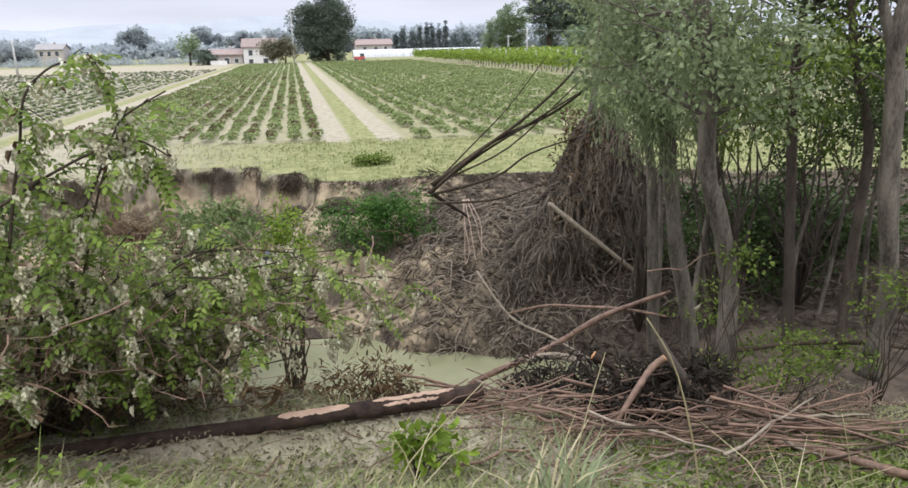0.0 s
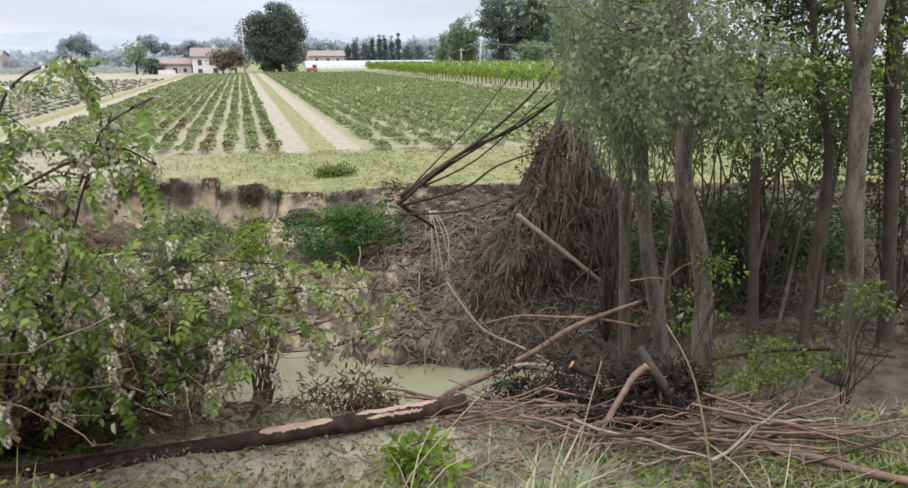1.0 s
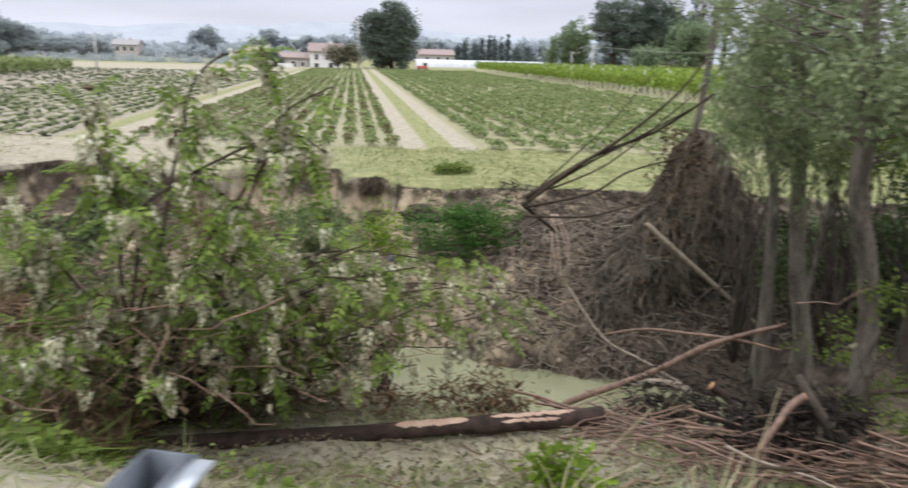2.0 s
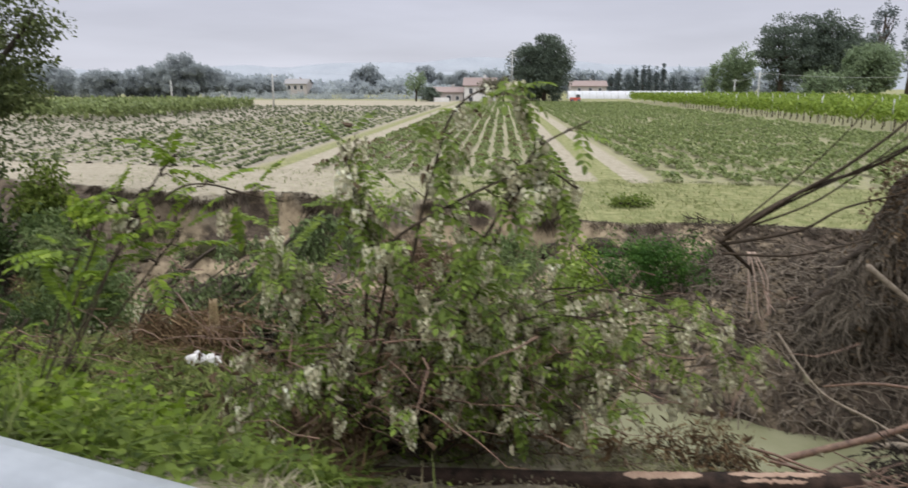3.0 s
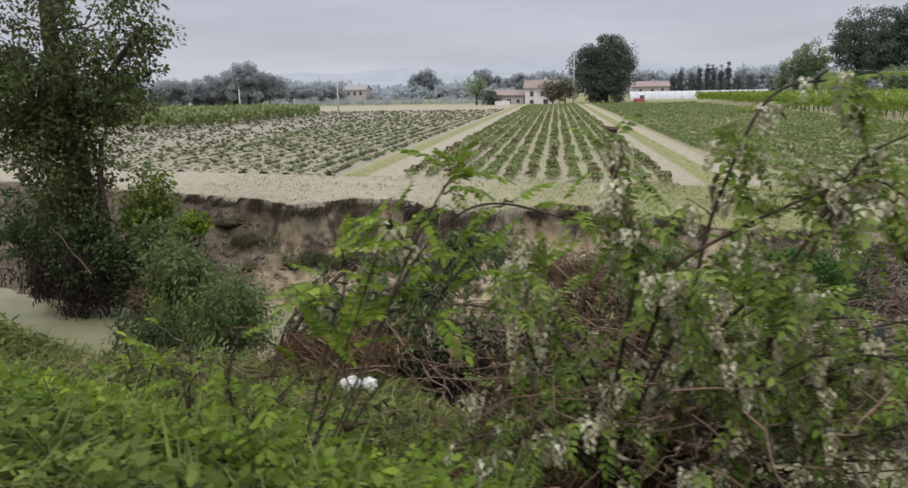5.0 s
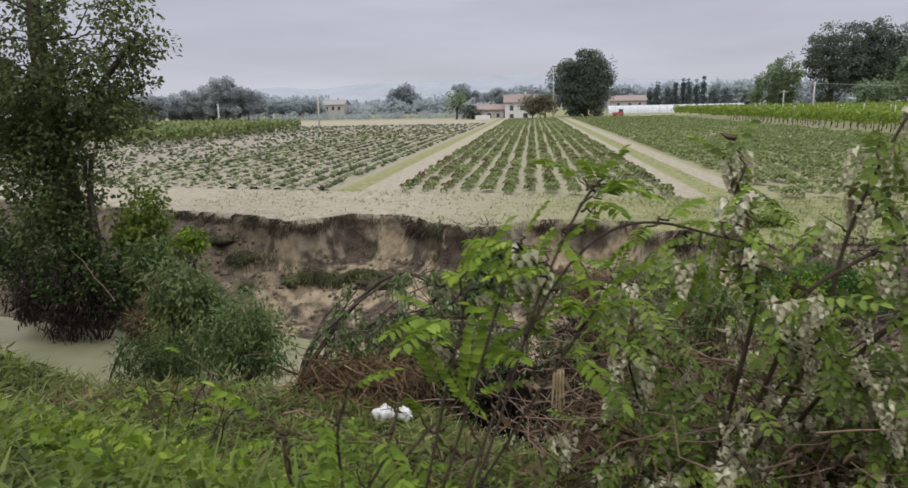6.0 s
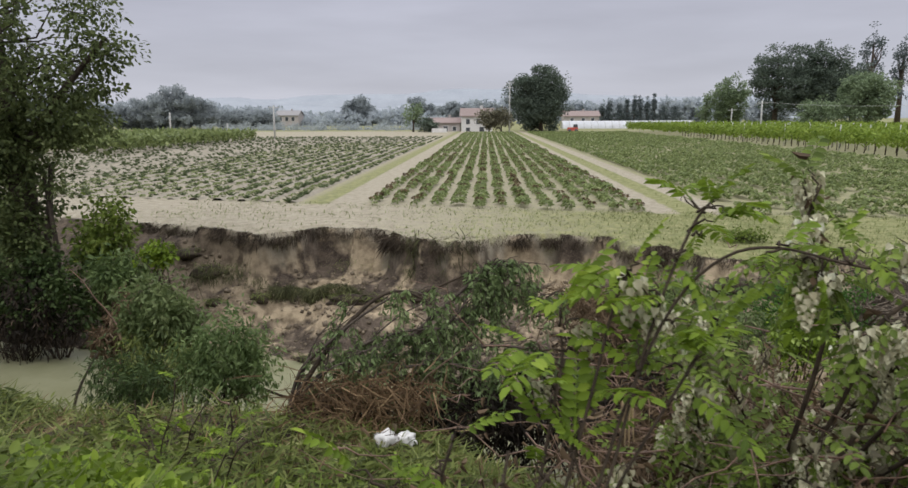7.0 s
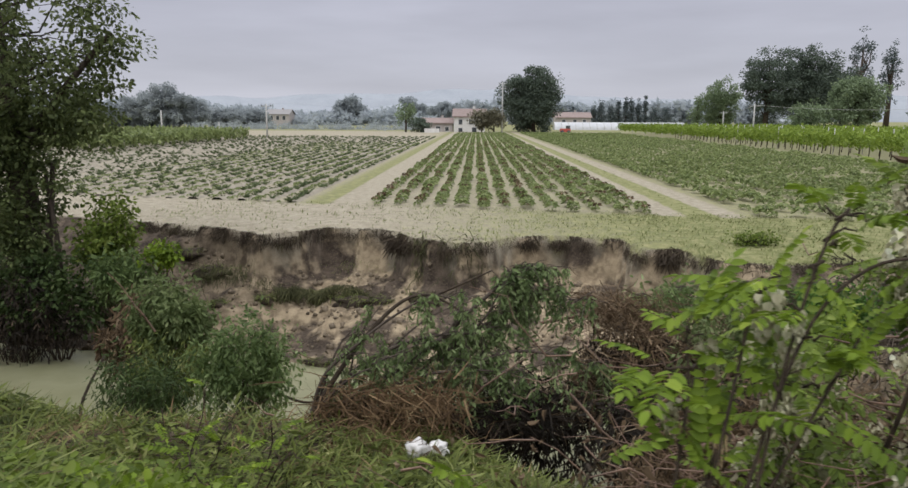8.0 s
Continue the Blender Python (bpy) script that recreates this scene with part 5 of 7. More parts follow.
shrub("grey_bush", "grey-green leaves on the uprooted brush", (-2.1, 13.2, on_ground(-2.1, 13.2)), (-1.8, 13.1, 0.2), (0.9, 0.5, 0.4), 34, 60, LANCE, 0.1, WILLOW, 113, 0.9, 0.13)
shrub("grey_bush", "silvery willow bush below the bank", (-1.8, 11.4, on_ground(-1.8, 11.4)), (-1.5, 11.3, 0.2), (0.7, 0.5, 0.6), 40, 70, LANCE, 0.085, WILLOW_SOFT, 89, 0.6, 0.13)
shrub("green_bush", "bright green bush below the bank", (-0.6, 11.4, on_ground(-0.6, 11.4)), (-0.55, 11.4, 0.2), (0.6, 0.45, 0.55), 34, 60, OVAL, 0.06, ROBINIA_NEW, 90, 0.5, 0.14)
shrub("creeper_mat", "bright green creeper hanging over the bank", (1.9, 16.0, on_ground(1.9, 16.0)), (1.5, 15.6, -0.55), (1.4, 0.5, 0.65), 130, 55, OVAL, 0.06, IVY_LEAF, 91, 0.9, 0.14, "creeper", 0.012)
shrub("bank_scrub", "green scrub on the collapsed bank", (-1.0, 15.5, on_ground(-1.0, 15.5)), (-0.6, 15.2, -0.7), (1.3, 0.9, 0.5), 40, 40, OVAL, 0.06, WILLOW, 92, 0.5, 0.18)
shrub("verge_bush", "low green bush on the field edge", (1.6, 19.8, on_ground(1.6, 19.8)), (1.6, 19.8, 0.15), (0.75, 0.4, 0.16), 26, 40, OVAL, 0.07, MID_LEAF, 93, 0.2, 0.12)
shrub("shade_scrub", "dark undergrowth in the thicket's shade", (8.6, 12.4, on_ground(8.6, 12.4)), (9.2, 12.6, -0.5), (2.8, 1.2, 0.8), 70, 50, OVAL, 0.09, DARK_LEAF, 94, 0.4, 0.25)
shrub("weed_patch", "leafy weeds among driftwood on the berm", (5.0, 6.9, on_ground(5.0, 6.9)), (5.1, 6.7, -0.3), (1.2, 0.6, 0.14), 60, 30, OVAL, 0.05, MID_LEAF, 95, 0.2, 0.12, "weeds", 0.006)
shrub("weed_patch", "leafy weeds on the road embankment", (-6.4, 6.0, on_ground(-6.4, 6.0)), (-6.3, 6.0, 0.25), (1.5, 0.9, 0.25), 110, 34, OVAL, 0.075, ROBINIA_NEW, 96, 0.2, 0.13, "weeds", 0.006)
shrub("weed_patch", "dark leafy weeds under the guard rail", (-4.4, 4.6, on_ground(-4.4, 4.6)), (-4.3, 4.6, 0.5), (0.9, 0.5, 0.28), 60, 34, OVAL, 0.07, MID_LEAF, 97, 0.2, 0.12, "weeds", 0.006)
shrub("weed_patch", "bright broad-leaved weed by the driftwood", (0.55, 5.3, on_ground(0.55, 5.3)), (0.55, 5.3, 0.05), (0.3, 0.2, 0.15), 14, 16, OVAL, 0.09, ROBINIA_NEW, 98, 0.1, 0.08, "weeds", 0.005)


# ---- flowering robinias ----
def robinia(name, label, base, stems, seed, shoots, leaf_mat, bloom, dead, stem_r=0.03, reach=(0.35, 0.9), spacing=0.055, clear=-9.0, big=1.0, shapes=PINNATE, dead_mat=SILT_LEAF, wilt=0.0):
    r = np.random.default_rng(seed)
    ob = thing(name, label, "robinia", at=base)
    g = Geo()
    LP, LD, RP, DP, DD = [], [], [], [], []
    for line in stems:
        pts = smooth_line([base] + list(line), 4)
        g.tube(pts, taper(len(pts), stem_r, 0.006), 6)
        n = len(pts)
        for _ in range(shoots):
            k = int(r.integers(n // 4, n))
            a = pts[k]
            ax = (pts[min(k + 1, n - 1)] - pts[max(k - 1, 0)]).normalized()
            d = (Vector(r.normal(size=3)) + ax * 0.9 + Vector((0, 0, 0.25))).normalized()
            L = r.uniform(*reach) * (1.0 - 0.45 * k / n)
            m = 6
            tw = [a + d * L * i / m + Vector((0, 0, -0.22 * L * (i / m) ** 2)) + Vector(r.normal(size=3)) * 0.012 for i in range(m + 1)]
            g.tube(tw, taper(len(tw), 0.007, 0.002), 4)
            cnt = int(L / spacing)
            for j in range(cnt):
                s = (j + 0.6) / cnt
                p = tw[min(int(s * m), m - 1)].lerp(tw[min(int(s * m) + 1, m)], s * m - int(s * m))
                low = p.z < base[2] + 0.75
                if (p.y < 6.75 and p.z < clear) or (p.y < 7.6 and p.z < clear - 0.4):
                    continue
                side = d.cross(Vector((0, 0, 1)))
                out = side * (1 if j % 2 else -1) + d * 0.6 + Vector(r.normal(size=3)) * 0.35 + Vector((0, 0, -1.6 * wilt * r.random()))
                x = r.random()
                if x < (dead * 1.7 if low else dead * 0.55):
                    for _ in range(2):
                        DP.append(p + Vector(r.normal(size=3)) * 0.05)
                        DD.append(Vector(r.normal(size=3)) + Vector((0, 0, -0.8)))
                else:
                    LP.append(p)
                    LD.append(out)
                if r.random() < bloom:
                    RP.append(p + Vector((r.normal() * 0.04, r.normal() * 0.04, -0.02)))
    tagged(part("branch", g, TWIG, ob), kind="stuff")
    LP, LD = np.array(LP), np.array(LD)
    half = len(LP) // 2
    for a, b, tpl in ((0, half, shapes[0]), (half, len(LP), shapes[1])):
        tagged(part("leaf", scatter("leaf", tpl, LP[a:b], turned(LD[a:b], r, flat=0.75), big * r.uniform(0.8, 1.4, b - a), leaf_mat), leaf_mat, ob), kind="stuff")
    if RP:
        R = np.array(RP)
        tilt = np.array([np.array(Euler((r.normal() * 0.25, r.normal() * 0.25, r.uniform(0, 6.3))).to_matrix()) for _ in R])
        part("blossom", scatter("blossom", RACEME, R, tilt, r.uniform(0.85, 1.5, len(R)), BLOSSOM), BLOSSOM, ob, "hanging clusters of cream blossom")
    if DP:
        D = np.array(DP)
        part("dead_leaf", scatter("dead_leaf", CRUMPLED, D, turned(np.array(DD), r), 0.07 * r.uniform(0.5, 1.5, len(D)), dead_mat), dead_mat, ob, "brown mud-caked withered leaves")["kind"] = "stuff"
    return settle(ob)


def spread_stems(base, ends, seed, arch=0.25):
    r = np.random.default_rng(seed)
    out = []
    for e in ends:
        a, e = Vector(base), Vector(e)
        L = (e - a).length
        out.append([a.lerp(e, 0.35) + Vector((0, 0, arch * L * 0.8)) + Vector(r.normal(size=3)) * 0.06 * L,
                    a.lerp(e, 0.7) + Vector((0, 0, arch * L * 0.75)) + Vector(r.normal(size=3)) * 0.06 * L, e])
    return out


b1 = (-2.8, 6.9, on_ground(-2.8, 6.9) - 0.05)
upright = [[(-2.75, 6.4, 0.5), (-2.57, 6.1, 1.16), (-2.37, 6.05, 1.69), (-2.26, 6.1, 2.19), (-2.17, 6.1, 2.5), (-2.06, 6.03, 2.85), (-1.91, 6.1, 3.03), (-1.72, 6.05, 3.09), (-1.5, 6.05, 3.07)],
           [(-2.7, 6.3, 0.9), (-2.55, 6.1, 1.6), (-2.49, 6.0, 1.95), (-2.14, 6.0, 2.2), (-1.8, 6.0, 2.38), (-1.55, 6.0, 2.5), (-1.41, 5.96, 2.69), (-1.08, 5.85, 2.87)],
           [(-2.4, 6.4, 0.7), (-1.95, 6.1, 1.3), (-1.85, 6.0, 1.55), (-1.66, 5.98, 2.14), (-1.51, 6.0, 2.48), (-1.38, 6.0, 2.76)],
           [(-2.2, 6.2, 1.4), (-1.8, 6.0, 2.0), (-1.55, 6.0, 2.42), (-1.36, 6.0, 2.52), (-1.13, 6.0, 2.38)],
           [(-2.75, 6.3, 1.2), (-2.67, 6.2, 1.9), (-2.75, 6.2, 2.15), (-2.83, 6.2, 2.44), (-2.77, 6.2, 2.66)],
           [(-2.9, 6.5, 0.8), (-3.2, 6.4, 1.4), (-3.36, 6.35, 1.75), (-3.5, 6.3, 1.95)]]
robinia("robinia", "fallen flowering robinia with muddy leaves and blossom", b1, upright, 101, 12, ROBINIA, 0.5, 0.2, 0.017, (0.2, 0.46), 0.055, clear=0.55, big=1.2, dead_mat=DEAD_LEAF, wilt=0.75)
ends = [(0.45, 8.2, 0.9), (0.78, 7.6, 0.3), (-0.37, 6.8, 0.3), (-1.07, 7.0, 1.0), (-0.4, 7.5, 1.1), (-1.6, 5.9, 1.5), (-2.1, 5.8, 1.6), (-0.9, 6.6, 1.1), (-1.6, 6.6, 1.7), (0.2, 7.4, 0.2), (-0.85, 6.3, 1.6), (-0.44, 6.3, 1.4), (-0.2, 6.4, 1.1),
        (-0.6, 7.0, 0.4), (-1.4, 6.2, 0.9), (-1.1, 7.6, 1.3), (-3.4, 6.2, 1.5), (-3.3, 6.4, 1.7), (0.2, 8.4, 0.6), (-0.6, 8.2, 0.9), (-1.6, 8.0, 1.2), (-2.2, 8.2, 1.0), (0.9, 7.9, 0.6), (-0.2, 7.1, 0.75), (0.3, 7.0, 0.9), (0.0, 6.7, 1.1), (-0.7, 6.2, 1.3), (0.5, 7.3, 0.6), (-0.3, 6.9, 1.3)]
robinia("robinia", "sprawling robinia boughs with withered leaves and blossom", b1, spread_stems(b1, ends, 5, 0.12), 102, 10, ROBINIA, 0.42, 0.6, 0.011, (0.22, 0.6), 0.07, clear=0.55, big=1.2, wilt=0.6)
b2 = (-2.3, 6.95, on_ground(-2.3, 6.95) - 0.05)
ends = [(-1.2, 5.8, 0.85), (-2.4, 5.6, 0.9), (-1.6, 5.8, 1.1), (-3.3, 5.7, 0.9), (-2.9, 5.6, 1.2), (-0.8, 6.3, 0.6), (-3.8, 6.0, 0.7), (-2.6, 6.4, 1.2), (-3.6, 6.4, 1.0), (-2.0, 7.2, 0.9), (-1.2, 7.6, 0.7), (-3.2, 7.3, 0.7)]
robinia("robinia", "low mud-caked robinia branches with withered leaves", b2, spread_stems(b2, ends, 6, 0.1), 103, 7, ROBINIA, 0.25, 0.9, 0.012, (0.3, 0.8), 0.055, clear=0.5, big=1.1, dead_mat=SILT_LEAF, wilt=0.8)


def bare_twigs():
    """Dry broken twigs caught all through the fallen boughs."""
    r = np.random.default_rng(109)
    g = Geo()
    for _ in range(620):
        a = Vector((r.normal(-2.3, 1.2), r.normal(6.6, 0.6), abs(r.normal(0.5, 0.45)) + 0.1))
        if a.y < 7.6 and a.z < 0.6:
            continue
        d = Vector((r.normal(), r.normal() * 0.6, r.normal() * 0.45)).normalized() * r.uniform(0.25, 0.9)
        g.tube(wander(a, a + d, r, 4, 0.05, 0.1), taper(5, r.uniform(0.003, 0.009), 0.002), 4, False)
    n = 2600
    P = np.stack([r.normal(-2.3, 1.2, n), r.normal(6.65, 0.55, n), np.abs(r.normal(0.35, 0.4, n)) + 0.05], axis=1)
    P = P[(P[:, 1] > 7.6) | (P[:, 2] > 0.55)]
    n = len(P)
    tagged(new("dry_twigs", g.mesh("dry_twigs", RED_BARK)), "dry reddish twigs caught in the fallen robinia", "twigs", kind="stuff")
    for Q, m, words in ((P[P[:, 0] > -2.0], SILT_LEAF, "silt-grey withered leaves caught in the fallen robinia"), (P[P[:, 0] <= -2.0], DEAD_LEAF, "brown withered leaves caught in the fallen robinia")):
        n = len(Q)
        tagged(new("caught_leaves", scatter("caught_leaves", CRUMPLED, Q, turned(r.normal(size=(n, 3)) + np.array([0, 0, -0.6]), r), 0.065 * r.uniform(0.5, 1.5, n), m)), words, "leaf litter", kind="stuff")


bare_twigs()


def debris_mat():
    """Brown rotting leaves, twigs and reeds matted under the robinias."""
    r = np.random.default_rng(110)
    n = 8000
    x, y = -3.9 + 3.5 * r.random(n) ** 1.3, r.uniform(5.5, 7.6, n)
    u, v = to_uv(x, y)
    h = 0.55 * np.abs(fractal(u * 1.2, v * 1.2, 77, 3)) + 0.12
    P = np.stack([x, y, ground_height(u, v) + h * r.random(n)], axis=1)
    P = P[(x < -2.7) | ((y > 6.95) & (r.random(n) < 0.6))]
    n = len(P)
    d = r.normal(size=(n, 3)) * np.array([1, 1, 0.6])
    k = n // 2
    P[:k, 0] = np.minimum(P[:k, 0], -2.7 - 0.4 * r.random(k))
    tagged(new("debris_mat", scatter("debris_mat", blade(1.0, 0.08, 0.7), P[:k], turned(d[:k], r), 0.26 * r.uniform(0.4, 1.4, k), DEAD_LEAF)), "dark rotting reeds matted under the robinias", "debris", kind="stuff")
    tagged(new("debris_leaves", scatter("debris_leaves", NARROW, P[k:], turned(d[k:], r), 0.15 * r.uniform(0.4, 1.4, n - k), BROWN_STRAW)), "brown rotting leaves matted under the robinias", "debris", kind="stuff")


debris_mat()
b3 = (-4.55, 4.45, on_ground(-4.55, 4.45) - 0.05)
young = [[(-4.35, 4.6, 1.25), (-4.15, 4.72, 1.62), (-3.95, 4.95, 2.2), (-3.77, 5.12, 2.57), (-3.66, 5.18, 2.7)],
         [(-4.3, 4.62, 1.35), (-4.05, 4.85, 1.95), (-3.85, 5.0, 2.3), (-3.65, 5.05, 2.48), (-3.45, 5.05, 2.52), (-3.19, 5.05, 2.46), (-2.98, 5.05, 2.42)],
         [(-4.4, 4.65, 1.3), (-4.2, 4.85, 1.9), (-4.08, 5.0, 2.3), (-4.02, 5.05, 2.42)],
         [(-4.45, 4.7, 1.3), (-4.32, 4.9, 1.9), (-4.28, 5.0, 2.05), (-4.28, 5.05, 2.18)],
         [(-4.3, 4.7, 1.3), (-3.95, 4.9, 1.8), (-3.66, 5.05, 2.2)]]
robinia("young_robinia", "upright young robinia with bright green leaves", b3, young, 104, 9, ROBINIA_NEW, 0.06, 0.0, 0.007, (0.12, 0.3), 0.055, big=1.0, shapes=FEATHER, clear=1.75)
for k, (b, ends) in enumerate((((-4.75, 4.5), [(-4.95, 4.55, 1.75), (-4.7, 4.6, 1.9), (-4.5, 4.65, 1.85), (-4.35, 4.6, 1.8)]), ((-5.0, 5.6), [(-5.1, 6.0, 0.95), (-4.6, 5.5, 1.1), (-5.2, 5.3, 1.0)]),
                               ((-6.8, 7.4), [(-6.6, 7.5, 0.75), (-7.2, 7.4, 0.5), (-6.4, 7.3, 0.6)]), ((-7.6, 8.4), [(-7.5, 8.5, 0.6), (-7.2, 8.5, 0.4), (-7.9, 8.5, 0.4)]))):
    bb = (b[0], b[1], on_ground(*b) - 0.03)
    robinia("robinia_seedling", "small bright green robinia seedling in the grass", bb, spread_stems(bb, ends, 7 + k, 0.05), 105 + k, 4, ROBINIA_NEW, 0.0, 0.02, 0.007, (0.12, 0.26), 0.08, big=0.85, shapes=FEATHER)


# ---- upturned roots, trunks and driftwood ----
def mound_top(x):
    return float(np.interp(x, (3.5, 4.1, 4.6, 5.1, 5.5, 5.9, 6.4, 7.1), (-0.9, -0.1, 0.6, 1.3, 1.9, 1.8, 0.9, -0.4)))


def mound_front(x, z):
    """Depth of the mound's face: it leans back upwards and is washed out at the foot."""
    f = fractal(np.array([x * 0.9]), np.array([z * 0.9]), 131, 4)[0]
    return 13.2 - 0.2 * (2.0 - z) + 1.1 * abs(f) + 0.75 * float(step(-1.25, -1.9, z)) - 0.35 * math.exp(-((x - 4.4) / 0.5) ** 2 - ((z + 0.4) / 0.7) ** 2)


def earth_mound(ob):
    """The body of earth that the roots hold together."""
    g = Geo()
    nx, nz = 44, 40
    for back in (0, 1):
        for i in range(nx + 1):
            x = 3.5 + 3.6 * i / nx
            top = mound_top(x)
            for k in range(nz + 1):
                z = -2.5 + (top + 2.5) * k / nz
                g.v.append(Vector((x, mound_front(x, z) + (0.15 + (0.9 if back else 0.0) * (1 - 0.8 * k / nz)), z)))
    m = (nx + 1) * (nz + 1)
    for i in range(nx):
        for k in range(nz):
            a = i * (nz + 1) + k
            g.f.append((a, a + nz + 1, a + nz + 2, a + 1))
            g.f.append((m + a, m + a + 1, m + a + nz + 2, m + a + nz + 1))
        a = i * (nz + 1) + nz
        g.f.append((a, a + nz + 1, m + a + nz + 1, m + a))
    part("earth", g, SOD, ob, "dark earth held by the roots")
    # fine roots and dead stems matted over it
    r = np.random.default_rng(126)
    n = 15000
    x = r.uniform(3.5, 7.0, n)
    top = np.array([mound_top(a) for a in x])
    z = -1.9 + (top + 1.9) * r.random(n) ** 0.8
    y = np.array([mound_front(a, b) for a, b in zip(x, z)]) + 0.12 - 0.12 * r.random(n)
    d = np.stack([0.75 * r.normal(size=n) - 0.12, -0.45 + 0.4 * r.normal(size=n), -0.7 + 0.5 * r.normal(size=n)], axis=1)
    m1 = leafy("fibre_roots", (0.07, 0.058, 0.045), (0.25, 0.21, 0.162), (0.44, 0.38, 0.3), 0.2, 0.95)
    tagged(part("fibre", scatter("fibre", blade(1.0, 0.05, 0.35), np.stack([x, y, z], axis=1), turned(d, r), 0.32 * r.uniform(0.3, 1.3, n), m1), m1, ob, "matted hanging fine roots"), kind="stuff")


def root_tangle():
    r = np.random.default_rng(120)
    ob = thing("root_tangle", "collapsed tangle of roots and vines on the bank", "roots", at=(4.6, 13.2, -1.6))
    g = Geo()
    for _ in range(380):
        x0 = r.normal(5.1, 0.75)
        top = mound_top(x0)
        z0 = top - abs(r.normal()) * 0.9
        y0 = 13.1 + 0.3 * r.normal() - 0.1 * (2.0 - z0)
        ex, ey = x0 + r.normal(-0.08, 0.24), y0 - r.uniform(0.0, 0.3)
        b = Vector((ex, ey, max(z0 - r.uniform(0.5, 1.9), max(on_ground(ex, ey), WATER_Z) + 0.03)))
        ln = wander((x0, y0, z0), b, r, 6, 0.1 * r.random(), 0.09)
        g.tube(ln, taper(len(ln), 0.005 + 0.016 * r.random() ** 2.5, 0.003), 4, False)
    tagged(part("vine", g, ROOT, ob), kind="stuff")
    g = Geo()
    for _ in range(1500):
        x = r.uniform(2.0, 9.5)
        y = r.uniform(11.6, 16.5) - 0.25 * max(0, x - 6)
        z = on_ground(x, y) + 0.03
        L = r.uniform(0.3, 1.1)
        d = Vector((r.normal() * 0.5, -0.35 + r.normal() * 0.3, 0))
        x2, y2 = x + d.x * L, y + d.y * L
        ln = wander((x, y, z), (x2, y2, on_ground(x2, y2) + r.uniform(-0.05, 0.2)), r, 4, -0.15, 0.15)
        g.tube(ln, taper(len(ln), r.uniform(0.01, 0.028), 0.004), 4, False)
    tagged(part("rootlet", g, ROOT, ob), kind="stuff")
    earth_mound(ob)
    # dead leaves caught in the vines
    n = 1800
    P = np.stack([r.uniform(3.6, 6.1, n), r.uniform(12.3, 13.8, n), r.uniform(-2.2, 1.9, n)], axis=1)
    w = np.clip((2.3 - P[:, 2]) / 4.2, 0.05, 1)
    P[:, 0] = 5.05 - 0.15 * w + (P[:, 0] - 4.85) * w
    tagged(part("litter", scatter("litter", CRUMPLED, P, turned(r.normal(size=(n, 3)), r), 0.08 * r.uniform(0.5, 1.4, n), DEAD_LEAF), DEAD_LEAF, ob, "withered leaves caught in the vines"), kind="stuff")
    for pts, r0, m in (([(2.17, 13.2, 0.5), (2.91, 13.0, 1.14), (3.85, 12.8, 1.82), (4.65, 12.6, 2.58), (5.2, 12.5, 3.38)], 0.04, TWIG),
                       ([(2.18, 13.2, 0.62), (3.35, 13.0, 1.42), (4.41, 12.8, 1.9), (5.4, 12.5, 2.68)], 0.045, TWIG),
                       ([(2.2, 13.2, 0.55), (3.1, 13.0, 1.2), (4.1, 12.8, 1.8), (5.3, 12.5, 2.55)], 0.03, TWIG),
                       ([(2.17, 13.2, 0.44), (3.35, 13.0, 0.74), (3.96, 12.8, 1.17), (4.91, 12.6, 1.48)], 0.03, TWIG),
                       ([(2.17, 13.2, 0.28), (3.23, 13.0, 0.3), (3.97, 12.8, 0.52), (4.43, 12.8, 0.66)], 0.025, TWIG),
                       ([(2.3, 13.2, 0.7), (2.9, 13.1, 1.3), (3.6, 13.0, 2.0), (4.3, 12.9, 2.9)], 0.018, TWIG),
                       ([(2.6, 13.1, 0.8), (3.6, 12.9, 1.3), (4.7, 12.7, 2.3), (5.35, 12.5, 2.95)], 0.02, TWIG),
                       ([(2.15, 13.25, 0.5), (2.5, 13.6, 0.2), (3.0, 14.2, -0.2), (3.3, 14.8, -0.5)], 0.05, TWIG),
                       ([(5.41, 13.0, 4.1), (5.34, 13.0, 2.87), (5.25, 13.0, 2.02), (4.98, 13.0, 1.04), (4.94, 13.0, 0.2), (4.9, 13.1, -1.2)], 0.075, BARK),
                       ([(4.2, 12.25, 0.29), (4.33, 12.2, 0.18), (5.95, 11.8, -1.19), (6.35, 11.7, -1.6)], 0.06, PALE_WOOD),
                       ([(5.5, 13.0, -1.9), (5.6, 13.0, 0.5), (5.55, 13.0, 1.8)], 0.035, PALE_WOOD)):
        q = smooth_line(pts, 4)
        part("bough", Geo().tube(q, taper(len(q), r0, r0 * 0.4), 7), m, ob)
    for k in range(5):
        dx, drop = 0.07 * k + 0.05 * r.normal(), r.uniform(0.9, 1.8)
        q = smooth_line([(3.05 + dx * 0.4, 14.5, 0.02), (3.0 + dx + 0.09 * r.normal(), 14.2, -0.5 * drop + 0.1), (2.93 + dx * 1.3 + 0.1 * r.normal(), 14.0, -0.8 * drop), (2.92 + dx * 1.3 + 0.08 * r.normal(), 13.8, -drop)], 4)
        part("hanging_root", Geo().tube(q, taper(len(q), r.uniform(0.008, 0.016), 0.005), 6), PALE_ROOT, ob, "pale bare root hanging down the bank")
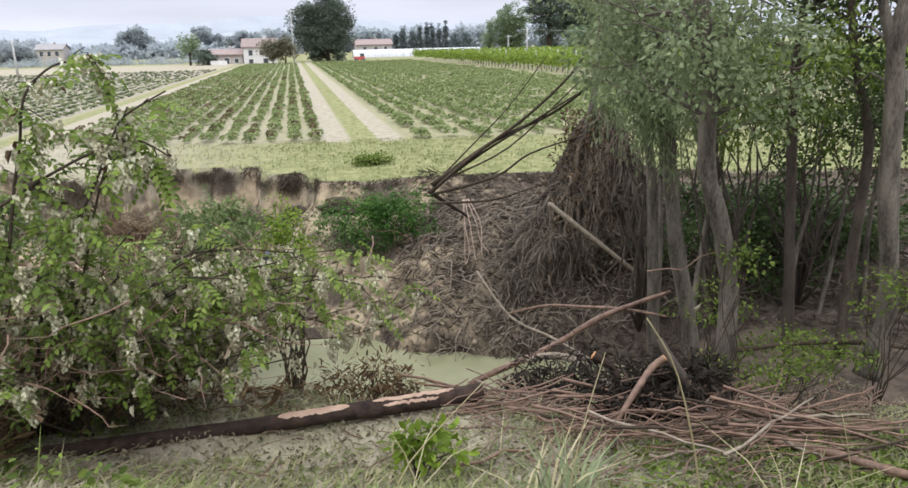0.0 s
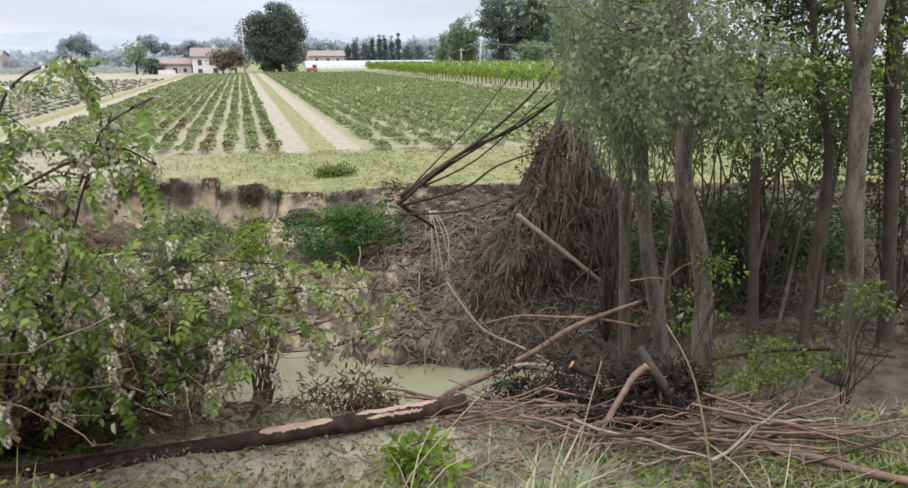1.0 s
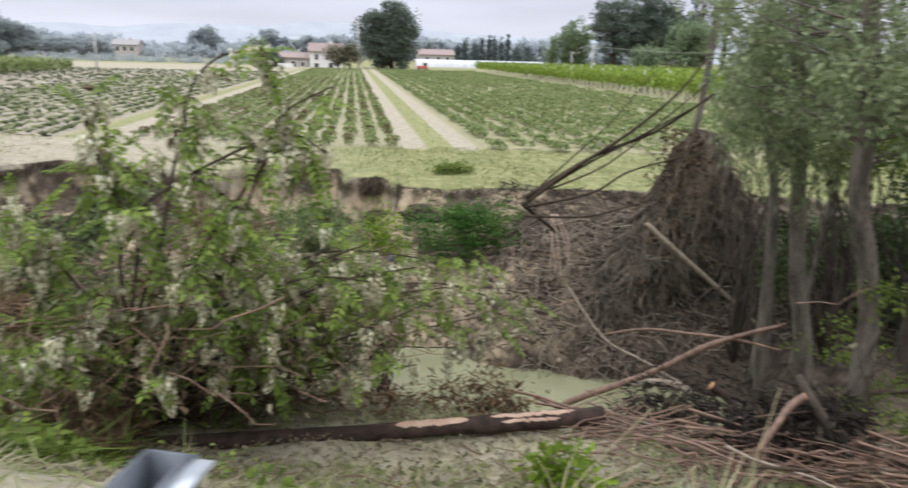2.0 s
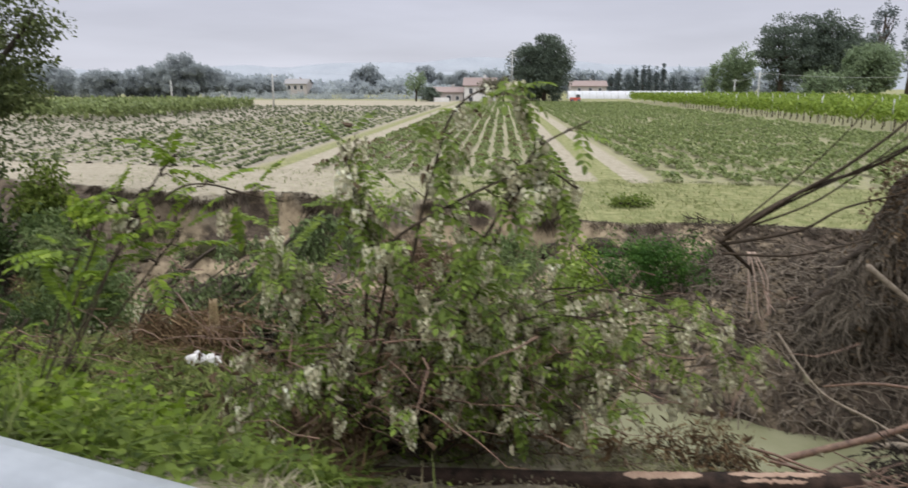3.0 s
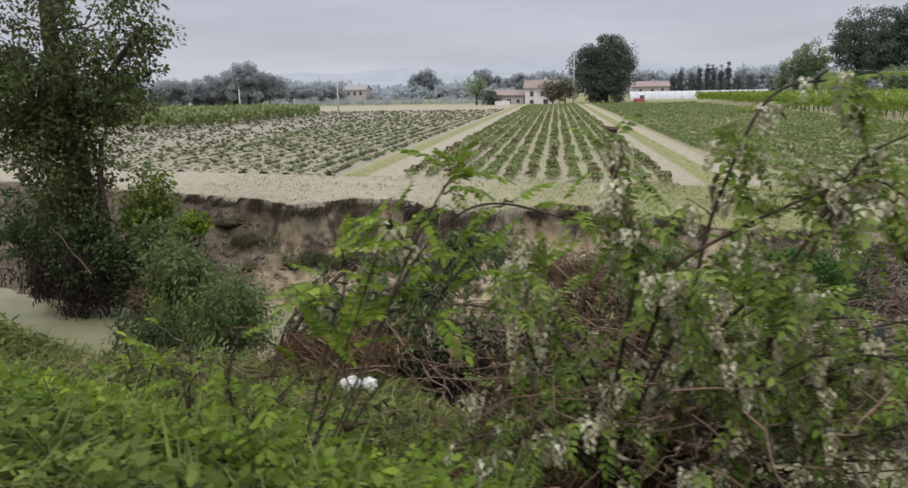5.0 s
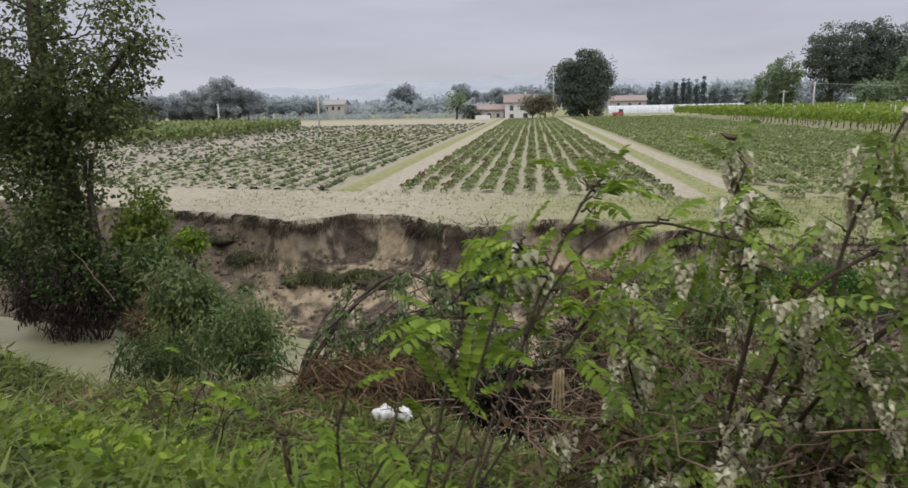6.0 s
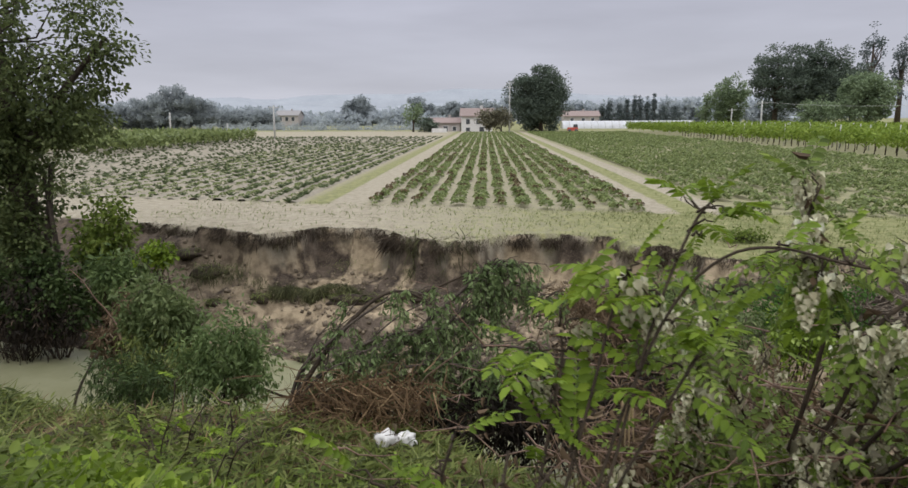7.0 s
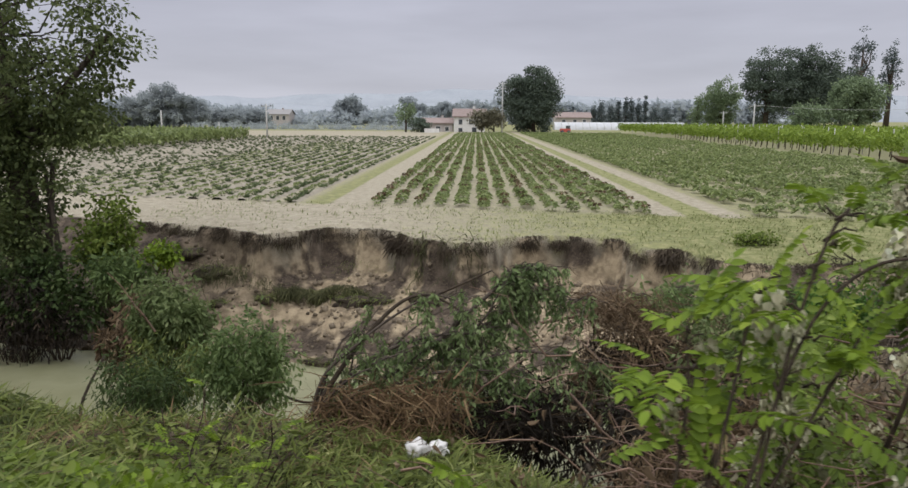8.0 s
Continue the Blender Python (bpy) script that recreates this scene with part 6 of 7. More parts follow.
    settle(ob)


root_tangle()


def bank_litter():
    """Brown leaves, straw and fine roots plastered over the dark bank."""
    r = np.random.default_rng(121)
    n = 16000
    u, v = r.uniform(-3.6, 10, n), r.uniform(11.5, 18.2, n)
    P = np.stack([CU * u - SU * v, SU * u + CU * v, ground_height(u, v) + 0.06 * r.random(n)], axis=1)
    d = np.stack([r.normal(size=n) * 0.9, -0.6 + r.normal(size=n) * 0.5, -0.5 + r.normal(size=n) * 0.5], axis=1)
    m = leafy("bank_straw", (0.03, 0.025, 0.019), (0.1, 0.081, 0.061), (0.24, 0.2, 0.155), 0.1, 0.95)
    tagged(new("bank_litter", scatter("bank_litter", blade(1.0, 0.1, 0.5), P, turned(d, r), 0.25 * r.uniform(0.4, 1.4, n), m)), "brown straw and rootlets plastered over the bank", "litter", kind="stuff")


bank_litter()


def log_shape(line, radii, seed, n=12):
    r = np.random.default_rng(seed)
    q = smooth_line(line, 5)
    rr = np.interp(np.linspace(0, 1, len(q)), np.linspace(0, 1, len(radii)), radii) * (1 + 0.05 * r.normal(size=len(q)))
    return Geo().tube(q, list(rr), n), q, rr


def fallen_log():
    line = [(-5.6, 7.0, -0.3), (-3.68, 6.66, -0.29), (-1.6, 6.58, -0.27), (0.0, 6.62, -0.26), (1.42, 6.62, -0.22)]
    ob = thing("fallen_log", "long fallen log with dark wet bark, partly stripped", "log", at=(-2.0, 6.6, -0.35))
    g, q, rr = log_shape(line, [0.055, 0.07, 0.08, 0.085, 0.095], 130)
    log = part("trunk", g, WET_BARK, ob)
    # torn stretches with ragged edges, standing just proud of the bark on the upper side
    r = np.random.default_rng(129)
    for s0, s1, a0, a1 in ((0.655, 0.765, 0.75, 1.75), (0.8, 0.93, 1.0, 1.6), (0.815, 0.9, 0.45, 0.8)):
        b = Geo()
        m = 26
        for i in range(m):
            s = s0 + (s1 - s0) * i / (m - 1)
            f = s * (len(q) - 1)
            k = min(int(f), len(q) - 2)
            p = q[k].lerp(q[k + 1], f - k)
            rad = float(np.interp(f, range(len(rr)), rr)) + 0.006
            w = min(1.0, 0.25 + 0.28 * min(i, m - 1 - i)) * r.uniform(0.85, 1.0)
            mid, half = (a0 + a1) / 2 + 0.06 * r.normal(), (a1 - a0) / 2 * w
            for j in range(5):
                a = mid - half + 2 * half * j / 4
                b.v.append(p + Vector((0, -math.cos(a) * rad, math.sin(a) * rad)))
        for i in range(m - 1):
            for j in range(4):
                a = i * 5 + j
                b.f.append((a, a + 1, a + 6, a + 5))
        part("stripped_wood", b, BARE_WOOD, log, "pale orange wood where bark is torn off")
    settle(ob)


fallen_log()


def bough(name, label, line, radii, material, seed, cut=False):
    ob = thing(name, label, "branch", "driftwood", at=line[0])
    g, q, rr = log_shape(line, radii, seed, 9)
    part("wood", g, material, ob)
    if cut:
        d = (q[-1] - q[-2]).normalized()
        part("cut_end", Geo().tube([q[-1] - d * 0.002, q[-1] + d * 0.004], float(rr[-1]) * 0.97, 12), CUT_WOOD, ob, "orange freshly sawn end")
    return settle(ob)


bough("bare_bough", "long reddish bare bough leaning over the water", [(2.0, 9.65, -1.75), (2.17, 9.6, -1.6), (3.09, 9.3, -1.1), (3.83, 9.0, -0.55), (4.64, 8.7, -0.18)], [0.05, 0.05, 0.046, 0.04, 0.026], RED_BARK, 131)
bough("bare_bough", "pale curved branch over the driftwood", [(2.87, 10.5, -0.99), (3.3, 10.0, -0.72), (3.71, 9.5, -0.6), (4.1, 9.0, -0.49), (4.55, 8.6, -0.5)], [0.012, 0.02, 0.024, 0.022, 0.014], RED_BARK, 132)
bough("bare_bough", "thin pale pole sloping down to the water", [(2.62, 11.6, -0.6), (3.04, 11.0, -1.25), (3.57, 10.5, -1.47), (3.88, 9.5, -1.48)], [0.018, 0.02, 0.02, 0.014], PALE_WOOD, 133)
bough("crooked_bough", "crooked mossy bough with a broken end", [(2.5, 8.45, -0.85), (2.69, 8.3, -0.72), (2.96, 8.0, -0.68), (3.05, 7.6, -0.74), (3.12, 7.3, -0.7), (3.5, 6.9, -0.6)], [0.03, 0.045, 0.055, 0.06, 0.045], PALE_WOOD, 134)
bough("sawn_branch", "forked grey branch with an orange sawn end", [(2.45, 5.75, -0.4), (2.51, 5.8, -0.24), (2.76, 5.9, 0.03), (2.93, 6.0, 0.14), (3.05, 5.98, 0.24)], [0.02, 0.026, 0.03, 0.036, 0.034], RED_BARK, 135, True)
bough("sawn_branch", "thick grey branch stub standing in driftwood", [(3.45, 6.0, -0.35), (3.33, 6.0, -0.1), (3.15, 6.05, 0.17), (3.1, 6.2, 0.33)], [0.05, 0.052, 0.05, 0.04], BARK_DARK, 136)
bough("sawn_branch", "short stub with an orange sawn end", [(3.2, 7.2, -0.7), (3.15, 7.3, -0.5), (2.95, 7.4, -0.35)], [0.045, 0.05, 0.05], WET_BARK, 137, True)
bough("bare_bough", "reddish branch lying on the berm", [(3.7, 5.2, -0.3), (4.0, 4.9, -0.26), (4.2, 4.6, -0.25), (4.35, 4.2, -0.15)], [0.03, 0.04, 0.04, 0.035], RED_BARK, 138)
bough("bare_bough", "long dark branch lying across the weeds", [(3.6, 7.0, -0.45), (4.6, 6.9, -0.25), (5.6, 6.6, -0.15), (6.6, 6.4, -0.3)], [0.02, 0.03, 0.03, 0.02], TWIG, 139)
bough("dead_stick", "dark leaning stick standing out of the water", [(-11.5, 13.6, -2.6), (-11.75, 13.7, -1.9), (-11.3, 13.8, -0.95)], [0.03, 0.028, 0.015], BARK_DARK, 141)
bough("dead_stick", "bare dark branch rising from the fallen willow", [(-7.07, 10.5, -0.6), (-6.62, 10.8, 0.09), (-6.09, 11.2, 0.65), (-5.67, 11.4, 0.76), (-5.2, 11.5, 0.5)], [0.035, 0.03, 0.02, 0.01], TWIG, 142)
for k, line in enumerate(([(-7.0, 10.5, -0.55), (-6.7, 10.8, 0.0), (-6.4, 11.0, 0.5), (-6.15, 11.1, 0.8)], [(-7.05, 10.5, -0.6), (-6.5, 10.9, -0.2), (-5.9, 11.1, 0.2), (-5.3, 11.2, 0.35)],
                          [(-6.9, 10.45, -0.6), (-6.6, 10.7, -0.1), (-6.5, 10.8, 0.35), (-6.2, 10.9, 0.6)], [(-6.9, 10.5, -0.6), (-6.2, 10.9, 0.1), (-5.6, 11.2, 0.55), (-4.9, 11.4, 0.75)],
                          [(-7.1, 10.6, -0.7), (-7.0, 11.0, -0.3), (-6.7, 11.4, 0.1)], [(-6.8, 10.5, -0.6), (-6.0, 10.7, -0.3), (-5.2, 10.9, -0.1), (-4.5, 11.0, -0.2)])):
    bough("dead_stick", "thin dark branch of the fallen willow", line, [0.016, 0.013, 0.009, 0.004], BARK_DARK, 170 + k)
shrub("dead_creeper", "brown dead creeper hanging from the far bushes", (-11.6, 15.3, -2.75), (-11.4, 15.1, -1.15), (0.75, 0.5, 0.85), 46, 60, NARROW, 0.16, DEAD_LEAF, 114, 1.4, 0.16, "creeper", 0.015)
shrub("dead_creeper", "dark dead creeper under the far tree", (-15.2, 17.4, -2.75), (-15.0, 17.3, -1.3), (1.6, 0.4, 0.75), 60, 60, NARROW, 0.16, SHADED_BRUSH, 115, 1.4, 0.18, "creeper", 0.015)
bough("dead_stick", "pale bare pole against the eroded bank", [(-6.1, 17.0, -0.75), (-5.4, 17.1, -0.45), (-4.71, 17.2, -0.15)], [0.03, 0.025, 0.015], TWIG, 143)
bough("dead_stick", "curved bare branch hanging over the water", [(-8.1, 12.3, -0.9), (-7.6, 12.4, -1.15), (-7.2, 12.46, -1.1), (-6.9, 12.3, -0.9)], [0.02, 0.018, 0.012], TWIG, 144)
bough("dead_stick", "long bare branch lying across the fallen boughs", [(-4.0, 13.5, -0.2), (-2.9, 13.4, 0.05), (-1.8, 13.3, 0.2), (-0.9, 13.2, 0.1)], [0.03, 0.03, 0.02, 0.012], RED_BARK, 145)


def driftwood():
    """Single sticks of the pile share a few meshes; the finest twigs are one mass."""
    r = np.random.default_rng(150)
    shapes = []
    for k in range(7):
        ln = wander((-0.5, 0, 0), (0.5, 0, 0), r, 6, 0.03, 0.035)
        shapes.append(Geo().tube(ln, taper(len(ln), 0.016, 0.008), 6).mesh("stick", (RED_BARK, PALE_WOOD, RED_BARK, TWIG, RED_BARK, RED_BARK, TWIG)[k]))
    for k in range(134):
        if k < 70:
            x, y = r.normal(3.2, 0.7), r.normal(6.0, 0.5)
        elif k < 110:
            x, y = r.uniform(1.2, 3.2), r.normal(6.9, 0.3)
        else:
            x, y = r.normal(4.1, 0.45), r.normal(5.35, 0.28)
        L = r.uniform(0.5, 1.9)
        ob = new("stick", shapes[int(r.integers(7))])
        z = on_ground(x, y) + r.uniform(0.02, 0.3)
        ob.matrix_world = Matrix.LocRotScale((x, y, z), Euler((0, r.normal() * 0.1, (r.normal() * 0.5 - 0.15) if k < 110 else (r.normal() * 0.32 - 0.45))), (L, 1, 1))
        tagged(ob, "washed-up bare stick in the driftwood pile", "stick", "driftwood")
    g = Geo()
    for k in range(1100):
        t = r.random()
        x, y = (r.normal(3.3, 0.9), r.normal(6.0, 0.6)) if t < 0.55 else ((r.uniform(1.2, 3.6), r.normal(6.9, 0.35)) if t < 0.8 else (r.uniform(-4, 6.5), r.uniform(4.2, 8.2)))
        a, L = r.normal() * 0.7, r.uniform(0.15, 0.8)
        d = Vector((math.cos(a), math.sin(a), 0)) * L / 2
        z = on_ground(x, y) + abs(r.normal()) * (0.14 if t < 0.8 else 0.03)
        ln = wander(Vector((x, y, z)) - d, Vector((x, y, z + r.normal() * 0.06)) + d, r, 3, 0.0, 0.07)
        g.tube(ln, r.uniform(0.003, 0.008), 4, False)
    tagged(new("twig_litter", g.mesh("twig_litter", RED_BARK)), "mass of fine reddish flood twigs", "twigs", kind="stuff")
    n = 12000
    x, y = r.uniform(-4.5, 7, n), r.uniform(4.2, 8.4, n)
    u, v = to_uv(x, y)
    P = np.stack([x, y, ground_height(u, v) + 0.02 + 0.05 * r.random(n)], axis=1)
    tagged(new("leaf_litter", scatter("leaf_litter", CRUMPLED, P, turned(r.normal(size=(n, 3)) * np.array([1, 1, 0.4]), r, flat=0.5), 0.045 * r.uniform(0.5, 1.5, n), SILT_LEAF)),
           "brown mud-caked dead leaves on the berm", "leaf litter", kind="stuff")
    n = 600
    x, y = r.normal(-6.0, 0.5, n), r.normal(10.0, 0.3, n)
    P = np.stack([x, y, np.array([on_ground(a, b) for a, b in zip(x, y)]) + abs(r.normal(size=n)) * 0.3], axis=1)
    tagged(new("flood_debris", scatter("flood_debris", blade(1.0, 0.035, 0.6), P, turned(r.normal(size=(n, 3)) * np.array([1, 1, 0.5]), r), 0.32 * r.uniform(0.4, 1.3, n), BROWN_STRAW)),
           "matted brown reeds and flood debris", "debris", kind="stuff")


driftwood()


def reed_tuft(name, label, at, n, length, material, seed, spread=0.6, width=0.018):
    r = np.random.default_rng(seed)
    d = np.stack([r.normal(size=n) * spread, r.normal(size=n) * spread, r.uniform(0.7, 1.2, n)], axis=1)
    P = np.array(at) + r.normal(size=(n, 3)) * np.array([0.08, 0.08, 0.01])
    ob = new(name, scatter(name, blade(1.0, width / length, 0.6), P, turned(d, r, flat=0.8), length * r.uniform(0.5, 1.1, n), material))
    return tagged(ob, label, "grass")


for k, (x, y, n, L, m, w) in enumerate(((1.45, 4.4, 60, 0.75, WILLOW_PALE, 0.02), (1.2, 4.4, 12, 0.8, STRAW, 0.022), (-0.8, 4.9, 8, 0.6, GRASS, 0.014), (-2.1, 5.0, 9, 0.5, GRASS, 0.012), (0.5, 4.7, 9, 0.7, STRAW, 0.01), (2.9, 3.9, 10, 0.9, STRAW, 0.012))):
    reed_tuft("reed_tuft", "tuft of pale green reed blades" if m is WILLOW_PALE else "tuft of green grass in the mud" if m is GRASS else "tuft of bleached dry reed blades", (x, y, on_ground(x, y)), n, L, m, 160 + k, 0.5, w)
for k, line in enumerate(([(1.58, 3.0, 0.75), (1.56, 3.0, 1.1), (1.41, 3.0, 1.68), (1.24, 3.0, 1.98)], [(3.05, 3.6, 0.2), (3.03, 3.6, 0.43), (2.88, 3.6, 0.96)], [(0.2, 4.2, 0.0), (0.35, 4.3, 0.6), (0.9, 4.5, 1.0)], [(1.35, 4.2, 0.1), (1.5, 4.3, 0.6), (1.75, 4.5, 1.1)])):
    line = [(line[0][0], line[0][1], on_ground(line[0][0], line[0][1]) - 0.02)] + list(line[1:])
    q = smooth_line(line, 4)
    tagged(new("dry_stalk", Geo().tube(q, taper(len(q), 0.007, 0.003), 5).mesh("dry_stalk", STRAW)), "single bleached dry stalk", "stalk", "dry stalks")


def bag(name, label, at, size, material, seed):
    """A crumpled piece of plastic."""
    r = np.random.default_rng(seed)
    bm = bmesh.new()
    bmesh.ops.create_icosphere(bm, subdivisions=3, radius=1.0)
    for v in bm.verts:
        n = noise.noise(v.co * 2.1 + Vector((seed, 0, 0))) * 0.5 + noise.noise(v.co * 5.0 + Vector((0, seed, 0))) * 0.25
        v.co = Vector((v.co.x * size[0], v.co.y * size[1], v.co.z * size[2])) * (1 + n)
    me = bpy.data.meshes.new(name)
    bm.to_mesh(me)
    bm.free()
    me.materials.append(material)
    me.polygons.foreach_set("use_smooth", [True] * len(me.polygons))
    ob = new(name, me)
    ob.location = at
    return tagged(ob, label, "litter")


bag("plastic_bag", "crumpled white plastic bag in the flood debris", (-5.66, 9.52, on_ground(-5.66, 9.52) + 0.12), (0.13, 0.1, 0.1), PLASTIC, 1)
bag("plastic_bag", "white plastic scrap beside the bag", (-5.45, 9.55, on_ground(-5.45, 9.55) + 0.09), (0.11, 0.08, 0.08), PLASTIC, 2)
bag("black_scrap", "black plastic scrap snagged on a robinia branch", (-0.58, 7.5, 1.08), (0.045, 0.03, 0.085), DARK_PANE, 4)
bag("plastic_scrap", "white plastic scrap among the sticks", (3.5, 5.95, on_ground(3.5, 5.95) + 0.12), (0.07, 0.05, 0.05), PLASTIC, 3)


shrub("drift_heap", "dark heap of flood debris under sawn branches", (3.2, 6.2, on_ground(3.2, 6.2)), (3.15, 6.2, -0.2), (0.85, 0.4, 0.3), 70, 50, NARROW, 0.12, SHADED_BRUSH, 151, 0.5, 0.14, "debris", 0.012, BARK_DARK)
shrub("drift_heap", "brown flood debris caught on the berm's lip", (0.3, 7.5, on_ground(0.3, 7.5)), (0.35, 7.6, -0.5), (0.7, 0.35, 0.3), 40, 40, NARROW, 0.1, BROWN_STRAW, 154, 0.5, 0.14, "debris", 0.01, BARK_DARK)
shrub("drift_heap", "dark flood debris along the water's edge", (2.6, 7.5, on_ground(2.6, 7.5)), (2.7, 7.5, -0.65), (1.1, 0.4, 0.22), 40, 40, NARROW, 0.12, SHADED_BRUSH, 152, 0.5, 0.14, "debris", 0.012, BARK_DARK)


def dry_sheath(x, y, z):
    """A tan dried leaf sheath folded over a stem."""
    ob = thing("dry_sheath", "tan dried reed sheath draped over a stem", "leaf", at=(x, y, z))
    r = np.random.default_rng(153)
    for k in range(4):
        w = 0.009 + 0.006 * r.random()
        dx = 0.012 * k - 0.02
        L = r.uniform(0.14, 0.26)
        g = Geo()
        for i in range(7):
            s = i / 6
            px, pz = x + dx * (1 + s), z + 0.05 * math.sin(math.pi * min(1, s * 2.2)) - L * max(0, s - 0.12)
            g.v += [Vector((px - w * (1 - 0.9 * s), y - 0.02 * s, pz)), Vector((px + w * (1 - 0.9 * s), y - 0.03 * s, pz)), Vector((px, y + 0.012 - 0.02 * s, pz))]
        for i in range(6):
            a = i * 3
            for p, q in ((0, 1), (1, 2), (2, 0)):
                g.f.append((a + p, a + q, a + q + 3, a + p + 3))
        part("blade", g, TARP, ob)
    settle(ob)


dry_sheath(-3.82, 5.9, 1.5)


# ---- vineyard, hedge ----
def vine_block(name, label, xs, y0, y1, height, seed, density, material=None, size=0.28):
    r = np.random.default_rng(seed)
    P = []
    for x in xs:
        n = int((y1 - y0) * density)
        y = r.uniform(y0, y1, n)
        k = np.stack([x + r.normal(size=n) * 0.28, y, height * (0.4 + 0.58 * r.random(n)) + 0.12 * np.sin(y * 2.1 + x)], axis=1)
        P.append(k)
    P = np.concatenate(P)
    d = r.normal(size=P.shape) + np.array([0, 0, -0.3])
    m = material or VINE_LEAF
    ob = new(name, scatter(name, RHOMB, P, turned(d, r, flat=0.4), 1.15 * size * r.uniform(0.6, 1.3, len(P)), m))
    return tagged(ob, label, "vineyard", kind="stuff")


vxs = np.arange(27.0, 62.0, 2.6)
vine_block("vine_rows", "rows of yellow-green grapevines on trellises", vxs[:5], 44, 165, 2.0, 170, 60, None, 0.32)
vine_block("vine_rows", "far rows of yellow-green grapevines", vxs[5:], 44, 165, 2.0, 171, 26, None, 0.45)
vine_block("orchard_rows", "low green vine rows beyond the field", [-36.5, -39, -41.5, -44, -47, -50, -54, -58], 62, 100, 1.6, 172, 46, CROP, 0.4)


def vine_posts():
    post = Geo().tube([(0, 0, -0.2), (0, 0, 2.3)], 0.04, 6).mesh("vine_post", CONCRETE)
    stem = Geo().tube([(0, 0, -0.1), (0.06, 0.03, 0.4), (0, 0, 1.0)], [0.05, 0.04, 0.035], 5).mesh("grapevine", TWIG)
    for x in vxs[:6]:
        for y in np.arange(44, 165, 12.0):
            ob = new("vine_post", post)
            ob.location = (x, y, 0)
            tagged(ob, "pale concrete vineyard post", "post", "vineyard posts")
    for x in vxs[:2]:
        for y in np.arange(44.5, 120, 1.6):
            ob = new("grapevine", stem)
            ob.location = (x, y, 0)
            tagged(ob, "dark gnarled stem of a grapevine", "vine", "grapevines")


vine_posts()


# ---- far trees, houses, poles ----
def far_tree(name, label, at, height, radii, material, seed, clumps=60, per=40, leaf=0.55, low=0.12, shape="round"):
    r = np.random.default_rng(seed)
    ob = thing(name, label, "tree", at=at)
    a = Vector(at)
    g = Geo()
    g.tube([a + Vector((0, 0, -0.3)), a + Vector((0.1, 0, height * 0.35)), a + Vector((0, 0, height * 0.8))], [0.035 * height, 0.025 * height, 0.006 * height], 8)
    bark = HAZED_BARK if material is HAZED_LEAF else BARK_DARK
    part("trunk", g, bark, ob)
    mid = height * (low + (1 - low) / 2)
    hz = height * (1 - low) / 2
    C = clump_points(r, (a.x, a.y, a.z + mid), (radii[0], radii[1], hz), clumps, 0.25)
    if shape == "cone":
        t = np.clip((C[:, 2] - a.z) / height, 0, 1)
        C[:, :2] = np.array(at)[:2] + (C[:, :2] - np.array(at)[:2]) * (1.15 - t)[:, None]
    if shape in ("lobed", "layers"):
        lobes = r.normal(size=(11, 3))
        lobes /= np.linalg.norm(lobes, axis=1, keepdims=True)
        reach = r.uniform(0.65, 1.2, 11)
        o = (C - np.array([a.x, a.y, a.z + mid])) / np.array([radii[0], radii[1], hz])
        w = np.exp(6 * o @ lobes.T)
        C = np.array([a.x, a.y, a.z + mid]) + (C - np.array([a.x, a.y, a.z + mid])) * ((w * reach).sum(axis=1) / w.sum(axis=1))[:, None]
    if shape == "layers":
        C[:, 2] = a.z + np.round((C[:, 2] - a.z) / (height * 0.13)) * height * 0.13 + r.normal(size=len(C)) * 0.2
    limbs = Geo()
    for c in C[::5]:
        b = Vector((a.x, a.y, a.z + (c[2] - a.z) * 0.6))
        limbs.tube(wander(b, c, r, 4, -0.03, 0.06), taper(5, 0.012 * height, 0.02), 5)
    tagged(part("limb", limbs, bark, ob), kind="stuff")
    P, rot = leaves_round(r, C, per, min(radii) * 0.125 + 0.15, 0.2)
    part("crown", scatter("crown", RHOMB, P, rot, leaf * r.uniform(0.6, 1.3, len(P)), material), material, ob)
    return settle(ob)


far_tree("farm_tree", "large dark round tree beside the farmhouse", (7.9, 168, -0.3), 14.6, (6.9, 6.2), FAR_LEAF, 200, 260, 130, 0.45, 0.0, "lobed")
far_tree("garden_tree", "thin pale tree beside the farmhouse", (-20.6, 160, -0.3), 7.0, (2.2, 2.2), FAR_PALE, 201, 40, 30, 0.45, 0.2)
far_tree("garden_tree", "dark garden bush by the farmhouse", (-17.2, 158, -0.3), 3.6, (2.4, 2.0), FAR_LEAF, 202, 40, 40, 0.45, 0.0)
far_tree("garden_tree", "brownish fruit tree in front of the house", (-4.0, 158, -0.3), 5.2, (2.6, 2.2), FRUIT_LEAF, 203, 50, 40, 0.45, 0.15)
far_tree("garden_tree", "brownish fruit tree near the pole", (-1.4, 158, -0.3), 5.4, (2.4, 2.2), FRUIT_LEAF, 204, 50, 40, 0.45, 0.15)
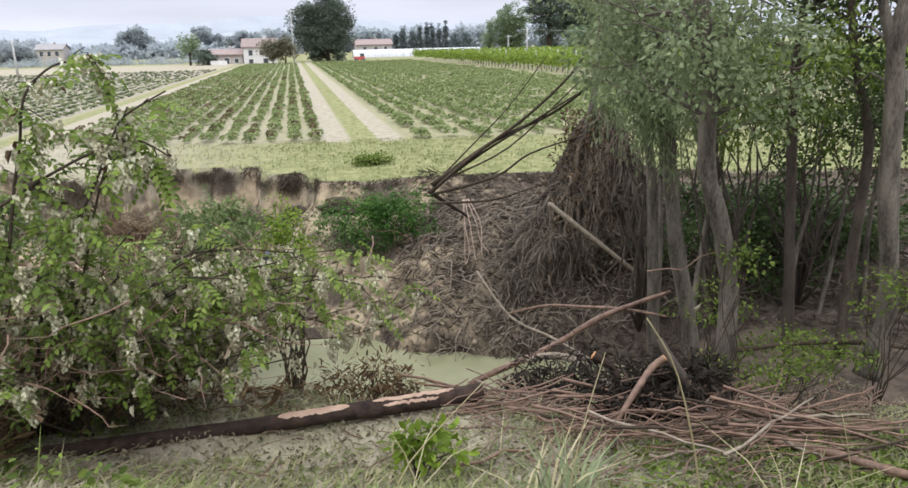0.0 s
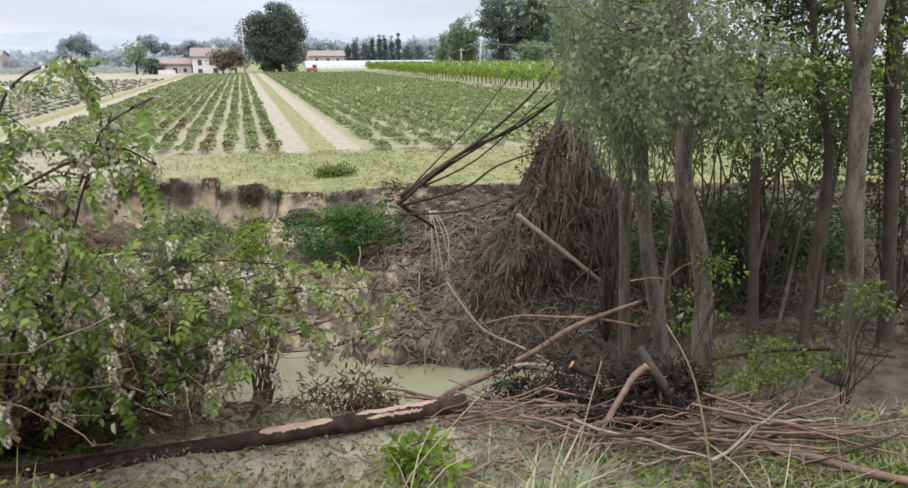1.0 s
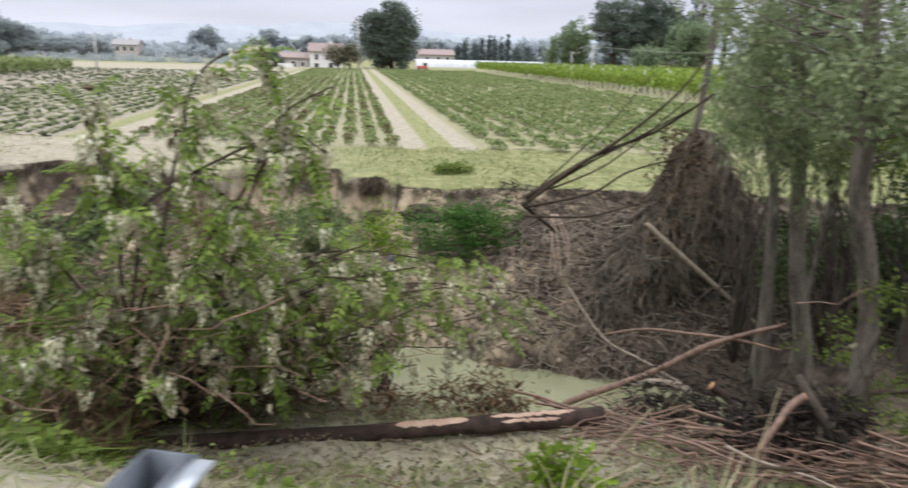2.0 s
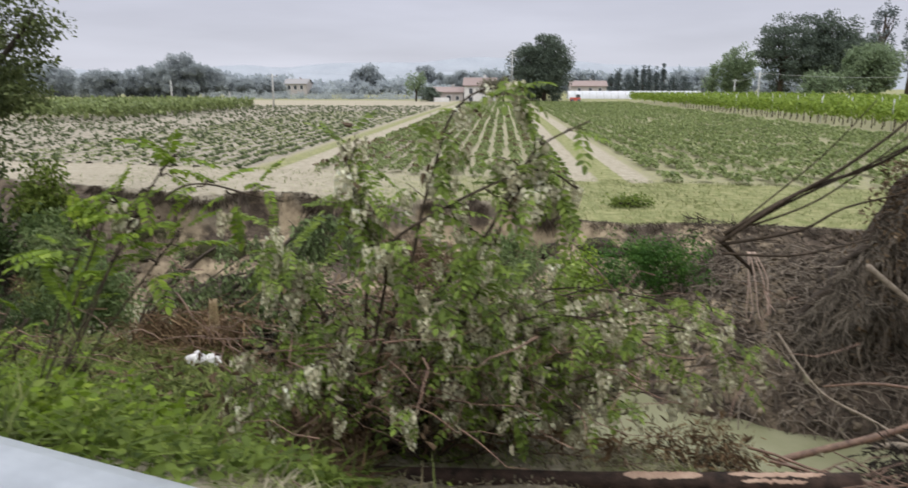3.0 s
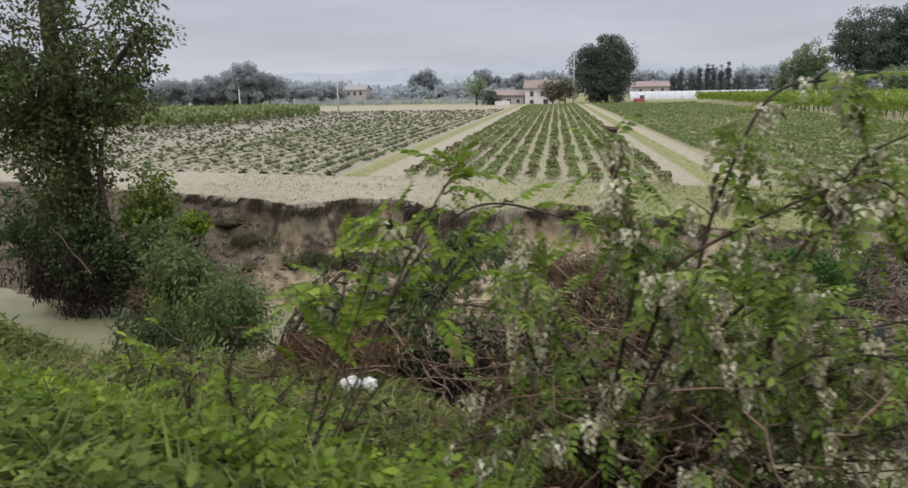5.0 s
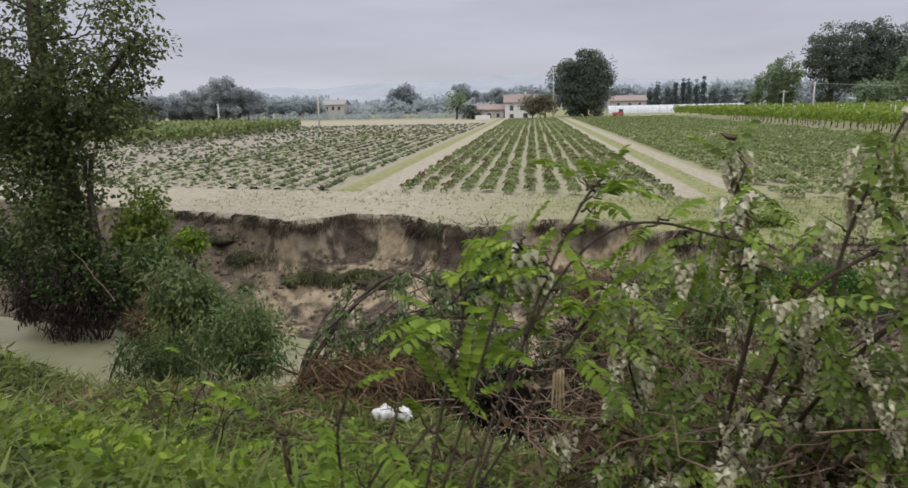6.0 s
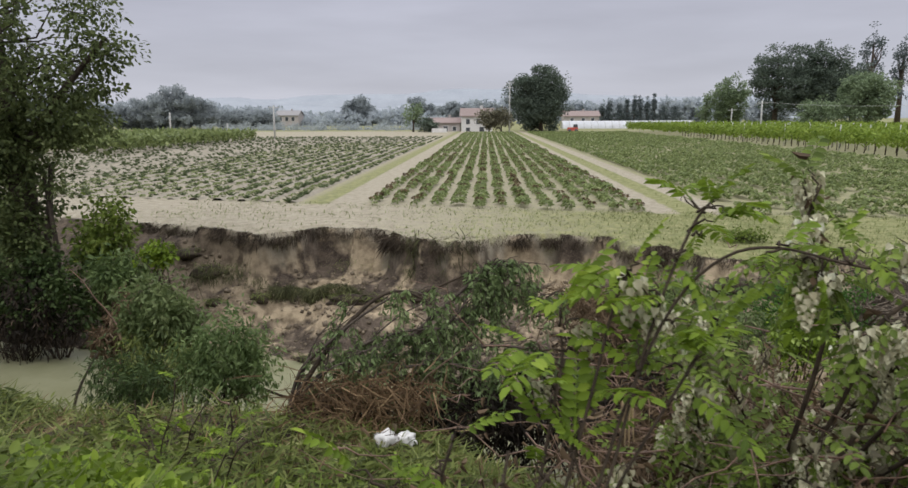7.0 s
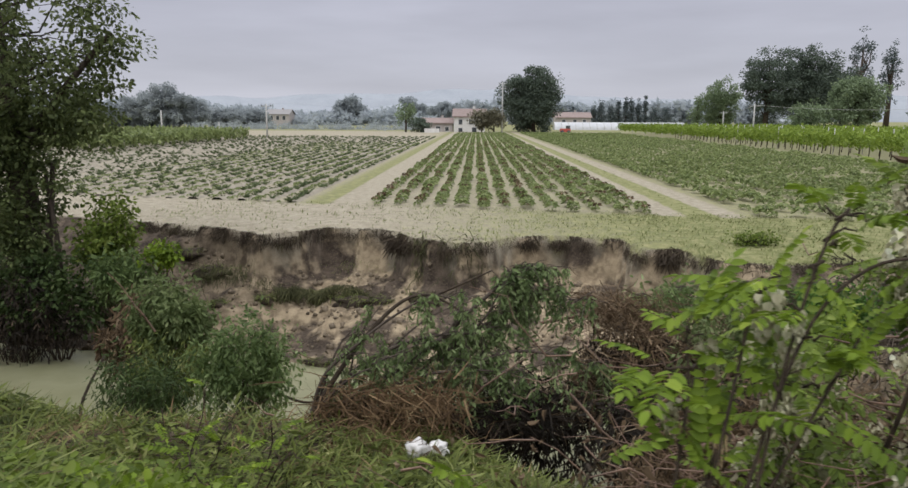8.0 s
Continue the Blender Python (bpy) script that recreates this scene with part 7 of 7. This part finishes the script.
for k, (x, h, w) in enumerate(((36.5, 6.5, 1.6), (39.0, 8.0, 1.7), (42.5, 7.0, 2.5), (45.0, 8.4, 1.4), (47.5, 9.6, 1.3), (49.5, 10.4, 1.4), (52.0, 9.0, 1.3), (54.5, 10.0, 1.2), (58, 6.0, 3.2), (62, 6.0, 3.5))):
    far_tree("cypress", "slender blue-green cypress in a distant row", (x, 260, 0.5), h + 0.8, (w, w), FAR_BLUE, 210 + k, 45, 26, 0.55, 0.0, "cone")
far_tree("poplar", "pale green poplar behind the vineyard", (57.5, 190, 0.5), 13.0, (4.6, 4.4), FAR_PALE, 230, 110, 80, 0.55, 0.02, "lobed")
far_tree("poplar", "thin pale tree behind the vineyard", (51.5, 190, 0.5), 9.0, (2.2, 2.2), FAR_PALE, 231, 40, 34, 0.5, 0.05)
far_tree("cedar", "large dark cedar with layered boughs", (61.0, 170, 1.0), 18.5, (6.5, 6.0), FAR_LEAF, 232, 180, 100, 0.45, 0.06, "layers")
far_tree("park_tree", "large dark spreading tree behind the vineyard", (71.0, 172, 1.0), 18.0, (8.0, 6.5), FAR_LEAF, 233, 230, 120, 0.5, 0.02, "lobed")
far_tree("park_tree", "dark tree in a group behind the vineyard", (84.0, 182, 1.0), 15.5, (7.0, 5.5), FAR_LEAF, 234, 160, 110, 0.5, 0.0, "lobed")
far_tree("park_tree", "tall bare-topped dark poplar tree", (97.0, 200, 1.5), 26.0, (3.0, 3.0), FAR_BLUE, 235, 70, 26, 0.6, 0.2)
far_tree("park_tree", "tall thin dark poplar tree", (106.0, 202, 1.5), 22.5, (2.6, 2.6), FAR_BLUE, 236, 60, 24, 0.6, 0.2)
far_tree("park_tree", "light green spreading tree by the vineyard", (67.0, 142, 0.5), 11.5, (6.0, 4.5), FAR_PALE, 237, 130, 90, 0.5, 0.0, "lobed")
far_tree("park_tree", "low light green tree by the vineyard", (58.5, 142, 0.5), 6.0, (4.5, 3.0), FAR_PALE, 238, 70, 40, 0.5, 0.0)
far_tree("park_tree", "dark tree at the vineyard's end", (82.0, 140, 0.5), 11.0, (5.5, 4.5), FAR_LEAF, 239, 100, 44, 0.6, 0.02)
# woods whose pale leaf and bark colours carry the haze
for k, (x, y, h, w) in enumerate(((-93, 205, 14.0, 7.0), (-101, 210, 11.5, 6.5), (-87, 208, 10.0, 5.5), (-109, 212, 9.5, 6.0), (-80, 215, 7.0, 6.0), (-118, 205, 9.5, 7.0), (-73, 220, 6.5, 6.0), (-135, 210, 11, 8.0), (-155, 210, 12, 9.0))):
    far_tree("wood_tree", "tree in the far wood, coloured grey with haze", (x, y, -1.0), h, (w, w * 0.7), HAZED_LEAF, 240 + k, 130, 110, 0.6, 0.0, "lobed")
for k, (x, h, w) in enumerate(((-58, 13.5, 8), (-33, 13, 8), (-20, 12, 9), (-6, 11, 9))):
    far_tree("wood_tree", "tree in the far tree line, haze in its colour", (x, 300 + 12 * (k % 3), -1.0), h, (w, w * 0.6), HAZED_LEAF, 260 + k, 90, 80, 0.9, 0.0, "lobed")


def far_wood(name, label, x0, x1, y, low, high, step_x, material, seed, leaf=1.0, per=60):
    """A belt of trees so far off that its crowns run together."""
    r = np.random.default_rng(seed)
    C = []
    for x in np.arange(x0, x1, step_x):
        top = low + (high - low) * float(np.clip(0.5 + 1.1 * fractal(np.array([x / 26.0]), np.array([seed * 1.7]), 141, 4)[0], 0, 1))
        w = step_x * r.uniform(0.7, 1.3)
        for _ in range(7):
            C.append((x + r.normal() * w, y + r.normal() * 6, top * r.uniform(0.1, 1.0) ** 0.8 - 1.0))
    C = np.array(C)
    P, rot = leaves_round(r, C, per, step_x * 0.4, 0.2)
    tagged(new(name, scatter(name, RHOMB, P, rot, leaf * r.uniform(0.6, 1.3, len(P)), material)), label, "wood", kind="stuff")


far_wood("far_wood", "belt of trees along the horizon in haze-pale colour", -260, 150, 380, 5, 12, 3.0, HAZED_WOOD, 150, 2.4, 40)
far_wood("far_wood", "low hedge and tree belt beyond the field in haze-pale colour", -200, -25, 300, 2, 7, 3.0, HAZED_WOOD, 152, 1.9, 40)
far_wood("hedge_line", "low hedge at the end of the field, coloured with haze", -75, -19, 190, 1.2, 2.4, 1.6, HAZED_LEAF, 153, 0.5, 40)


def house(name, label, x0, x1, y0, y1, eave, ridge, wall_mat, openings, roof_mat=None):
    ob = thing(name, label, "house", at=((x0 + x1) / 2, (y0 + y1) / 2, -0.8))
    z0 = -1.2
    g = Geo()
    ym = (y0 + y1) / 2
    for a, b in (((x0, y0), (x1, y0)), ((x1, y0), (x1, y1)), ((x1, y1), (x0, y1)), ((x0, y1), (x0, y0))):
        g.poly([(a[0], a[1], z0), (b[0], b[1], z0), (b[0], b[1], eave), (a[0], a[1], eave)])
    g.poly([(x0, y0, eave), (x0, y1, eave), (x0, ym, ridge)])
    g.poly([(x1, y1, eave), (x1, y0, eave), (x1, ym, ridge)])
    part("wall", g.mesh("wall", wall_mat, False), wall_mat, ob)
    rf = Geo()
    o = 0.4
    dz = (ridge - eave) / (ym - y0) * o
    for s0, s1 in ((y0 - o, ym), (y1 + o, ym)):
        lo, hi = (x0 - o, s0, eave - dz + 0.05), (x1 + o, s0, eave - dz + 0.05)
        rf.poly([lo, hi, (x1 + o, s1, ridge + 0.05), (x0 - o, s1, ridge + 0.05)])
        rf.poly([(p[0], p[1], p[2] + 0.18) for p in (lo, hi, (x1 + o, s1, ridge + 0.05), (x0 - o, s1, ridge + 0.05))])
        rf.poly([lo, hi, (hi[0], hi[1], hi[2] + 0.18), (lo[0], lo[1], lo[2] + 0.18)])
    part("roof", rf.mesh("roof", roof_mat or ROOF_TILE, False), ROOF_TILE, ob)
    for x, z, w, h in openings:
        win = part("window", Geo().box((x, y0 - 0.03, z), (w + 0.24, 0.08, h + 0.24)).mesh("window", PLASTER_WHITE, False), PLASTER_WHITE, ob)
        part("pane", Geo().box((x, y0 - 0.07, z), (w, 0.06, h)).mesh("pane", DARK_PANE, False), DARK_PANE, win)
    part("chimney", Geo().box(((x0 + x1) / 2 + 1, ym, ridge + 0.3), (0.6, 0.6, 1.0)).mesh("chimney", wall_mat, False), wall_mat, ob)
    return settle(ob)


# roof colour greyed to paint the haze over the farthest house
HAZED_TILE = plain("hazed_roof_tile", (0.27, 0.26, 0.26), (0.34, 0.32, 0.31), 2.0, 0.9, 0.3, 0.02)
house("farmhouse", "pale plastered farmhouse with a low tiled roof", -10.2, -3.2, 165, 173, 3.4, 5.0, PLASTER_WHITE, ((-8.7, 2.2, 0.8, 1.1), (-6.4, 2.2, 0.8, 1.1), (-8.7, 0.2, 0.9, 1.3), (-5.6, 0.0, 1.0, 2.0)))
house("farm_wing", "long low pinkish farm building with a red tiled roof", -17.5, -10.5, 166, 172, 1.9, 2.9, PLASTER, ((-16.0, 0.6, 0.8, 0.9), (-13.8, 0.4, 1.0, 1.6), (-11.8, 0.6, 0.8, 0.9)))
house("far_farm", "distant farm building with a red tiled roof", 20.0, 31.0, 232, 240, 3.4, 4.9, PLASTER, ((22.5, 2.2, 1.0, 1.2), (26.0, 2.2, 1.0, 1.2), (29.0, 2.2, 1.0, 1.2)))
house("mist_house", "pale house among the far trees, roof greyed as haze", -88, -79, 285, 294, 4.2, 6.0, PLASTER, ((-86, 2.8, 1.2, 1.6), (-83.5, 2.8, 1.2, 1.6), (-81, 2.8, 1.2, 1.6)), HAZED_TILE)


def greenhouse(x0, x1, y):
    ob = thing("greenhouse", "long low white plastic greenhouse tunnel", "greenhouse", "greenhouses", at=((x0 + x1) / 2, y, -0.2))
    g = Geo()
    n = 9
    for x in (x0, x1):
        for k in range(n):
            a = math.pi * k / (n - 1)
            g.v.append(Vector((x, y - 3.2 * math.cos(a), -0.4 + 2.5 * math.sin(a))))
    for k in range(n - 1):
        g.f.append((k, k + 1, k + 1 + n, k + n))
    g.f += [tuple(range(n)), tuple(range(n, 2 * n))]
    part("cover", g, SHEET_WHITE, ob)
    for x in np.linspace(x0, x1, 10):
        h = Geo().tube([(x, y - 3.24 * math.cos(math.pi * k / 8), -0.4 + 2.54 * math.sin(math.pi * k / 8)) for k in range(9)], 0.04, 5)
        part("hoop", h, CONCRETE, ob)
    settle(ob)


greenhouse(16.5, 34.0, 205)
greenhouse(34.6, 53.0, 207)


def pole(name, label, x, y, z0, height, arms=1, lean=0.0):
    ob = thing(name, label, "pole", at=(x, y, z0))
    part("shaft", Geo().tube([(x, y, z0 - 0.3), (x + lean * height, y, z0 + height)], [0.16, 0.1], 8), CONCRETE, ob)
    for k in range(arms):
        z = z0 + height - 0.35 - 0.9 * k
        arm = part("crossarm", Geo().box((x + lean * height, y, z), (1.6, 0.1, 0.1)), CONCRETE, ob)
        for dx in (-0.7, 0, 0.7):
            part("insulator", Geo().tube([(x + dx, y, z + 0.05), (x + dx, y, z + 0.25)], 0.06, 6), DARK_PANE, arm)
    settle(ob)


pole("utility_pole", "tall concrete utility pole by the farmhouse", 0.37, 157.2, -0.2, 10.8, 2)
pole("utility_pole", "concrete pole behind the vineyard", 36.4, 112, 0.0, 5.4, 1)
pole("utility_pole", "concrete pole at the far end of the vineyard", 44.7, 150, 0.0, 4.7, 1)
pole("utility_pole", "pale pole beyond the low vine rows", -53.5, 112, 0.0, 4.0, 0)
pole("utility_pole", "pale pole in the mist beyond the field", -51.1, 130, 0.0, 2.2, 0)
pole("utility_pole", "lattice pole in the mist beyond the field", -36.6, 110, 0.0, 5.0, 1)


def cable(a, b, sag, name="power_cable"):
    pts = []
    for i in range(13):
        s = i / 12
        p = Vector(a).lerp(Vector(b), s)
        p.z -= sag * 4 * s * (1 - s)
        pts.append(p)
    tagged(new(name, Geo().tube(pts, 0.025, 4).mesh(name, CONCRETE)), "thin grey sagging overhead cable", "cable")


cable((36.4, 112, 5.2), (62.0, 104, 5.0), 0.6)
cable((36.4, 112, 5.2), (44.7, 150, 4.6), 0.5)

# farm clutter in the distance
tagged(new("shed_panel", Geo().box((-14.6, 156, -0.1), (3.2, 0.12, 1.9)).mesh("shed_panel", PLASTER_WHITE, False)), "white sheet panels by the farm building", "panel")


def trailer():
    ob = thing("farm_trailer", "small red farm machine under the big tree", "machine", at=(14.2, 160, -0.2))
    part("body", Geo().box((14.2, 160, 0.55), (2.2, 1.4, 0.7)).mesh("body", RED_PAINT, False), RED_PAINT, ob)
    part("cab", Geo().box((14.8, 160, 1.2), (0.8, 1.2, 0.7)).mesh("cab", DARK_PANE, False), DARK_PANE, ob)
    for dx in (-0.7, 0.7):
        part("wheel", Geo().tube([(14.2 + dx, 159.2, 0.2), (14.2 + dx, 159.45, 0.2)], 0.4, 12), DARK_PANE, ob)
    settle(ob)


trailer()
